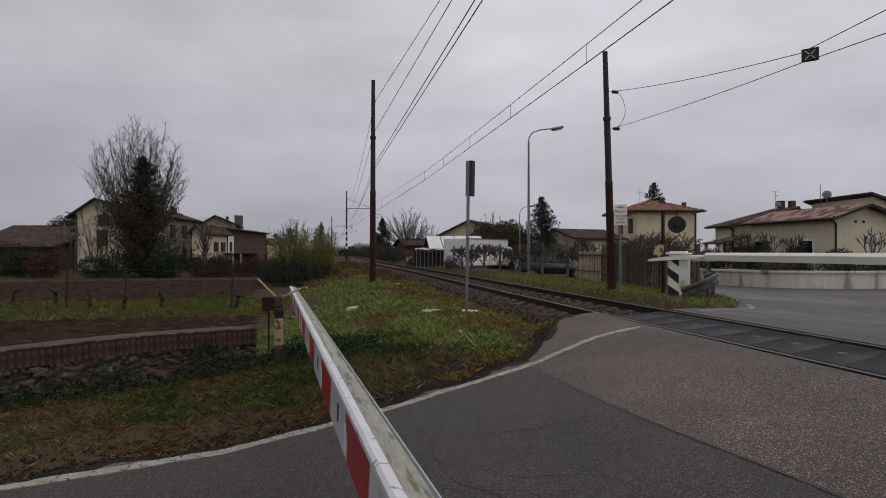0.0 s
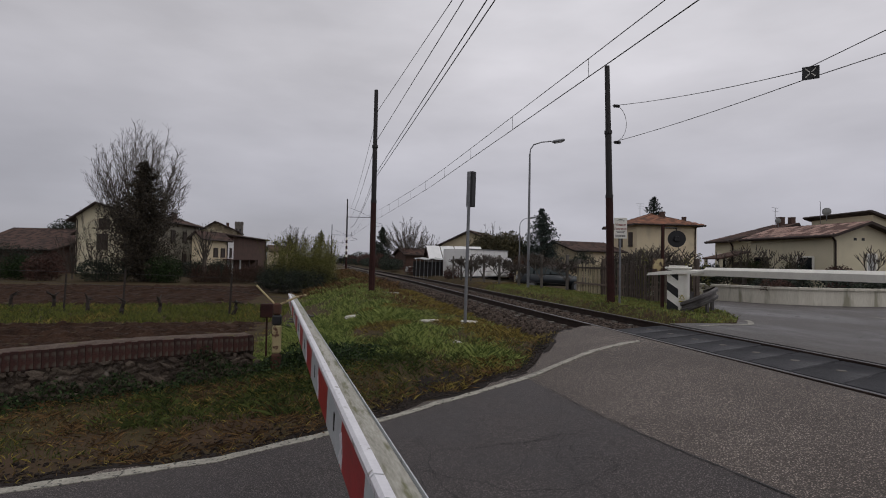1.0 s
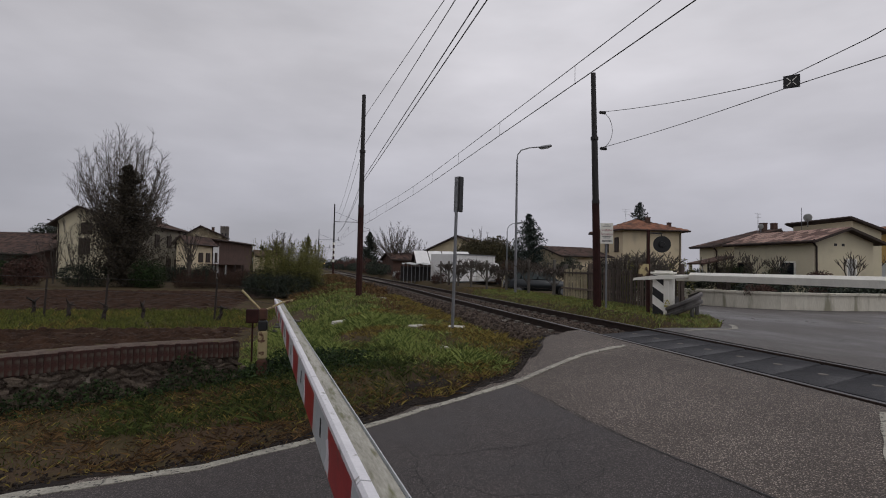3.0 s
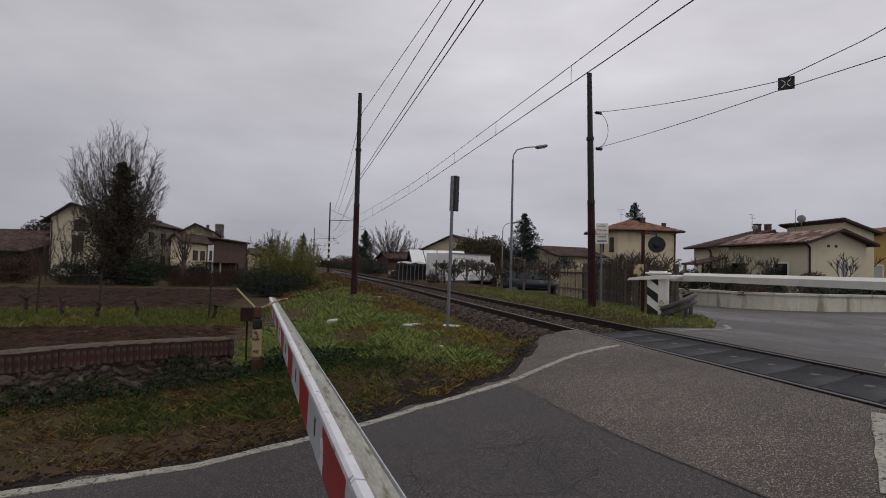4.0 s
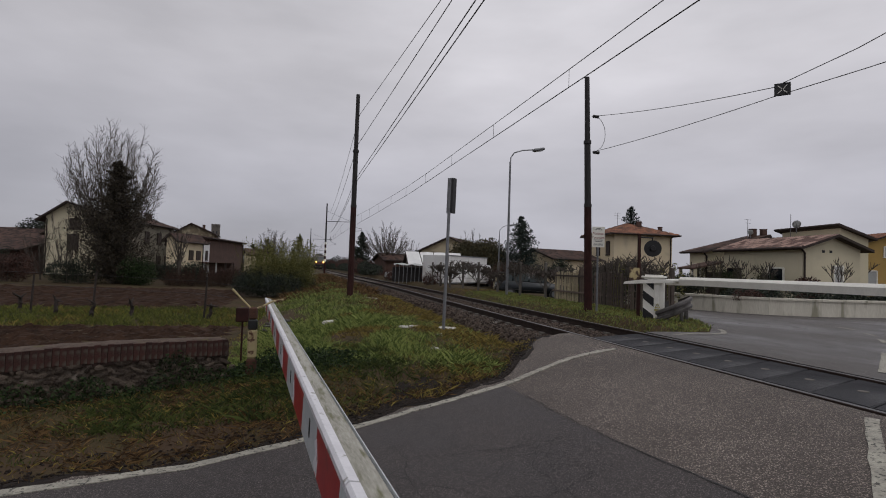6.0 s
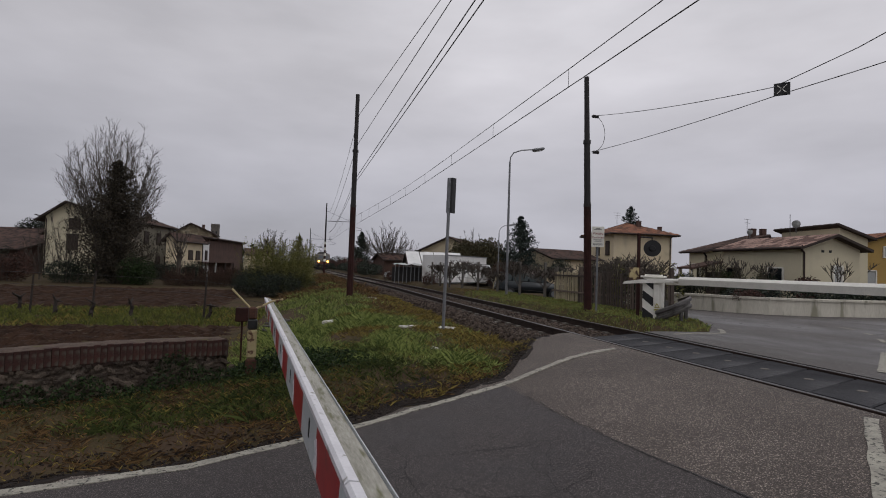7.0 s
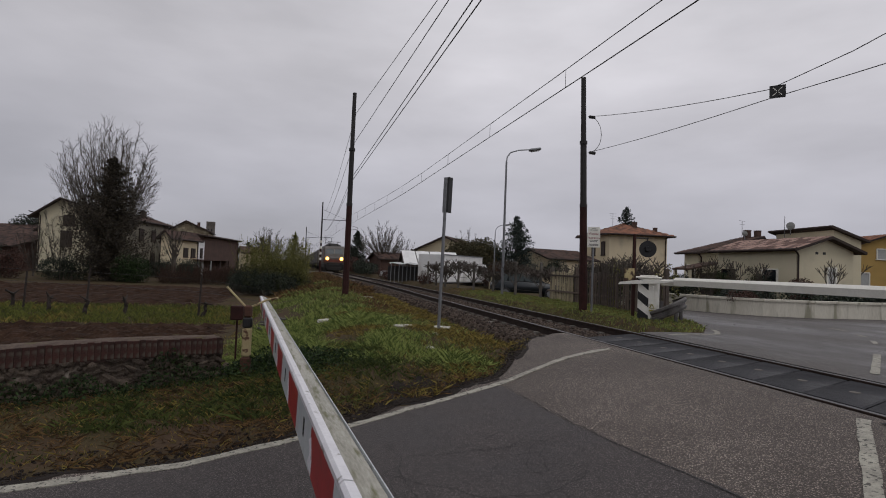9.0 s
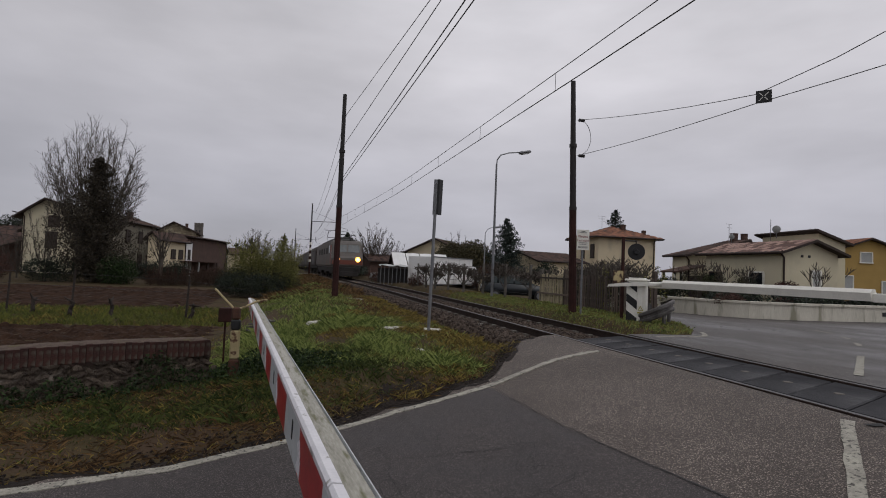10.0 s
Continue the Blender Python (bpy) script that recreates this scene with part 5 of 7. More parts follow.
def curved_wall():
    th = thing("roadside_wall", "low stained white concrete wall with coping, curving", "wall", kind="structure")
    path = [(12.3, 19.2), (12.75, 17.4), (13.1, 16.4), (13.65, 15.1), (14.5, 14.2), (16.0, 13.66), (18.5, 13.5), (22, 13.5), (26, 13.7), (30, 14.0)]
    fine = []
    for a, b in zip(path[:-1], path[1:]):
        for k in range(4):
            fine.append((a[0] + (b[0] - a[0]) * k / 4, a[1] + (b[1] - a[1]) * k / 4))
    fine.append(path[-1])
    for j in range(0, len(fine) - 1, 2):
        seg = fine[j:j + 3]
        for nm, z0, z1, off, mt in (("panel", -0.3, 0.44, 0.0, CWALL), ("coping", 0.44, 0.51, 0.05, CWALL)):
            bm = B()
            rows_ = []
            for i, (x, y) in enumerate(seg):
                a, b = seg[max(0, i - 1)], seg[min(len(seg) - 1, i + 1)]
                d = Vector((b[0] - a[0], b[1] - a[1], 0)).normalized()
                nn = Vector((-d.y, d.x, 0))
                p = Vector((x, y, 0)) + d * (0.0015 if i == 0 else (-0.0015 if i == len(seg) - 1 else 0))
                rows_.append([bm.verts.new(p + nn * w + Vector((0, 0, z))) for w, z in ((-off, z0), (0.2 + off, z0), (0.2 + off, z1), (-off, z1))])
            for r0, r1 in zip(rows_[:-1], rows_[1:]):
                for i in range(4):
                    bm.faces.new((r0[i], r0[(i + 1) % 4], r1[(i + 1) % 4], r1[i]))
            bm.faces.new(rows_[0][::-1]), bm.faces.new(rows_[-1])
            bmesh.ops.recalc_face_normals(bm, faces=bm.faces)
            part(nm, bm, mt, th)
    bm = B()
    box(bm, 0.34, 0.05, 0.14, 19.6, 13.5, 0.15)
    part("vent", bm, BLACK, th, "black drain opening")


curved_wall()
shrub(14.3, 14.9, 0.3, 1.0, 0.5, 0.5, 31, LEAFRED, "brown dead creeper tuft over the wall", 500, 0.05)
# the first five bushes are added to fill the dark gap under the boom
for i, (x, y, w, h, m_) in enumerate(((15.9, 16.3, 2.6, 1.1, LEAFDARK), (18.4, 15.4, 3.2, 1.1, LEAFDARK), (21.0, 15.1, 3.2, 1.1, LEAFDARK), (23.8, 15.1, 3.4, 1.1, LEAFDARK), (27.0, 15.4, 3.6, 1.1, LEAFDARK), (27.4, 24.2, 2.4, 1.6, LEAFRED), (28.0, 28.0, 2.4, 1.7, LEAFDARK), (28.6, 31.5, 2.2, 2.2, LEAFIVY), (24.0, 30.0, 3.0, 1.5, LEAFDARK), (22.5, 33.0, 3.2, 1.9, LEAFIVY))):
    shrub(x, y, -0.1, w, 1.2, h, 40 + i, m_, "clipped evergreen hedge bush by the garden" if m_ is not LEAFRED else "low red-brown garden bush", 1800, 0.09, group="garden bushes")
for i, (x, y, w, h) in enumerate(((27.2, 27.2, 1.3, 2.0), (27.1, 28.9, 1.6, 2.3), (27.0, 30.8, 1.5, 2.4), (27.0, 32.6, 1.6, 2.1))):
    shrub(x, y, -0.1, 0.8, w, h, 70 + i, LEAFVINE, "trained garden vine with dull green-brown leaves", 520, 0.075, name="garden_vine", group="trained garden vines")
for i, (x, y, h) in enumerate(((27.0, 28.6, 2.5), (26.9, 30.6, 2.8), (27.3, 27.0, 2.3), (29.5, 24.3, 2.6), (27.0, 32.8, 2.3), (38.5, 30.0, 3.0))):
    bare_tree(x, y, -0.1, h, 60 + i, levels=3, forks=3, trunk=0.09, twig=0.016, base=0.3, name="pruned_tree", label="small pruned garden tree with bare knobbly limbs", group="pruned garden trees")


def picket_fence():
    th = thing("wooden_fence", "weathered brown wooden picket fence along the railway", "fence")
    a, b = Vector((10.35, 21.3, -0.06)), Vector((10.2, 13.5, -0.06))
    d = (b - a).normalized()
    L = (b - a).length
    PALE = mat("pale_fence_wood", (0.46, 0.40, 0.26), (0.30, 0.25, 0.17), rough=0.9, scale=6, obj=0.3)
    DARKP = mat("weathered_fence_wood", (0.14, 0.108, 0.085), (0.06, 0.046, 0.038), rough=0.9, scale=6, obj=0.5)
    bm = B()
    box(bm, 0.022, 0.085, 1.25, bevel=0.006)
    m0 = bpy.data.meshes.new("picket")
    bm.to_mesh(m0)
    bm.free()
    m1 = m0.copy()
    m0.materials.append(DARKP), m1.materials.append(PALE)
    k = 0
    s = 0.0
    rng = random.Random(5)
    while s < L:
        p = a + d * s
        o = new("picket", m1 if s < 2.2 else m0)
        o.parent = th
        o.matrix_local = pose(p.x + rng.uniform(-0.008, 0.008), p.y, p.z - rng.uniform(0, 0.08), 0, rng.uniform(-1.5, 1.5), 0)
        s += 0.15
    for z in (0.3, 0.95):
        bm = B()
        box(bm, 0.04, L, 0.07, 10.31, (a.y + b.y) / 2, z, rz=1.1)
        part("rail", bm, DARKP, th)
    for s in (0, 2.2, 4.3, 6.2, L):
        p = a + d * s
        bm = B()
        box(bm, 0.12, 0.12, 1.5, p.x + 0.09, p.y, -0.15, bevel=0.01)
        part("post", bm, CONC if s < 1 else DARKP, th)


picket_fence()


for i, (x, y, w, h) in enumerate(((10.75, 14.6, 1.6, 1.75), (10.8, 15.9, 1.8, 1.85), (10.85, 17.4, 1.9, 1.8), (10.9, 19.0, 1.9, 1.65), (10.9, 20.6, 1.6, 1.4), (12.6, 20.8, 2.2, 1.9), (13.2, 23.0, 2.4, 2.0))):
    shrub(x, y, -0.1 if x < 12 else -0.5, 0.6 if x < 12 else 1.6, w, h, 140 + i, LEAFDARK if i % 2 else LEAFBRUSH, "straggly creeper hedge above the fence", 800, 0.055, group="creeper hedge")
    bare_tree(x, y + 0.3, -0.1 if x < 12 else -0.5, h + 0.15, 150 + i, levels=4, forks=3, trunk=0.03, twig=0.009, base=0.25, up=0.3, spread=0.75, name="creeper", label="tangle of bare brown creeper on the fence", group="bare creepers")


def post_fence():
    """Concrete posts and mesh wires with dead creepers, from the picket fence on along the line."""
    th = thing("wire_fence", "wire fence on concrete posts overgrown with bare creepers", "fence")
    pts = [(10.35, 22.3), (9.9, 24.2), (9.5, 26.3), (9.1, 28.4), (8.8, 30.5), (8.55, 32.6), (8.4, 34.6), (8.3, 36.6)]
    for x, y in pts:
        bm = B()
        box(bm, 0.11, 0.11, 1.75, x, y, -0.2, bevel=0.012)
        part("post", bm, CONC, th)
    for z in (0.2, 0.6, 1.0, 1.4):
        for (x0, y0), (x1, y1) in zip(pts[:-1], pts[1:]):
            bm = B()
            tube(bm, (x0, y0, z), (x1, y1, z), 0.008, 0.008, 4)
            part("wire", bm, WIRE, th)
    for i in range(7):
        t = i / 6 * (len(pts) - 2)
        k = int(t)
        x = pts[k][0] + (pts[k + 1][0] - pts[k][0]) * (t - k)
        y = pts[k][1] + (pts[k + 1][1] - pts[k][1]) * (t - k)
        bare_tree(x, y, -0.1, 1.55 + 0.3 * math.sin(i * 2.1), 80 + i, levels=4, forks=3, trunk=0.035, twig=0.011, base=0.25, up=0.3, spread=0.75, name="creeper", label="tangle of bare brown creeper on the fence", group="bare creepers")
    for i, (x, y, s) in enumerate(((8.3, 36.9, 1.2), (9.3, 45.2, 2.0), (6.6, 47, 2.5))):
        shrub(x, y, -0.1, 1.0, s, 1.15, 120 + i, LEAFRED if i != 3 else LEAFDARK, "dry brown bramble against the fence", 900, 0.06, group="brambles")


post_fence()


def truck():
    th = thing("box_truck", "white box truck body parked behind the fence", "truck", pose(9.9, 38.6, -0.5, 0, 0, 42))
    bm = B()
    box(bm, 6.1, 2.3, 2.15, 3.05, 1.2, 0.5, bevel=0.03)
    part("cargo_box", bm, WHITEFAR, th)
    for z in (0.5, 2.59):
        bm = B()
        box(bm, 6.14, 0.05, 0.08, 3.05, 0.03, z)
        part("edge_rail", bm, GALV, th)
    for k in range(7):
        bm = B()
        box(bm, 0.05, 0.03, 2.0, 0.55 + 0.85 * k, 0.045, 0.58)
        part("rib", bm, WHITEFAR, th)
    bm = B()
    box(bm, 0.12, 0.12, 2.1, 0.0, 0.02, 0.49, bevel=0.01)
    part("rear_frame", bm, DARKWOOD, th, "dark rear door frame")
    bm = B()
    prism(bm, [(6.15, 0.45), (7.7, 0.45), (7.7, 1.15), (7.4, 1.3), (6.95, 2.0), (6.15, 2.1)], 2.0)
    bmesh.ops.translate(bm, vec=(0, 0.2, 0), verts=bm.verts)
    cab = part("cab", bm, WHITEFAR, th)
    bm = B()
    prism(bm, [(6.5, 1.25), (7.25, 1.28), (6.9, 1.86), (6.5, 1.9)], 0.03)
    bmesh.ops.translate(bm, vec=(0, 0.175, 0), verts=bm.verts)
    part("side_window", bm, GLASS, cab)
    for x in (1.2, 6.9):
        for y in (0.2, 2.1):
            bm = B()
            tube(bm, (x, y - 0.12, 0.38), (x, y + 0.12, 0.38), 0.38, 0.38, 16)
            part("wheel", bm, BLACK, th)


truck()


def pole_rack():
    th = thing("pole_rack", "rack of pale upright poles under a sagging grey sheet", "rack", pose(6.75, 43.9, -0.12, 0, 0, 2))
    for k in range(9):
        bm = B()
        tube(bm, (0.34 * k, 0.1 * (k % 2), -0.1), (0.34 * k + 0.03, 0.1 * (k % 2), 1.42), 0.035, 0.03, 6)
        part("pole", bm, GALV, th)
    bm = B()
    box(bm, 3.0, 0.1, 1.25, 1.4, 0.75, 0.0)
    part("back_screen", bm, MASTDARK, th, "dark panel behind the poles")
    v = [(-0.1 + 0.25 * i, -0.1 + 0.25 * j, 1.44 + 0.05 * math.sin(i * 1.3 + j) + 0.03 * j - 0.03 * math.cos(i * 2.6)) for i in range(13) for j in range(5)]
    f = [(i * 5 + j, i * 5 + j + 1, i * 5 + j + 6, i * 5 + j + 5) for i in range(12) for j in range(4)]
    raw("sheet", v, f, LSHUTTER, th)


pole_rack()


def car():
    th = thing("car", "dark grey-green hatchback parked behind the fence", "car", pose(12.5, 29.0, -0.46, 0, 0, -14))
    PAINT = mat("dark_car_paint", (0.022, 0.028, 0.032), (0.016, 0.02, 0.024), rough=0.25, bump=0, scale=2)
    out = [(-2.0, 0.32), (2.0, 0.32), (2.08, 0.5), (2.02, 0.72), (1.75, 0.82), (1.05, 0.93), (-1.75, 1.0), (-2.0, 0.9), (-2.06, 0.55)]
    bm = B()
    prism(bm, out, 1.68)
    bmesh.ops.bevel(bm, geom=bm.edges[:], offset=0.05, segments=2, affect="EDGES")
    bmesh.ops.translate(bm, vec=(0, -0.84, 0), verts=bm.verts)
    part("body", bm, PAINT, th, smooth=True)
    bm = B()
    prism(bm, [(1.1, 0.9), (0.35, 1.36), (-0.2, 1.46), (-1.1, 1.44), (-1.75, 1.28), (-1.85, 0.95)], 1.46)
    bmesh.ops.bevel(bm, geom=bm.edges[:], offset=0.05, segments=2, affect="EDGES")
    bmesh.ops.translate(bm, vec=(0, -0.73, 0), verts=bm.verts)
    cabin = part("cabin", bm, PAINT, th, smooth=True)
    PANE = mat("car_glass", (0.10, 0.12, 0.12), (0.07, 0.085, 0.09), rough=0.1, bump=0)
    for pts in ([(0.9, 0.97), (0.3, 1.32), (-0.15, 1.38), (-0.15, 0.99)], [(-0.25, 0.99), (-0.25, 1.39), (-1.05, 1.37), (-1.1, 1.0)], [(-1.2, 1.0), (-1.15, 1.36), (-1.62, 1.24), (-1.7, 1.02)]):
        bm = B()
        prism(bm, pts, 0.02)
        bmesh.ops.translate(bm, vec=(0, -0.75, 0), verts=bm.verts)
        part("side_window", bm, PANE, cabin)
    for x in (-1.28, 1.28):
        for y in (-0.78, 0.78):
            bm = B()
            tube(bm, (x, y - 0.1, 0.31), (x, y + 0.1, 0.31), 0.31, 0.31, 18)
            w = part("wheel", bm, BLACK, th)
            bm = B()
            tube(bm, (x, y - 0.112 if y < 0 else y + 0.09, 0.31), (x, y - 0.09 if y < 0 else y + 0.112, 0.31), 0.19, 0.19, 14)
            part("rim", bm, GALV, w)
    for y in (-0.6, 0.6):
        bm = B()
        box(bm, 0.06, 0.3, 0.12, 2.02, y, 0.62, bevel=0.02)
        part("headlight", bm, PANE, th)


car()

house("long ochre house with a low tiled roof", 12.6, 62.0, 18.6, 58.5, 7, -0.1, 3.3, 4.9, CREAM, TILEOLD, "gable_y", 0.6, windows=(("front", 1.6, 1.6, 0.9, 1.1, "glass"),))
house("white-roofed shed beside the yard", 8.9, 48.5, 13.8, 48.3, 4, -0.1, 1.55, 2.65, GREYWALL, WHITEFAR, "gable_x", 0.3, name="shed", gutters=False, tile=1.6)
house("low brown hut among the trees", 9.6, 72, 13.6, 73, 4, -0.1, 2.2, 3.0, BROWNWALL, TILEOLD, "gable_x", 0.4, name="hut", gutters=False)
house("low cream house with a brown tiled roof", 24.0, 50.0, 30.0, 51.5, 6, -0.1, 2.7, 3.6, CREAM, TILEOLD, "gable_x", 0.5)
house("small cream garage behind the fence", 15.5, 36.5, 19.2, 37.2, 5, -0.5, 0.85, 1.1, CREAM, TILEOLD, "gable_x", 0.3, name="garage", gutters=False)
shrub(19.6, 40.0, -0.5, 2.2, 2.0, 3.0, 200, LEAFDARK, "dark clipped block of hedge", 5000, 0.09, lumps=9)
shrub(16.5, 42.0, -0.5, 4.0, 1.5, 2.6, 201, LEAFRED, "reddish hedge with bare stems", 3500, 0.09, lumps=8)
shrub(16.3, 51.5, -0.1, 5.6, 4.0, 4.6, 202, mat("olive_brown_leaf", (0.085, 0.07, 0.028), (0.035, 0.032, 0.014), rough=0.8, bump=0, island=0.9), "large rounded olive-brown evergreen", 16000, 0.16, lumps=9, name="round_tree", category="tree")
conifer(20.4, 50, -0.1, 6.7, 2.9, 210, LEAFBLUE, "dark blue-green fir with tiered branches", 0.2, 20000, layers=9, leaf=0.075)
conifer(43.5, 66, -0.1, 10.8, 4.2, 211, LEAFBLUE, "dark fir rising behind the cream house", 0.2, 16000, layers=9, leaf=0.10)
conifer(7.8, 88, -0.1, 6.8, 2.4, 212, LEAFDARK, "dark dense conifer by the line", 0.12, 14000, leaf=0.09)
fan_tree(10.3, 75, -0.1, 7.6, 7.0, 220, 46, "wide rounded leafless tree beside the railway", mid=0.58, low=(0.16, 0.30), thick=0.9)
crown_tree(16.5, 92, -0.1, 6.5, 6, 0.15, 221, 16, 9, 5, 0.2, twig=0.016)
crown_tree(16.6, 55, -0.1, 6.0, 3.2, 0.3, 222, 9, 8, 4, 0.08, twig=0.012)
for i in range(14):
    y = 70 + i * 13
    shrub(track_x(y) + 4.0 + 0.6 * (i % 3), y, -0.1, 3.0, 10, 2.0 + 0.9 * (i % 3), 230 + i, LEAFRED if i % 3 else LEAFDARK, "bare brown trackside thicket", 1400, 0.16, group="trackside thickets", name="thicket")
for i, (x, y, w) in enumerate(((8.6, 47.5, 0.9), (8.7, 50.0, 0.8), (7.9, 54, 0.7), (8.0, 57, 0.6))):
    th = thing("covered_pallet", "heap of pale wrapped goods by the track", "pallet", pose(x, y, -0.1), "goods heaps")
    for k in range(3):
        bm = B()
        box(bm, w, w * 0.9, w * 0.5, 0.15 * k - 0.1, 0.3 * k, 0.25 * (k % 2) + 0.1, rz=17 * k, bevel=0.05)
        part("bundle", bm, LSHUTTER, th)
    bm = B()
    box(bm, w * 1.2, w * 1.6, 0.12, 0.05, 0.3, 0.0)
    part("pallet_base", bm, BARK, th)

# ---- the near side: field, village, trees ----
house("pale plastered gabled house with brown shutters", -26.6, 62, -20.6, 62.6, 9, -0.8, 5.35, 6.8, CREAM2, TILEOLD, "gable_y", 0.7, peak=0.3,
      windows=(("front", 2.6, 4.75, 0.95, 1.1, "shut"), ("front", 2.45, 2.6, 0.95, 1.6, "shut")))
house("grey old house with a low tiled roof", -18.4, 61.0, -16.75, 71.5, 3.4, -0.8, 4.95, 5.75, OLDWALL, TILEOLD, "hip", 0.5, windows=(("front", 3.4, 3.6, 0.9, 1.3, "shut"), ("front", 6.4, 3.6, 0.9, 1.3, "shut"), ("front", 8.6, 3.6, 0.9, 1.3, "shut"), ("front", 6.4, 1.0, 0.9, 1.3, "shut"), ("front", 8.6, 1.0, 0.9, 1.3, "shut")), chimneys=((7.0, 1.5, 5.4, 0.9, 0.5),))
house("yellow plastered house with an awning", -14.15, 60.9, -12.6, 67.4, 0.9, -0.8, 3.55, 4.0, CREAM, TILEOLD, "gable_x", 0.4, windows=(("front", 3.6, 2.0, 0.9, 1.0, "shut"), ("front", 5.4, 2.0, 0.9, 1.0, "shut"), ("front", 4.6, -0.2, 1.2, 1.3, "shut")))
house("stone farmhouse with a pitched roof behind", -18.6, 80, -13.8, 80.4, 7, -0.8, 5.1, 6.35, STONEWALL, TILEOLD, "gable_y", 0.4, peak=0.4, chimneys=((3.4, 1.5, 5.5, 0.7, 0.35),))
house("narrow white gable wall of a farm building", -12.65, 67.7, -12.3, 69.7, 3, -0.8, 3.35, 3.6, WHITEFAR, TILEOLD, "gable_x", 0.1, name="farm_building", windows=(("front", 1.0, 2.0, 0.5, 1.1, "shut"),), gutters=False)
house("long dark brown brick barn", -12.4, 70.0, -10.2, 84.0, 5, -0.8, 4.0, 4.35, BROWNWALL, TILEOLD, "gable_x", 0.4, name="barn")


def lean_to():
    th = thing("lean_to", "low dark open lean-to with a pale post beside the barn", "shed", pose(-11.9, 66.0, -0.85, 0, 0, 79))
    bm = B()
    prism(bm, [(0, 1.75), (13, 1.75), (13, 1.85), (0, 1.85)], 1.9)
    part("roof", bm, TILEOLD, th)
    bm = B()
    box(bm, 13, 0.12, 1.75, 6.5, 1.7, 0)
    part("back_wall", bm, DARKWOOD, th)
    for k in range(5):
        bm = B()
        box(bm, 0.14, 0.14, 1.75, 0.1 + 3.1 * k, 0.1, 0)
        part("post", bm, LSHUTTER if k == 1 else DARKWOOD, th)


lean_to()
house("low dark farm shed with a brown roof", -41, 66, -28.0, 60.5, 7, -0.8, 1.9, 2.9, BROWNWALL, TILEOLD, "gable_x", 0.8, name="farm_shed")
house("small grey gabled house", -32.4, 76, -27.6, 75, 7, -0.8, 4.2, 5.9, OLDWALL, TILEOLD, "gable_y", 0.5)
house("low tiled farm roofs beyond the field", -44, 80, -33, 78, 8, -0.8, 3.3, 4.8, BROWNWALL, TILEOLD, "gable_x", 0.6, name="farm_shed")
house("small yellow cottage beyond the shrubs", -11.0, 98, -7.0, 99, 5, -0.8, 2.6, 3.6, CREAM, TILEOLD, "gable_x", 0.4)


def tower():
    th = thing("castle_tower", "distant grey brick tower with battlements", "tower", pose(-24.7, 140, -0.8))
    bm = B()
    box(bm, 1.75, 1.75, 10.2, 1.0, 1.0, 0)
    part("shaft", bm, GREYWALL, th)
    for k in range(3):
        for j in range(2):
            bm = B()
            box(bm, 0.45, 0.45, 0.9, 0.33 + 0.67 * k, 0.3 + 1.35 * j, 10.2)
            part("merlon", bm, GREYWALL, th)
    for x in (0.6, 1.4):
        bm = B()
        box(bm, 0.3, 0.1, 0.9, x, 0.12, 8.4)
        part("window", bm, GLASS, th)


tower()
fan_tree(-16.2, 49, -0.85, 13.5, 7.7, 301, 74, mid=0.66, shift=-0.05)
crown_tree(-18.6, 47, -0.85, 6.3, 4.2, 0.1, 302, 14, 10, 6, 0.09, twig=0.009)
crown_tree(-21.2, 49, -0.85, 4.6, 3.6, 0.1, 303, 12, 9, 6, 0.07, twig=0.009)
conifer(-14.3, 44, -0.85, 9.2, 3.4, 310, mat("brown_green_cypress", (0.050, 0.038, 0.022), (0.018, 0.014, 0.009), rough=0.85, bump=0, island=0.8), "dark ragged cypress in front of the houses", 0.42, 52000, leaf=0.07, low=0.01)
crown_tree(-10.1, 45, -0.85, 4.9, 2.3, 0.45, 304, 13, 5, 3, 0.17, "small bare garden tree with level limbs", 0.016, 0.0)
fan_tree(-7.2, 100, -0.85, 8.8, 6.2, 305, 30, "pale leafless tree behind the shrubs", mid=0.6, low=(0.15, 0.28), thick=0.8)
conifer(-9.5, 120, -0.85, 7, 3.0, 312, LEAFDARK, "dark round distant evergreen", 0.2, 2000, leaf=0.25)
conifer(-13.0, 125, -0.85, 6, 2.5, 313, LEAFDARK, "dark round distant evergreen", 0.2, 2000, leaf=0.25)
shrub(-36.5, 84, 2.2, 6.5, 4, 4.4, 314, LEAFDARK, "dark umbrella pine crown above the roofs", 4000, 0.2, lumps=6, name="umbrella_pine", category="tree")
for i, (x, y, w, h, m_, lab) in enumerate(((-12.3, 42.5, 2.0, 2.6, LEAFIVY, "dark green garden shrub"), (-17.0, 43.5, 3.6, 2.4, LEAFDARK, "dark clipped garden hedge"), (-21.0, 44, 2.4, 2.3, LEAFRED, "russet garden hedge"), (-24.0, 46, 2.2, 2.0, LEAFIVY, "green garden shrub"), (-27.0, 47, 2.2, 2.4, GRASSY, "yellow forsythia bush"), (-30.5, 47, 3, 2.0, GRASSY, "yellow-brown bush"), (-26.5, 52, 4.5, 3.3, LEAFDARK, "grey-dark evergreen bush"), (-9.6, 47, 2.5, 2.1, LEAFDARK, "dark garden bush"), (-7.0, 50, 3.0, 1.6, LEAFRED, "low russet hedge"), (-4.6, 48, 2.4, 1.5, LEAFRED, "low russet hedge"), (-13.2, 53, 3.2, 2.2, LEAFDARK, "dark garden bush"))):
    shrub(x, y, -0.85, w, 1.6, h, 330 + i, m_, lab + " standing beyond the field", 2400, 0.09, lumps=6, group="garden shrubs")
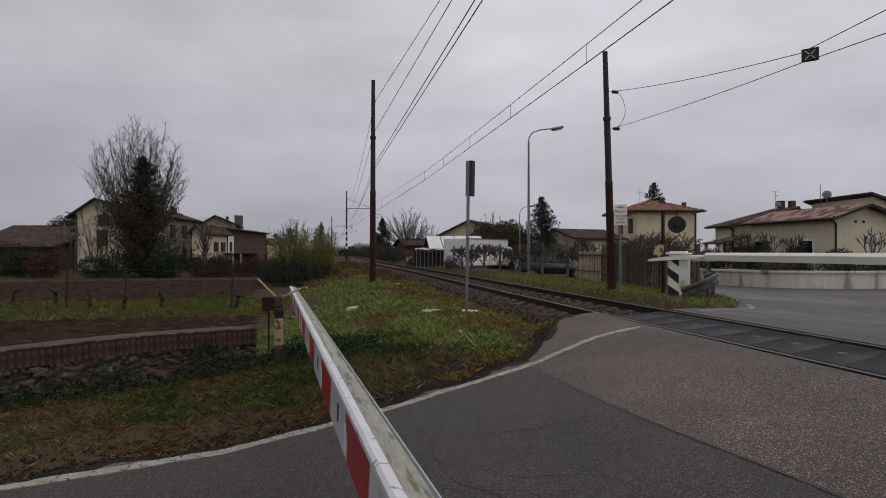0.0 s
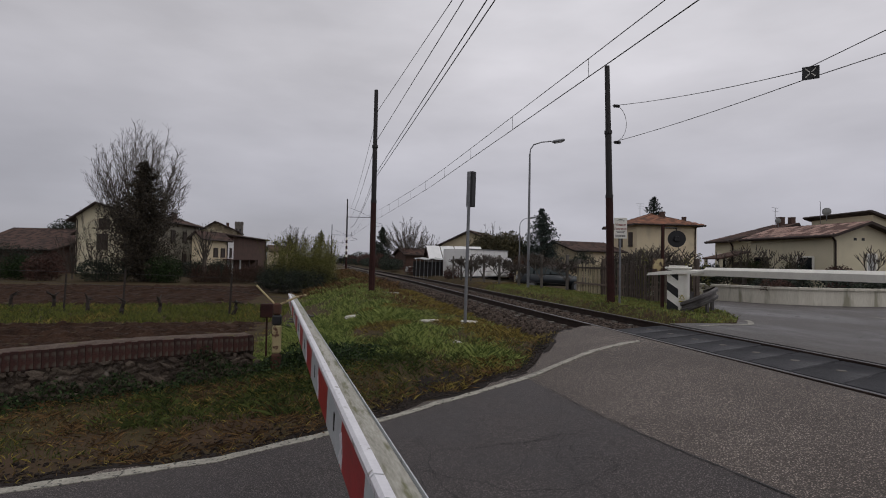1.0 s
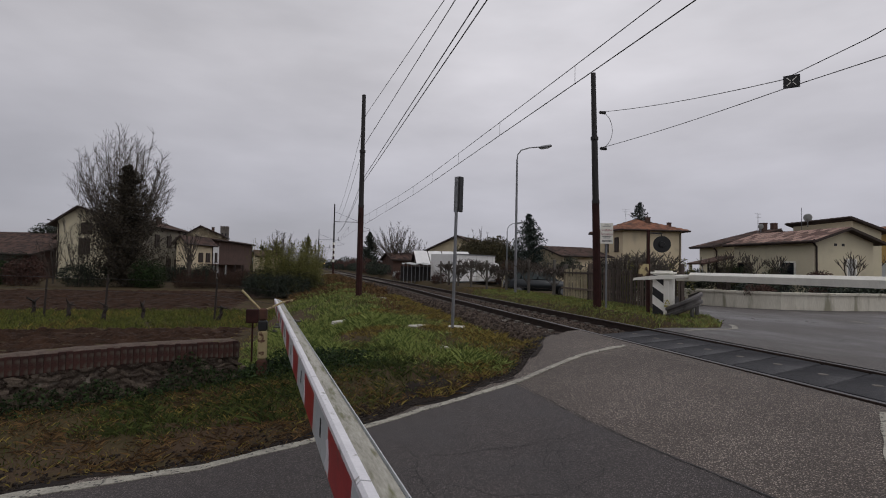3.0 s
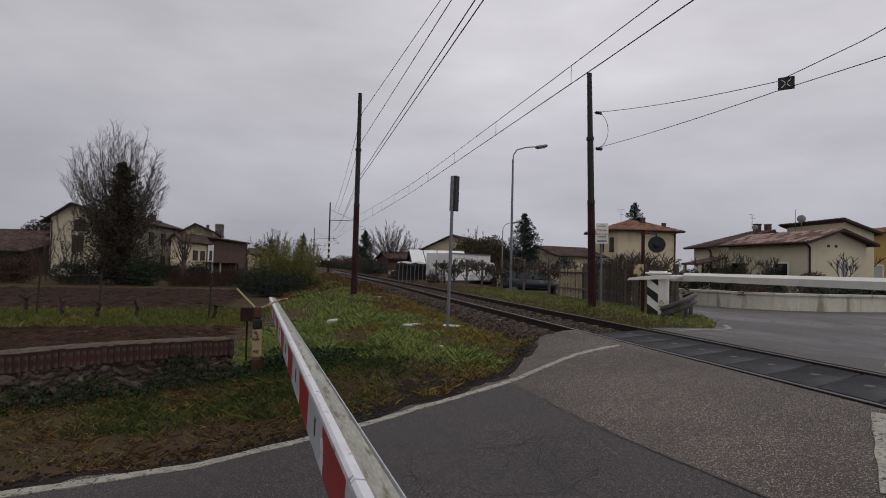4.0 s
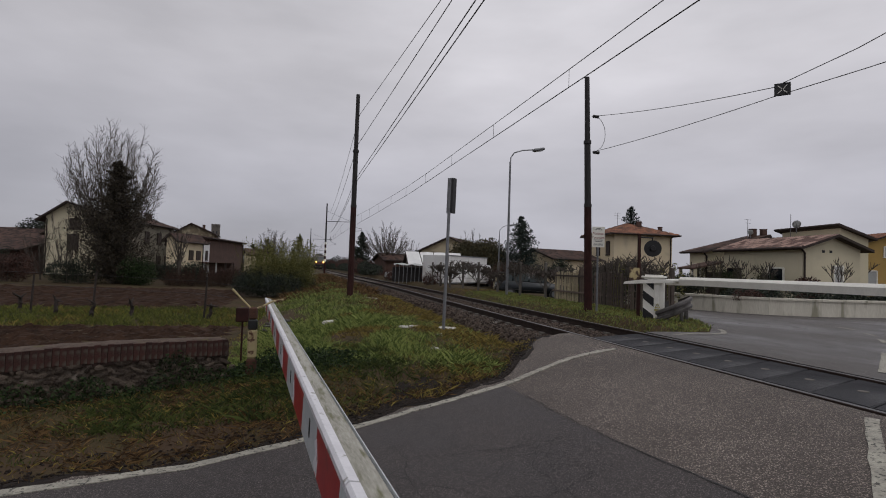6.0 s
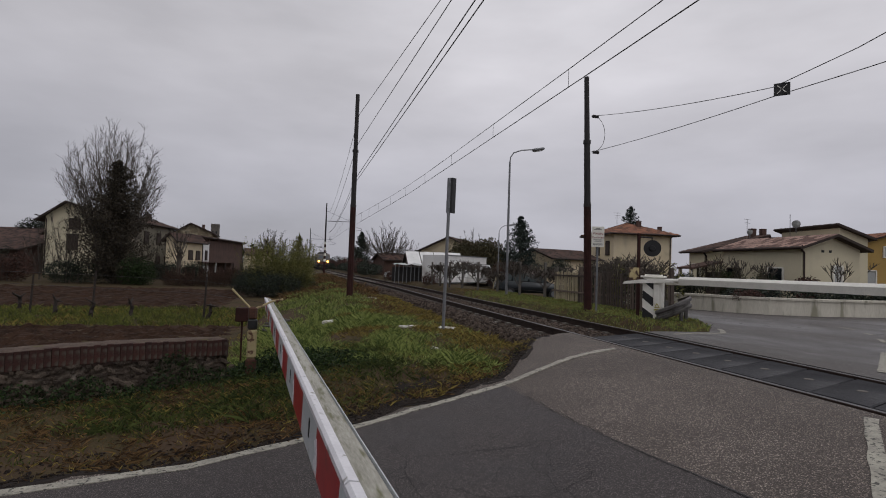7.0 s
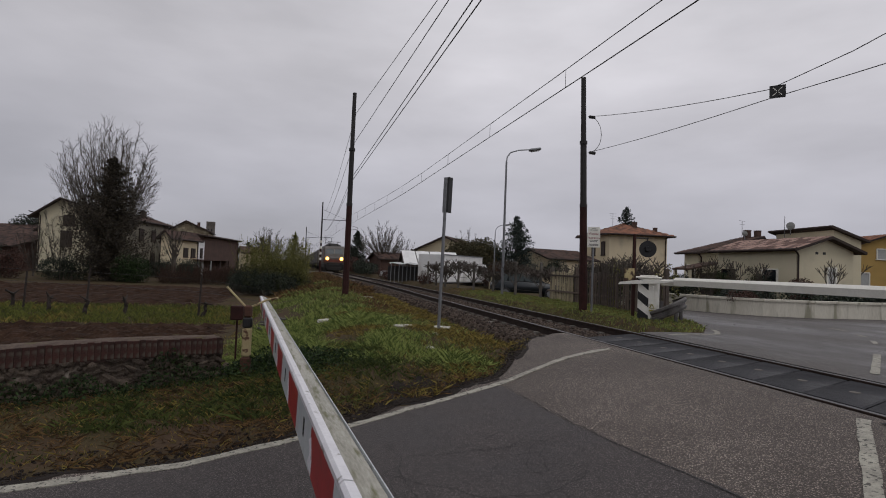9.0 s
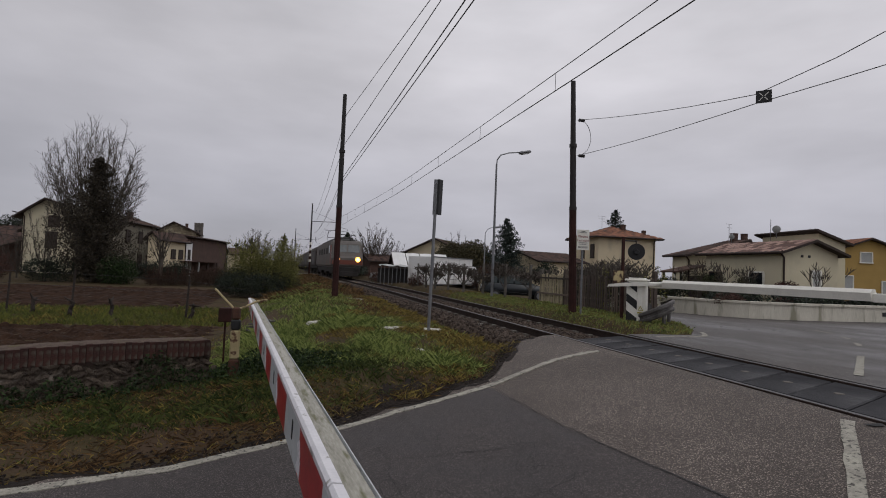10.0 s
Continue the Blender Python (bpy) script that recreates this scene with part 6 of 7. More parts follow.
# dead reeds along the field's far edge
REED = mat("dead_reed", (0.085, 0.052, 0.036), (0.036, 0.023, 0.018), rough=0.85, scale=2, fine=12, bump=0, island=0.9, spec=0.2)
for i, (x, w, h) in enumerate(((-9.1, 2.6, 1.15), (-6.9, 2.6, 1.3), (-5.0, 2.0, 1.2))):
    shrub(x, 42 + 0.3 * i, -0.85, w, 1.2, h, 350 + i, REED, "brown dead reeds at the far edge of the field", 1200, 0.05, lumps=5, spikes=60, name="reed_clump", group="reed clumps")
# thicket beside the track
shrub(-2.0, 30.9, -0.75, 3.7, 2.2, 1.75, 360, LEAFDARK, "dense dark evergreen thicket base", 9000, 0.06, lumps=7, name="thicket")
shrub(-1.75, 32.0, -0.7, 3.9, 2.6, 2.5, 361, LEAFBRUSH, "yellow-green bamboo-like shrub with spiky tips", 7000, 0.042, lumps=12, spikes=420, name="bamboo_thicket")
conifer(-0.9, 36, -0.7, 3.7, 0.95, 362, LEAFBRUSH, "slim pale green young conifer", 0.2, 9000, leaf=0.04)
# distant wood line
for i in range(30):
    a = -95 + i * 7.5
    shrub(a, 190 + 25 * math.sin(i * 1.7), -0.8, 9, 5, 4.5 + 2.0 * math.sin(i * 2.9), 400 + i, LEAFDARK if i % 3 else LEAFRED, "distant dark tree line", 1700, 0.26, lumps=5, name="far_tree_clump", category="trees", group="distant trees")


def fields():
    for nm, x0, x1, y0, y1, lab, seed in (("ploughed_field", -26, -1.75, 7.9, 16.8, "dark brown ploughed soil behind the wall", 0), ("ploughed_field", -34, -3.4, 22.2, 38.0, "dark brown ploughed strip beyond the vines", 9)):
        xs = np.arange(x0, x1, 0.075 if seed == 0 else 0.22)
        ys = np.arange(y0, y1, 0.075 if seed == 0 else 0.2)
        v = []
        for y in ys:
            for x in xs:
                e = min(1, (x1 - x) / 0.6, (y - y0) / 0.5, (y1 - y) / 0.5 + 0.0)
                yy = y - 0.25 * (x + 2) * (0.25 if seed == 0 else 0.1)
                z = ground_z(x, y) - 0.03 + max(0, e) * (0.05 + 0.05 * math.sin(yy * 9) + 0.08 * noise.noise((x * 2.2, y * 2.2, seed)) + 0.08 * noise.noise((x * 5, y * 5, seed)) + 0.06 * noise.noise((x * 11, y * 11, seed)))
                v.append((x + 0.04 * noise.noise((x * 5, y * 5, 7)), y, z))
        n = len(xs)
        f = [(j * n + i, j * n + i + 1, (j + 1) * n + i + 1, (j + 1) * n + i) for j in range(len(ys) - 1) for i in range(n - 1)]
        tagged(raw(nm, v, f, FIELD), lab, "field", kind="structure")


fields()


def vines():
    VINE = mat("dark_vine_bark", (0.045, 0.034, 0.028), (0.02, 0.016, 0.014), rough=0.95, scale=10, bump=0.5)
    row = [(-11.3, 21.6), (-9.6, 21.0), (-8.04, 19.8), (-6.75, 18.9), (-5.7, 19.4), (-3.3, 18.6), (-13.5, 22.4), (-16, 23)]
    for i, (x, y) in enumerate(row):
        rng = random.Random(i)
        th = thing("vine_stump", "gnarled dark vine stump in the grass", "vine", pose(x, y, ground_z(x, y) - 0.03, 0, 0, 60 * i), "vine row")
        st = Sticks(6)
        p, r = Vector((0, 0, -0.05)), 0.075
        for k in range(5):
            q = p + Vector((rng.uniform(-0.06, 0.06), rng.uniform(-0.06, 0.06), 0.11))
            st.add(p, q, r, r * 0.92)
            p, r = q, r * 0.92
        for k in range(4):
            st.add(p, p + Vector((rng.uniform(-0.28, 0.28), rng.uniform(-0.2, 0.2), rng.uniform(-0.05, 0.2))), 0.04, 0.012)
        raw("trunk", st.v, st.f, VINE, th)
    for x, y, h in ((-11.9, 21.9, 1.4), (-6.7, 18.95, 1.5), (-3.35, 18.55, 1.42), (-9.0, 20.3, 1.3), (-15, 22.8, 1.4)):
        th = thing("vine_stake", "thin dark stake carrying the vine wires", "stake", pose(x, y, ground_z(x, y), 0, 2, 0), "vine stakes")
        bm = B()
        tube(bm, (0, 0, -0.1), (0, 0, h), 0.035, 0.03, 6)
        part("stake", bm, VINE, th)
    for z in (0.15, 0.55):
        wire("vine_wire", [(-22, 25, z - 0.2), (-11.9, 21.9, z), (-6.7, 18.95, z), (-3.35, 18.55, z - 0.1), (-1.4, 17.5, z - 0.3)], 0.006, "thin wire strung along the vine row")


vines()


# ---- old wall by the verge ----
WA, WB = Vector((-3.43, 6.35, 0)), Vector((-1.05, 7.64, 0))
WD = (WB - WA).normalized()
WN = Vector((WD.y, -WD.x, 0))
WL0, WL1 = -5.0, 2.71


def old_wall():
    th = thing("field_wall", "old rubble wall with dark brick coping, mossy and crumbling", "wall", kind="structure")
    bm = B()
    box(bm, WL1 - WL0, 0.26, 0.6, (WL0 + WL1) / 2, 0.19, -0.72)
    bmesh.ops.transform(bm, matrix=Matrix.Translation(WA) @ Matrix.Rotation(math.atan2(WD.y, WD.x), 4, "Z"), verts=bm.verts)
    part("core", bm, MORTAR, th)
    v, nq, nr = [], 300, 40
    for i in range(nq + 1):
        q = -1.9 + (WL1 + 1.9) * i / nq
        for k in range(nr + 1):
            z = -0.70 + 0.585 * k / nr
            d = 0.025 * noise.noise((q * 7, z * 9, 0)) + 0.03 * noise.noise((q * 2.2, z * 3, 4)) + 0.022 * noise.noise((q * 17, z * 20, 2))
            p = WA + WD * q - WN * (0.028 - 1.5 * d)
            v.append((p.x, p.y, z))
    raw("rubble_face", v, [(i * (nr + 1) + k, (i + 1) * (nr + 1) + k, (i + 1) * (nr + 1) + k + 1, i * (nr + 1) + k + 1) for i in range(nq) for k in range(nr)], MORTAR, th)
    rng = random.Random(3)
    kinds = []
    for k in range(6):
        bm = B()
        bmesh.ops.create_icosphere(bm, subdivisions=1, radius=1)
        for v in bm.verts:
            v.co *= 1 + rng.uniform(-0.42, 0.32)
            v.co.y = max(-0.75, min(0.75, v.co.y))
        me = bpy.data.meshes.new("stone")
        bm.to_mesh(me)
        bm.free()
        me.materials.append(STONE)
        kinds.append(me)
    turn = Matrix.Rotation(math.atan2(WD.y, WD.x), 4, "Z")
    z = -0.60
    row = 0
    while z < -0.16:
        hh = rng.uniform(0.045, 0.075)
        s = -1.6 + rng.uniform(0, 0.15)
        while s < WL1:
            w = rng.choice((0.05, 0.07, 0.09, 0.12, 0.19)) * rng.uniform(0.8, 1.2)
            if rng.random() < 0.12:
                s += w
                continue
            o = new("stone", rng.choice(kinds))
            o.parent = th
            p = WA + WD * (s + w / 2) + Vector((0, 0, z + hh / 2 + rng.uniform(-0.035, 0.035)))
            o.matrix_local = Matrix.Translation(p) @ turn @ Matrix.Rotation(rng.uniform(-0.6, 0.6), 4, "Y") @ Matrix.Diagonal((w * 0.5, rng.uniform(0.012, 0.026), hh * rng.uniform(0.35, 0.7), 1))
            s += w
        z += hh
    # coping of bricks on edge
    bm = B()
    box(bm, 0.0654, 0.35, 0.205, 0, 0, 0, bevel=0.0035)
    b0 = bpy.data.meshes.new("brick")
    bm.to_mesh(b0)
    bm.free()
    b0.materials.append(BRICK)
    s = WL0
    while s < WL1 - 0.05:
        o = new("brick", b0)
        o.parent = th
        t = (s - WL0) / (WL1 - WL0)
        p = WA + WD * s - WN * (0.16 + rng.uniform(-0.004, 0.004))
        o.matrix_local = Matrix.Translation(p + Vector((0, 0, -0.13 + 0.025 * math.sin(s * 1.3) + rng.uniform(-0.007, 0.007)))) @ turn @ Matrix.Rotation(rng.uniform(-0.012, 0.012), 4, "Y") @ Matrix.Rotation(rng.uniform(-0.01, 0.01), 4, "Z")
        s += 0.066
    bm = B()
    box(bm, WL1 - WL0, 0.315, 0.19, (WL0 + WL1) / 2, 0.16, -0.135)
    bmesh.ops.transform(bm, matrix=Matrix.Translation(WA) @ turn, verts=bm.verts)
    part("mortar_bed", bm, MORTARD, th)
    n = 90
    v, f = [], []
    for i in range(n + 1):
        q = WL0 + (WL1 - 0.03 - WL0) * i / n
        for w in (-0.006, 0.05, 0.17, 0.29, 0.336):
            p = WA + WD * q - WN * (w + 0.012 * noise.noise((q * 5, w * 9, 0)))
            edge = 0.0 if 0 < w < 0.33 else -0.012
            v.append((p.x, p.y, 0.084 + 0.025 * math.sin(q * 1.3) + edge + 0.012 * noise.noise((q * 6, w * 14, 3))))
    f = [(5 * i + k, 5 * i + k + 1, 5 * i + k + 6, 5 * i + k + 5) for i in range(n) for k in range(4)]
    raw("coping_crust", v, f, mat("grey_pink_crust", (0.135, 0.103, 0.083), (0.062, 0.045, 0.037), rough=0.95, scale=9, fine=40, bump=0.6, spec=0.15, third=(0.10, 0.085, 0.04), third_scale=0.6), th, smooth=True)


old_wall()


def creeper_on_wall():
    rng = np.random.default_rng(8)
    n = 16000
    s = rng.uniform(WL0, WL1 + 1.6, n)
    lump = np.array([0.2 + 0.55 * max(0, noise.noise((q * 1.7, 0, 2)) + 0.25) for q in s])
    z = rng.uniform(0, 1, n) ** 1.6 * lump
    out = rng.uniform(0, 1, n) * np.maximum(0.03, 0.55 - 1.1 * z)
    pts = np.stack([WA.x + WD.x * s + WN.x * (0.04 + out), WA.y + WD.y * s + WN.y * (0.04 + out), -0.58 + z], 1)
    th = thing("ivy", "dark green ivy and weeds along the wall foot", "ivy")
    leaf_cloud("leaves", pts, LEAFIVY, th, 0.021, 8)["kind"] = "stuff"
    n = 5200
    a = rng.normal(size=(n, 2)) * (0.5, 0.42) + (-0.15, 7.75)
    pts = np.stack([a[:, 0], a[:, 1], [ground_z(x, y) + 0.02 for x, y in a] + rng.uniform(0, 1, n) ** 1.5 * 0.30 * np.exp(-((a[:, 0] + 0.20) ** 2 + (a[:, 1] - 7.6) ** 2) * 1.2)], 1)
    th = thing("ivy", "dark ivy clump round the post foot", "ivy")
    leaf_cloud("leaves", pts, LEAFIVY, th, 0.023, 9)["kind"] = "stuff"


creeper_on_wall()


# ---- grass ----
def blades(name, label, test, x0, x1, y0, y1, count, h, material, seed, wide=0.006, lean=0.5):
    rng = np.random.default_rng(seed)
    v, f = [], []
    for _ in range(count):
        x, y = rng.uniform(x0, x1), rng.uniform(y0, y1)
        k = test(x, y)
        if k <= 0 or rng.random() > k:
            continue
        z = ground_z(x, y)
        tuft = 0.5 + noise.noise((x * 3.2, y * 3.2, seed)) + 0.5 * noise.noise((x * 9, y * 9, seed + 3))
        if tuft < 0.5 and rng.random() > 0.35 + tuft:
            continue
        hh = h * rng.uniform(0.4, 1.2) * (0.5 + 0.5 * k) * (0.55 + 0.9 * min(1.3, max(0.0, tuft)))
        a = rng.uniform(0, 6.283)
        w = wide * rng.uniform(0.7, 1.4)
        dx, dy = math.cos(a) * w, math.sin(a) * w
        lx, ly = rng.normal(0, lean, 2) * hh
        i = len(v)
        v += [(x - dx, y - dy, z - 0.01), (x + dx, y + dy, z - 0.01), (x + lx * 0.4 + dx * 0.7, y + ly * 0.4 + dy * 0.7, z + hh * 0.6), (x + lx, y + ly, z + hh)]
        f.append((i, i + 1, i + 2))
        f.append((i, i + 2, i + 3))
    ob = raw(name, v, f, material)
    return tagged(ob, label, "grass", kind="stuff")


def patch(x, y, s, seed):
    return noise.noise((x * s, y * s, seed))


def on_bank(x, y):
    d = y - road_top(x)
    if d < 0.02 + 0.42 * smooth(-0.6, 0.5, x) * max(0.0, 0.55 + patch(x, y, 1.6, 23)) or x > 3.8:
        return 0
    return 1.0 if x < 2.6 else 0.6


def lush(x, y):
    k = on_bank(x, y)
    left = smooth(2.3, 0.9, x + 0.5 * patch(x, y, 0.8, 14)) + 0.1
    tuft = math.exp(-((x - 2.05) ** 2 + (y - 7.4) ** 2) / 0.22)
    return k * min(1, max(0.0, 0.65 + 1.5 * patch(x, y, 0.7, 4)) * smooth(-1.9, -0.6, x) * smooth(0.7, 2.0, y - road_top(x)) * left + 0.9 * tuft)


def dry(x, y):
    right = 0.55 * smooth(0.9, 2.4, x)
    return on_bank(x, y) * min(1, max(0, 0.3 + right - 1.5 * patch(x, y, 0.7, 4)) * max(0.0, 0.6 + 1.5 * patch(x, y, 1.3, 19)) + 0.75 * smooth(1.6, 0.2, y - road_top(x)) * max(0, 0.6 + patch(x, y, 1.4, 9)))


def verge(x, y):
    """between the road's edge and the old wall"""
    d = y - road_top(x)
    side = (Vector((x, y, 0)) - WA).dot(WN)
    return 1.0 if d > 0.02 and side > 0.0 else 0.0


def crest(x, y):
    return lush(x, y) * smooth(7.6, 9.0, y + 0.5 * x)


def front(x, y):
    return on_bank(x, y) * smooth(10.6, 8.2, y + 0.5 * x) * max(0.0, 0.75 + 1.2 * patch(x, y, 0.9, 11)) * smooth(0.0, 0.7, y - road_top(x))


blades("grass", "low dark green weeds in front of the bank", front, -2.2, 3.4, 5.4, 11, 46000, 0.06, GRASSD, 21, wide=0.005, lean=0.9)
blades("grass", "short bright grass near the ballast", lambda x, y: front(x, y) * smooth(0.8, 1.8, x) * max(0.0, 0.5 + 1.6 * patch(x, y, 0.7, 31)), 0.6, 3.4, 5.6, 11, 30000, 0.06, GRASSB, 31, wide=0.0042, lean=0.8)
blades("grass", "lush green grass on the railway bank", crest, -2.2, 3.4, 6, 13, 170000, 0.13, GRASSB, 1, wide=0.0036, lean=0.6)
blades("grass", "green grass further along the bank", lambda x, y: lush(x, y) if y > 13 else 0, -3.5, 3.3, 13, 34, 60000, 0.14, GRASSB, 2, wide=0.0085)
blades("dry_grass", "yellowed flattened grass on the bank", dry, -2.2, 3.6, 5.5, 16, 64000, 0.06, GRASSY, 3, lean=1.0, wide=0.0036)
blades("dry_grass", "dead straw beside the asphalt", lambda x, y: dry(x, y) * smooth(2.2, 0.2, y - road_top(x)), -1.5, 3.4, 5.2, 9, 20000, 0.05, STRAW, 4, lean=1.6, wide=0.0032)
blades("grass", "short green grass on the verge under the wall", lambda x, y: verge(x, y) * min(1, max(0, 0.5 + 1.4 * patch(x, y, 1.1, 2)) * smooth(0.15, 1.2, y - road_top(x))), -8, 0.3, 1.2, 7.6, 60000, 0.045, GRASSD, 5, wide=0.0035)
blades("dry_grass", "flattened straw on the verge", lambda x, y: verge(x, y) * min(1, max(0, 0.75 - 1.2 * patch(x, y, 1.1, 2))), -8, 0.6, 1.2, 7.4, 48000, 0.035, STRAW, 6, lean=1.9, wide=0.0028)
blades("dry_grass", "yellowed grass on the verge", lambda x, y: verge(x, y) * 0.7, -8, 0.6, 1.2, 7.4, 16000, 0.04, GRASSY, 7, lean=1.2, wide=0.0028)
blades("grass", "green grass strip under the vines", lambda x, y: 1 if y > 16.6 else 0, -26, -1.6, 16.4, 22.6, 60000, 0.11, GRASSV, 8, wide=0.0085)
blades("dry_grass", "yellow-flowered grass strip under the vines", lambda x, y: max(0, 0.4 + 1.5 * patch(x, y, 0.5, 6)), -24, -1.6, 16.4, 22.6, 20000, 0.12, GRASSY, 9, wide=0.008)
blades("grass", "green verge on the far side of the rails", lambda x, y: 1 if x > 7.6 and y > interp(x, FAR_EDGE) + 0.02 and x < 10.4 else 0, 7.5, 10.6, 9.4, 27, 30000, 0.055, GRASSB, 10, wide=0.006)
blades("dry_grass", "yellowed verge on the far side of the rails", lambda x, y: 0.6 if x > 7.4 and y > interp(x, FAR_EDGE) + 0.02 else 0, 7.4, 10.6, 9.4, 30, 30000, 0.055, GRASSY, 11, wide=0.006)


blades("dry_grass", "orange-brown dry grass along the ballast edge", lambda x, y: max(0.0, 0.65 + patch(x, y, 0.8, 15)) * smooth(2.1, 2.9, x) * (1 if y > road_top(x) + 0.05 else 0), 2.0, 3.75, 7.5, 24, 26000, 0.075, GRASSY, 22, wide=0.005, lean=1.0)
blades("dry_grass", "brown dry grass round the mast foot", lambda x, y: max(0.0, 0.5 + patch(x, y, 0.6, 17)), 0.2, 3.0, 15, 30, 16000, 0.09, STRAW, 23, wide=0.009, lean=1.0)


blades("dry_grass", "orange-brown tussock grass along the line", lambda x, y: max(0.0, 0.6 + patch(x, y, 0.35, 27)) * (1 if x < track_x(y) - 1.9 else 0), -1.5, 3.2, 25, 66, 30000, 0.22, STRAW, 24, wide=0.02, lean=0.8)
blades("grass", "dull green tussocks along the line", lambda x, y: max(0.0, 0.3 + patch(x, y, 0.3, 29)) * (1 if x < track_x(y) - 1.9 else 0), -1.5, 3.0, 25, 60, 14000, 0.2, GRASSD, 25, wide=0.02, lean=0.7)


# ---- ballast stones, rubble and slabs ----
def ballast():
    rng = np.random.default_rng(12)
    v, f = [], []
    base = [(-1, -0.8, -0.6), (1, -0.7, -0.6), (0.8, 1, -0.6), (-0.9, 0.8, -0.6), (-0.5, -0.5, 0.7), (0.6, -0.4, 0.6), (0.4, 0.6, 0.8), (-0.6, 0.5, 0.5)]
    quads = [(0, 1, 5, 4), (1, 2, 6, 5), (2, 3, 7, 6), (3, 0, 4, 7), (4, 5, 6, 7)]
    for _ in range(26000):
        y = 8.7 + 34 * rng.uniform(0, 1) ** 1.7
        e = rng.uniform(-1.85, 1.9)
        x = track_x(y) + e
        if y < 9 and abs(e) < 0.8:
            continue
        e = abs(e)
        z = interp(e, [(1.35, -0.19), (1.5, -0.25), (1.85, -0.58)])
        s = rng.uniform(0.018, 0.052)
        a = rng.uniform(0, 6.28)
        c, sn = math.cos(a), math.sin(a)
        i = len(v)
        for p in base:
            q = [w * s * rng.uniform(0.75, 1.25) for w in p]
            v.append((x + q[0] * c - q[1] * sn, y + q[0] * sn + q[1] * c, z + q[2] + 0.012))
        f += [tuple(i + k for k in q) for q in quads]
    ob = raw("ballast_stones", v, f, BALLAST)
    tagged(ob, "dark rust-stained ballast stones between the sleepers", "ballast", kind="stuff")
    for x, y, sx, sy, rz in ((2.15, 11.5, 0.5, 0.22, 8), (2.95, 11.35, 0.4, 0.25, -12), (2.02, 8.55, 0.12, 0.1, 30), (0.6, 12.7, 0.6, 0.3, 40), (2.2, 20.9, 0.7, 0.25, 5), (1.3, 9.4, 0.1, 0.08, 0), (2.5, 10.2, 0.12, 0.09, 15)):
        bm = B()
        box(bm, sx, sy, 0.12, 0, 0, 0, bevel=0.02)
        for w in bm.verts:
            w.co += Vector([noise.noise(w.co * 5 + Vector((x, y, k))) * 0.05 for k in range(3)])
        o = part("concrete_fragment", bm, LWALL)
        o.matrix_world = pose(x, y, ground_z(x, y) - 0.082, 4, 3, rz)
        tagged(o, "broken pale concrete fragment in the grass", "rubble", "concrete fragments")


ballast()


def crumbs():
    """Dark crumbled asphalt and clods along the road's edge."""
    rng = np.random.default_rng(31)
    v, f = [], []
    base = [(-1, -0.8, -0.5), (1, -0.7, -0.5), (0.8, 1, -0.5), (-0.9, 0.8, -0.5), (-0.4, -0.5, 0.6), (0.6, -0.3, 0.5), (0.3, 0.6, 0.7), (-0.6, 0.4, 0.4)]
    quads = [(0, 1, 5, 4), (1, 2, 6, 5), (2, 3, 7, 6), (3, 0, 4, 7), (4, 5, 6, 7)]
    for _ in range(7000):
        x = rng.uniform(-4.5, 4.2) if rng.random() < 0.5 else rng.uniform(0.2, 4.0)
        off = max(0.0, rng.normal(0.08, 0.08)) if rng.random() < 0.7 else rng.uniform(0, 0.55)
        y = road_top(x) + off
        s = rng.uniform(0.006, 0.022) * (1.5 if 2.2 < x < 3.2 else 1.0)
        z = max(ground_z(x, y), road_z(x) if off < 0 else -9)
        i = len(v)
        for p in base:
            v.append((x + p[0] * s * rng.uniform(0.7, 1.3), y + p[1] * s * rng.uniform(0.7, 1.3), z + p[2] * s + 0.003))
        f += [tuple(i + k for k in q) for q in quads]
    tagged(raw("dirt_crumbs", v, f, mat("wet_dark_dirt", (0.034, 0.026, 0.021), (0.014, 0.011, 0.010), rough=0.9, scale=5, bump=0.3, island=0.8, spec=0.15)), "dark crumbled asphalt and wet dirt at the road edge", "dirt", kind="stuff")


crumbs()


def dirt_edge():
    """A ragged sheet of wet dirt washed over the road's edge."""
    v, xs = [], np.arange(-5.0, 4.2, 0.05)
    for x in xs:
        lo = -0.02 - 0.16 * max(0.0, 0.35 + noise.noise((x * 1.7, 3, 1)) + 0.5 * noise.noise((x * 6, 3, 1)))
        hi = 0.12 + 0.60 * max(0.0, 0.45 + noise.noise((x * 1.1, 8, 2)) + 0.45 * noise.noise((x * 5, 8, 2))) * smooth(-1.0, 0.6, x)
        for k in range(7):
            y = road_top(x) + lo + (hi - lo) * k / 6
            z = max(road_z(x), ground_z(x, y)) if y < road_top(x) else ground_z(x, y)
            v.append((x, y, z + 0.009 + 0.006 * noise.noise((x * 14, y * 14, 0)) * (1 if 0 < k < 6 else 0) - (0.006 if k == 0 else 0.012 if k == 6 else 0)))
    f = [(i * 7 + k, (i + 1) * 7 + k, (i + 1) * 7 + k + 1, i * 7 + k + 1) for i in range(len(xs) - 1) for k in range(6)]
    tagged(raw("wet_dirt", v, f, MATS["wet_dark_dirt"], smooth=True), "dark wet dirt washed over the asphalt edge", "dirt", kind="stuff")


dirt_edge()


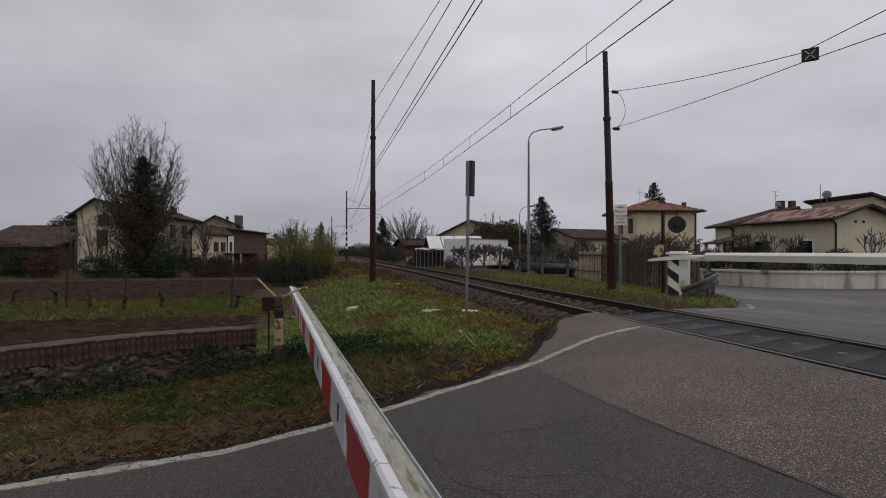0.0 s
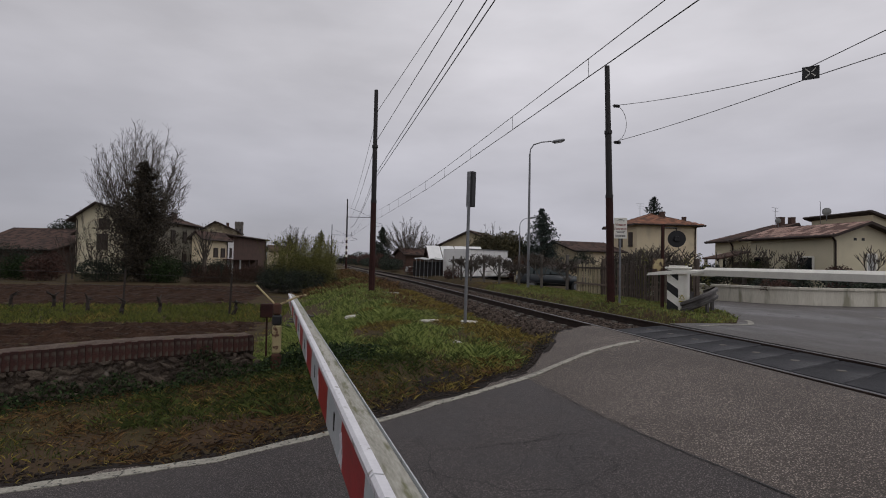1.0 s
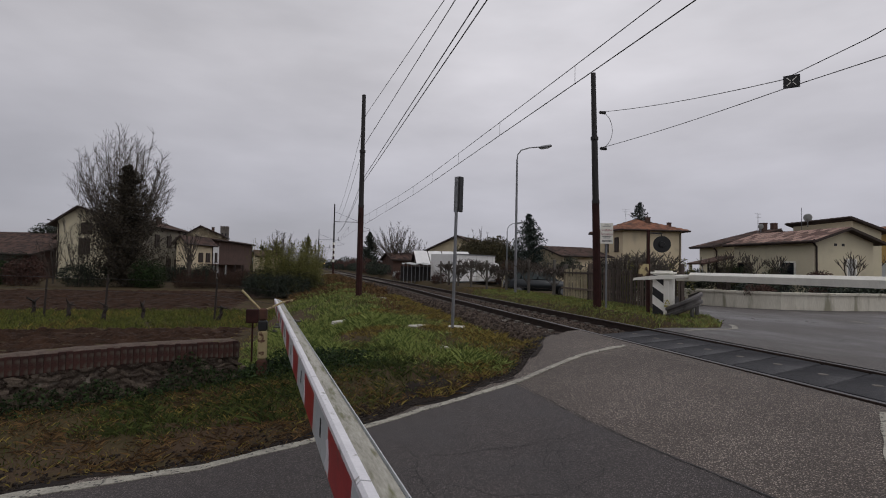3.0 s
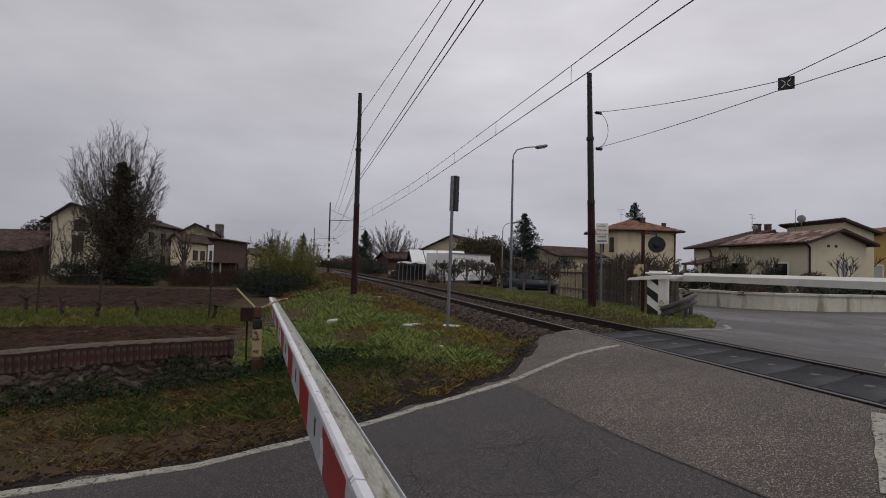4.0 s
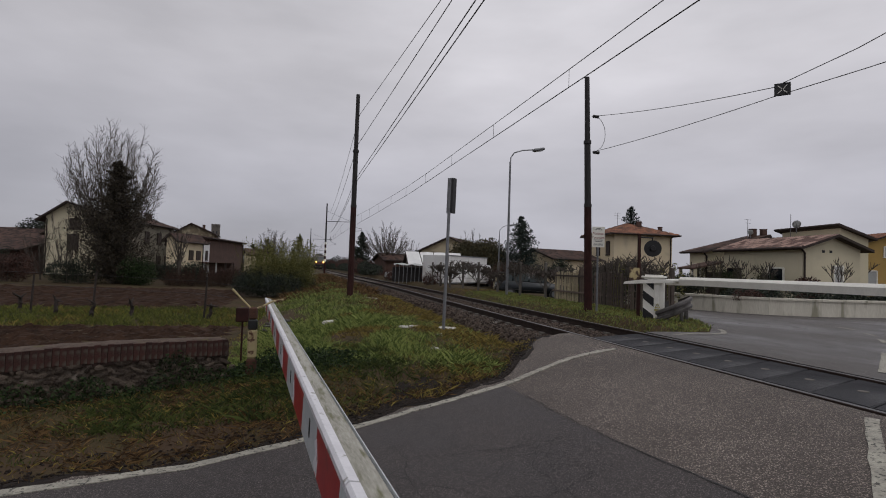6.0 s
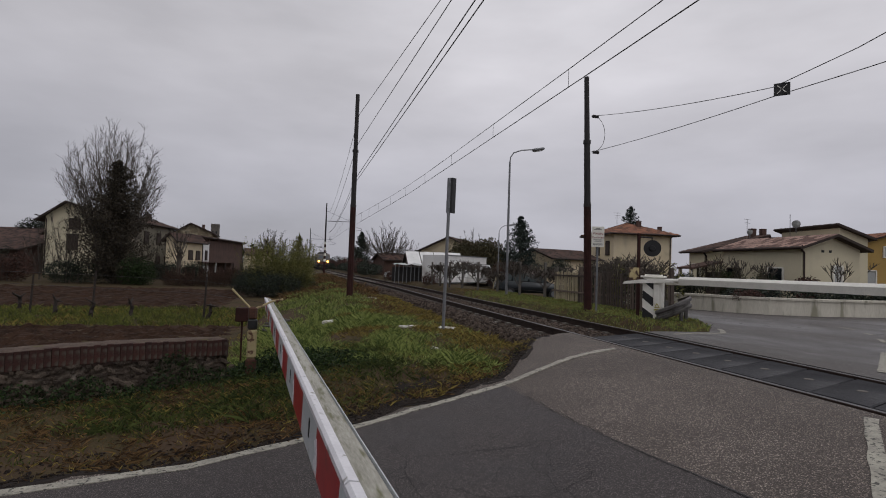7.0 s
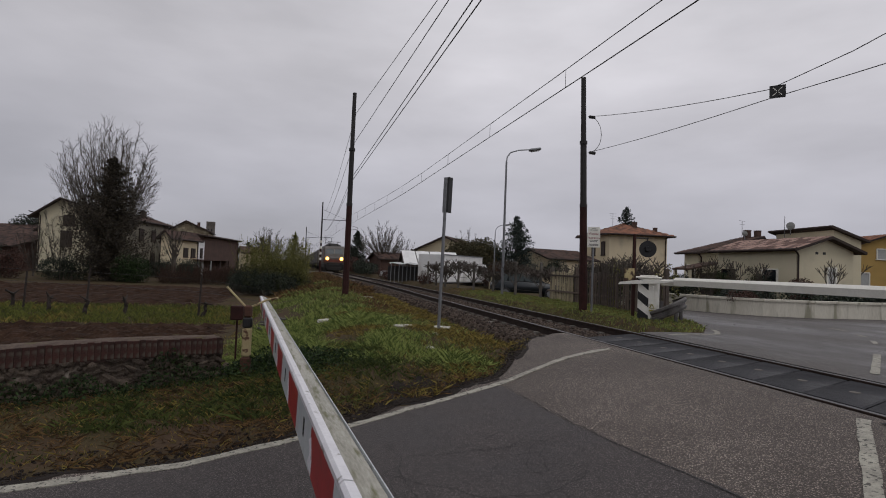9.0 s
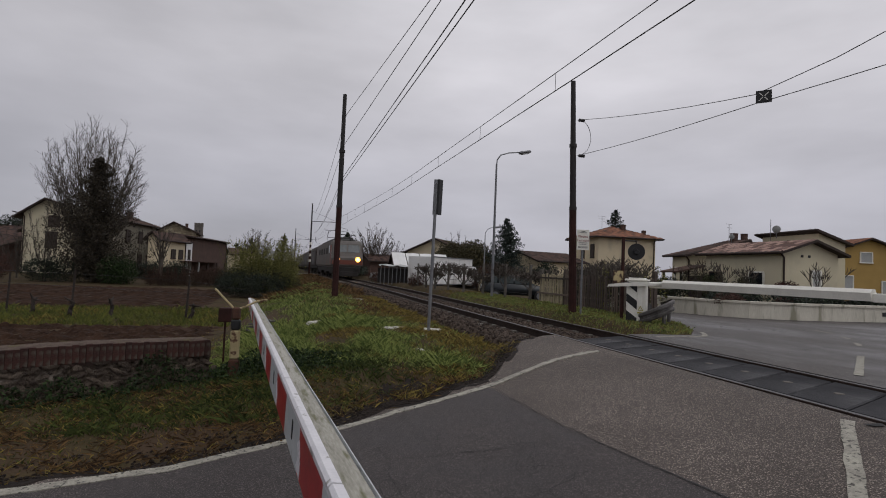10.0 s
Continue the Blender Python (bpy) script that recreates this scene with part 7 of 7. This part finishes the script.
def cracks():
    """Fine cracks in the asphalt repair, their inner shade painted as thin dark strips."""
    CRACKSHADE = mat("crack_shadow", (0.012, 0.012, 0.012), (0.02, 0.02, 0.02), rough=0.9, bump=0)
    rng = random.Random(21)
    v, f = [], []

    def run(x, y, a, n, w, deep):
        for _ in range(n):
            a += rng.uniform(-0.55, 0.55)
            x1, y1 = x + 0.07 * math.cos(a), y + 0.07 * math.sin(a)
            if y1 > interp(x1, EDGE) - 0.15 or x1 > 2.25:
                return
            i = len(v)
            px, py = -math.sin(a) * w, math.cos(a) * w
            v.extend([(x - px, y - py, road_z(x) + 0.0085), (x + px, y + py, road_z(x) + 0.0085), (x1 + px, y1 + py, road_z(x1) + 0.0085), (x1 - px, y1 - py, road_z(x1) + 0.0085)])
            f.append((i, i + 1, i + 2, i + 3))
            x, y = x1, y1
            if deep < 2 and rng.random() < 0.16:
                run(x, y, a + rng.choice((-1.2, 1.2)), n // 2, w * 0.75, deep + 1)

    for x, y, a, n in ((0.75, 4.6, -1.1, 40), (0.9, 4.3, -0.2, 18), (1.0, 3.2, -0.6, 22), (0.8, 2.7, 0.3, 24), (1.2, 2.5, -1.2, 24), (0.6, 2.4, -0.1, 26), (2.0, 2.6, -1.0, 20)):
        run(x, y, a, n, 0.0022, 0)
    for k in range(26):
        run(rng.uniform(0.7, 1.5), rng.uniform(1.9, 2.75), rng.uniform(0, 6.28), 7, 0.002, 1)
    for cx, cy, a0, m_ in ((9.6, 8.2, 0.4, 16), (10.6, 8.9, 0.6, 14), (11.8, 9.2, 0.2, 18), (12.6, 10.6, 0.9, 16), (10.4, 10.6, 0.3, 18), (8.8, 7.4, 0.5, 14), (11.2, 11.6, 2.2, 16), (13.4, 9.6, 0.1, 14), (9.2, 6.0, 0.8, 18)):
        a, x, y = a0, cx, cy
        for _ in range(m_):
            a += rng.uniform(-0.35, 0.35) + 0.3 * (a0 - a)
            x1, y1 = x + 0.09 * math.cos(a), y + 0.09 * math.sin(a)
            w = rng.uniform(0.002, 0.007)
            i = len(v)
            px, py = -math.sin(a) * w, math.cos(a) * w
            v.extend([(x - px, y - py, road_z(x) + 0.004), (x + px, y + py, road_z(x) + 0.004), (x1 + px, y1 + py, road_z(x1) + 0.004), (x1 - px, y1 - py, road_z(x1) + 0.004)])
            f.append((i, i + 1, i + 2, i + 3))
            x, y = x1, y1
    seam = [(2.30, 6.0), (2.33, 5.2), (2.36, 4.6), (2.48, 3.73), (2.62, 2.91), (2.80, 1.6), (2.85, 0.6)]
    for (x0, y0), (x1, y1) in zip(seam[:-1], seam[1:]):
        n = max(3, int((y0 - y1) / 0.07))
        for k in range(n):
            a = (x0 + (x1 - x0) * k / n, y0 + (y1 - y0) * k / n)
            b = (x0 + (x1 - x0) * (k + 1) / n, y0 + (y1 - y0) * (k + 1) / n)
            q = [(px + 0.03 * math.sin(9 * px) + 0.025 * noise.noise((py * 4, 1, 0)), py) for px, py in (a, b)]
            w = 0.0025 + 0.004 * rng.random()
            i = len(v)
            v.extend([(q[0][0] - w, q[0][1], road_z(q[0][0]) + 0.010), (q[0][0] + w, q[0][1], road_z(q[0][0]) + 0.010), (q[1][0] + w, q[1][1], road_z(q[1][0]) + 0.010), (q[1][0] - w, q[1][1], road_z(q[1][0]) + 0.010)])
            f.append((i, i + 1, i + 2, i + 3))
    # small hole by the rail, its inner shade painted as a flat dark patch
    i = len(v)
    for k in range(14):
        a = 2 * math.pi * k / 14
        x, y = 4.60 + 0.085 * math.cos(a) * (1 + 0.3 * math.sin(3 * a)), 3.24 + 0.05 * math.sin(a) * (1 + 0.3 * math.cos(2 * a))
        v.append((x, y, road_z(x) + 0.011))
    f.append(tuple(range(i, i + 14)))
    ob = raw("asphalt_cracks", v, f, CRACKSHADE)
    tagged(ob, "fine dark crazed cracks in the asphalt", "crack", kind="stuff")


cracks()


def markings():
    paths = [
        ([(3.22, 2.36), (4.5, 3.40)], 0.048),
        ([(6.94, 5.10), (9.3, 6.8)], 0.05),
        ([(10.85, 7.95), (11.35, 8.4)], 0.045),
        ([(12.0, 9.0), (12.3, 9.45)], 0.045),
        ([(12.8, 10.05), (13.05, 10.7)], 0.045),
        ([(6.75, 8.75), (7.4, 9.0), (7.95, 9.1), (8.35, 9.3), (8.75, 9.75), (8.95, 10.1)], 0.055),
    ]
    for k, (pts, w) in enumerate(paths):
        dense = []
        for a, b in zip(pts[:-1], pts[1:]):
            n = max(3, int(math.hypot(b[0] - a[0], b[1] - a[1]) / 0.1))
            dense += [(a[0] + (b[0] - a[0]) * q / n, a[1] + (b[1] - a[1]) * q / n) for q in range(n)]
        dense.append(pts[-1])
        v = []
        for i, p in enumerate(dense):
            a, b = dense[max(0, i - 1)], dense[min(len(dense) - 1, i + 1)]
            d = Vector((b[0] - a[0], b[1] - a[1], 0)).normalized()
            for side in (-1, 1):
                off = side * (w + 0.015 * noise.noise((p[0] * 5, side, k)))
                x, y = p[0] - d.y * off, p[1] + d.x * off
                v.append((x, y, road_z(x) + 0.008))
        f = [(2 * i, 2 * i + 1, 2 * i + 3, 2 * i + 2) for i in range(len(dense) - 1)]
        tagged(raw("lane_line", v, f, LINE), "worn white painted road line", "road marking", kind="structure")


markings()


# ---- the train ----
TGREY = mat("dirty_train_grey", (0.135, 0.122, 0.110), (0.080, 0.069, 0.062), rough=0.6, scale=1.5, fine=14, bump=0.1, third=(0.13, 0.072, 0.055))
TRED = mat("train_red_band", (0.19, 0.048, 0.028), (0.12, 0.036, 0.024), rough=0.5, scale=2, bump=0.05)
TDARK = mat("train_underframe", (0.028, 0.024, 0.022), (0.015, 0.013, 0.012), rough=0.8, scale=3, bump=0.2)
TROOF = mat("train_roof_grey", (0.075, 0.072, 0.07), (0.04, 0.038, 0.037), rough=0.8, scale=3, bump=0.2)
WAGON = mat("wagon_dark_brown", (0.060, 0.045, 0.038), (0.03, 0.024, 0.022), rough=0.8, scale=1.5, fine=10, bump=0.2)
WAGONS = mat("wagon_grey_side", (0.085, 0.08, 0.076), (0.05, 0.047, 0.045), rough=0.7, scale=1.5, fine=10, bump=0.15)
LAMPON = mat("lit_headlamp", (1.0, 0.75, 0.35), rough=0.4, bump=0, emit=((1.0, 0.42, 0.05), 3.0))
LAMPCORE = mat("headlamp_core", (1.0, 0.9, 0.6), rough=0.4, bump=0, emit=((1.0, 0.60, 0.13), 6.0))


def train():
    loco = thing("locomotive", "grey electric locomotive with red band and lit headlamps", "locomotive", pose(TX, 0, 0))
    # front at local y 0, running toward -y
    bm = B()
    side = [(0.0, 1.05), (-0.12, 1.25), (-0.12, 1.9), (0.05, 2.1), (0.55, 3.25), (0.9, 3.55), (17.5, 3.55), (18.0, 3.2), (18.3, 2.0), (18.3, 1.05)]
    prism(bm, [(y, z) for y, z in side], 2.9)
    bmesh.ops.transform(bm, matrix=Matrix(((0, 1, 0, -1.45), (1, 0, 0, 0), (0, 0, 1, 0), (0, 0, 0, 1))), verts=bm.verts)
    bmesh.ops.recalc_face_normals(bm, faces=bm.faces)
    bmesh.ops.bevel(bm, geom=[e for e in bm.edges if abs(e.verts[0].co.x - e.verts[1].co.x) < 0.01], offset=0.16, segments=3, affect="EDGES")
    body = part("body", bm, TGREY, loco, smooth=False)
    def slant(z):
        return interp(z, [(1.05, 0.0), (1.25, -0.12), (1.9, -0.12), (2.1, 0.05), (3.25, 0.55)])
    for s in (-1, 1):
        bm = B()
        vs = [(s * 0.08, slant(2.45) - 0.02, 2.45), (s * 1.18, slant(2.45) - 0.02, 2.45), (s * 1.08, slant(3.12) - 0.02, 3.12), (s * 0.08, slant(3.12) - 0.02, 3.12)]
        q = [bm.verts.new(v) for v in vs] + [bm.verts.new((x, y + 0.05, z)) for x, y, z in vs]
        for fc in ((0, 1, 2, 3), (7, 6, 5, 4), (0, 4, 5, 1), (1, 5, 6, 2), (2, 6, 7, 3), (3, 7, 4, 0)):
            bm.faces.new([q[i] for i in fc])
        bmesh.ops.recalc_face_normals(bm, faces=bm.faces)
        part("windscreen", bm, mat("train_glass", (0.10, 0.115, 0.12), (0.07, 0.08, 0.085), rough=0.15, bump=0), loco)
        bm = B()
        tube(bm, (s * 0.95, -0.10, 1.78), (s * 0.95, -0.19, 1.78), 0.25, 0.22, 18)
        hl = part("headlamp", bm, LAMPON, loco, "glowing amber headlamp")
        bm = B()
        tube(bm, (s * 0.95, -0.185, 1.78), (s * 0.95, -0.21, 1.78), 0.17, 0.15, 16)
        part("lens", bm, LAMPCORE, hl)
        bm = B()
        tube(bm, (s * 0.88, -0.3, 1.02), (s * 0.88, 0.1, 1.02), 0.09, 0.09, 10)
        tube(bm, (s * 0.88, -0.34, 1.02), (s * 0.88, -0.29, 1.02), 0.2, 0.2, 14)
        part("buffer", bm, TDARK, loco)
        bm = B()
        box(bm, 0.02, 1.1, 1.75, s * 1.462, 0.95, 1.3)
        part("side_stripe", bm, TRED, loco, "red upright side stripe")
        bm = B()
        box(bm, 0.02, 0.7, 0.75, s * 1.462, 1.95, 2.35)
        part("side_window", bm, GLASS, loco)
        for k in range(4):
            bm = B()
            box(bm, 0.03, 1.6, 0.6, s * 1.462, 4.6 + 2.9 * k, 2.3, bevel=0.01)
            part("grille", bm, TDARK, loco)
    bm = B()
    box(bm, 2.76, 0.03, 0.40, 0, -0.135, 1.30)
    part("front_band", bm, TRED, loco, "faded red band on the front")
    bm = B()
    box(bm, 2.4, 0.3, 0.5, 0, 0.05, 0.55, bevel=0.04)
    box(bm, 2.0, 0.12, 0.42, 0, -0.12, 0.22, bevel=0.03)
    part("buffer_beam", bm, TDARK, loco)
    bm = B()
    box(bm, 2.5, 17.4, 0.5, 0, 9.2, 0.6)
    part("underframe", bm, TDARK, loco)
    bm = B()
    box(bm, 2.1, 13, 0.25, 0, 9.2, 3.55, bevel=0.08)
    for k in range(6):
        box(bm, 1.4, 1.4, 0.28, 0, 3.8 + 2.1 * k, 3.7, bevel=0.05)
    part("roof_gear", bm, TROOF, loco)
    for y0 in (2.2, 8.2, 14.2):
        bm = B()
        box(bm, 2.3, 3.0, 0.4, 0, y0 + 1.0, 0.35, bevel=0.05)
        bg_ = part("bogie", bm, TDARK, loco)
        for dy in (0, 2.1):
            for s in (-0.75, 0.75):
                bm = B()
                tube(bm, (s - 0.06, y0 + dy, 0.55), (s + 0.06, y0 + dy, 0.55), 0.55, 0.55, 20)
                part("wheel", bm, TDARK, bg_)
    bm = B()
    for x in (-0.55, 0.55):
        bent(bm, [(x, 14.6, 3.75), (x * 0.9, 15.7, 4.55), (x * 0.8, 14.4, 5.3)], 0.03, 5)
    tube(bm, (-0.85, 14.4, 5.33), (0.85, 14.4, 5.33), 0.035, 0.035, 6)
    tube(bm, (-0.5, 15.7, 4.55), (0.5, 15.7, 4.55), 0.03, 0.03, 6)
    part("pantograph", bm, TDARK, loco)
    bm = B()
    for x in (-0.55, 0.55):
        bent(bm, [(x, 1.3, 3.6), (x, 3.4, 3.95), (x, 1.5, 4.12)], 0.035, 5)
        for y in (1.4, 2.4, 3.3):
            tube(bm, (x, y, 3.5), (x, y, 3.82), 0.07, 0.05, 8)
    tube(bm, (-0.85, 1.5, 4.14), (0.85, 1.5, 4.14), 0.04, 0.04, 6)
    tube(bm, (-0.6, 3.4, 3.96), (0.6, 3.4, 3.96), 0.04, 0.04, 6)
    part("folded_pantograph", bm, TDARK, loco)
    cars = []
    first = None
    for k in range(7):
        y = 19.2 + 16.4 * k
        if first is None:
            w = thing("freight_wagon", "long dark covered freight wagon behind the locomotive", "wagon", pose(TX, 0, 0), "freight wagons")
            bm = B()
            prism(bm, [(-1.42, 1.1), (1.42, 1.1), (1.42, 3.1), (1.15, 3.55), (0.5, 3.78), (-0.5, 3.78), (-1.15, 3.55), (-1.42, 3.1)], 15.4)
            part("body", bm, WAGON, w)
            for s in (-1, 1):
                for j in range(6):
                    bm = B()
                    box(bm, 0.04, 2.35, 1.75, s * 1.435, 1.35 + 2.54 * j, 1.2, bevel=0.01)
                    part("side_panel", bm, WAGONS if j % 3 else WAGON, w)
            bm = B()
            box(bm, 2.4, 15.6, 0.35, 0, 7.7, 0.75)
            part("underframe", bm, TDARK, w)
            for y0 in (2.0, 11.6):
                for dy in (0, 1.8):
                    for s in (-0.75, 0.75):
                        bm = B()
                        tube(bm, (s - 0.06, y0 + dy, 0.46), (s + 0.06, y0 + dy, 0.46), 0.46, 0.46, 16)
                        part("wheel", bm, TDARK, w)
            first = w
        else:
            w = copy_thing(first, pose(TX, 0, 0))
        cars.append((w, y))
    return loco, cars


LOCO, WAGON_LIST = train()
FRONT_END, SPEED = 49.5, 24.0


def motions():
    walk(cam, [(t, pose(*EYE, rx, ry, rz)) for t, rx, ry, rz in TURNS])
    for ob, back in [(LOCO, 0.0)] + WAGON_LIST:
        rows = []
        for k in range(21):
            y = FRONT_END + SPEED * (10.0 - 0.5 * k) + back
            ahead, behind = track_x(y + 3), track_x(y + 13)
            rows.append((0.5 * k, pose(ahead + (ahead - behind) * 0.3, y, 0, 0, 0, math.degrees(math.atan2(ahead - behind, 10)))))
        walk(ob, rows)


motions()
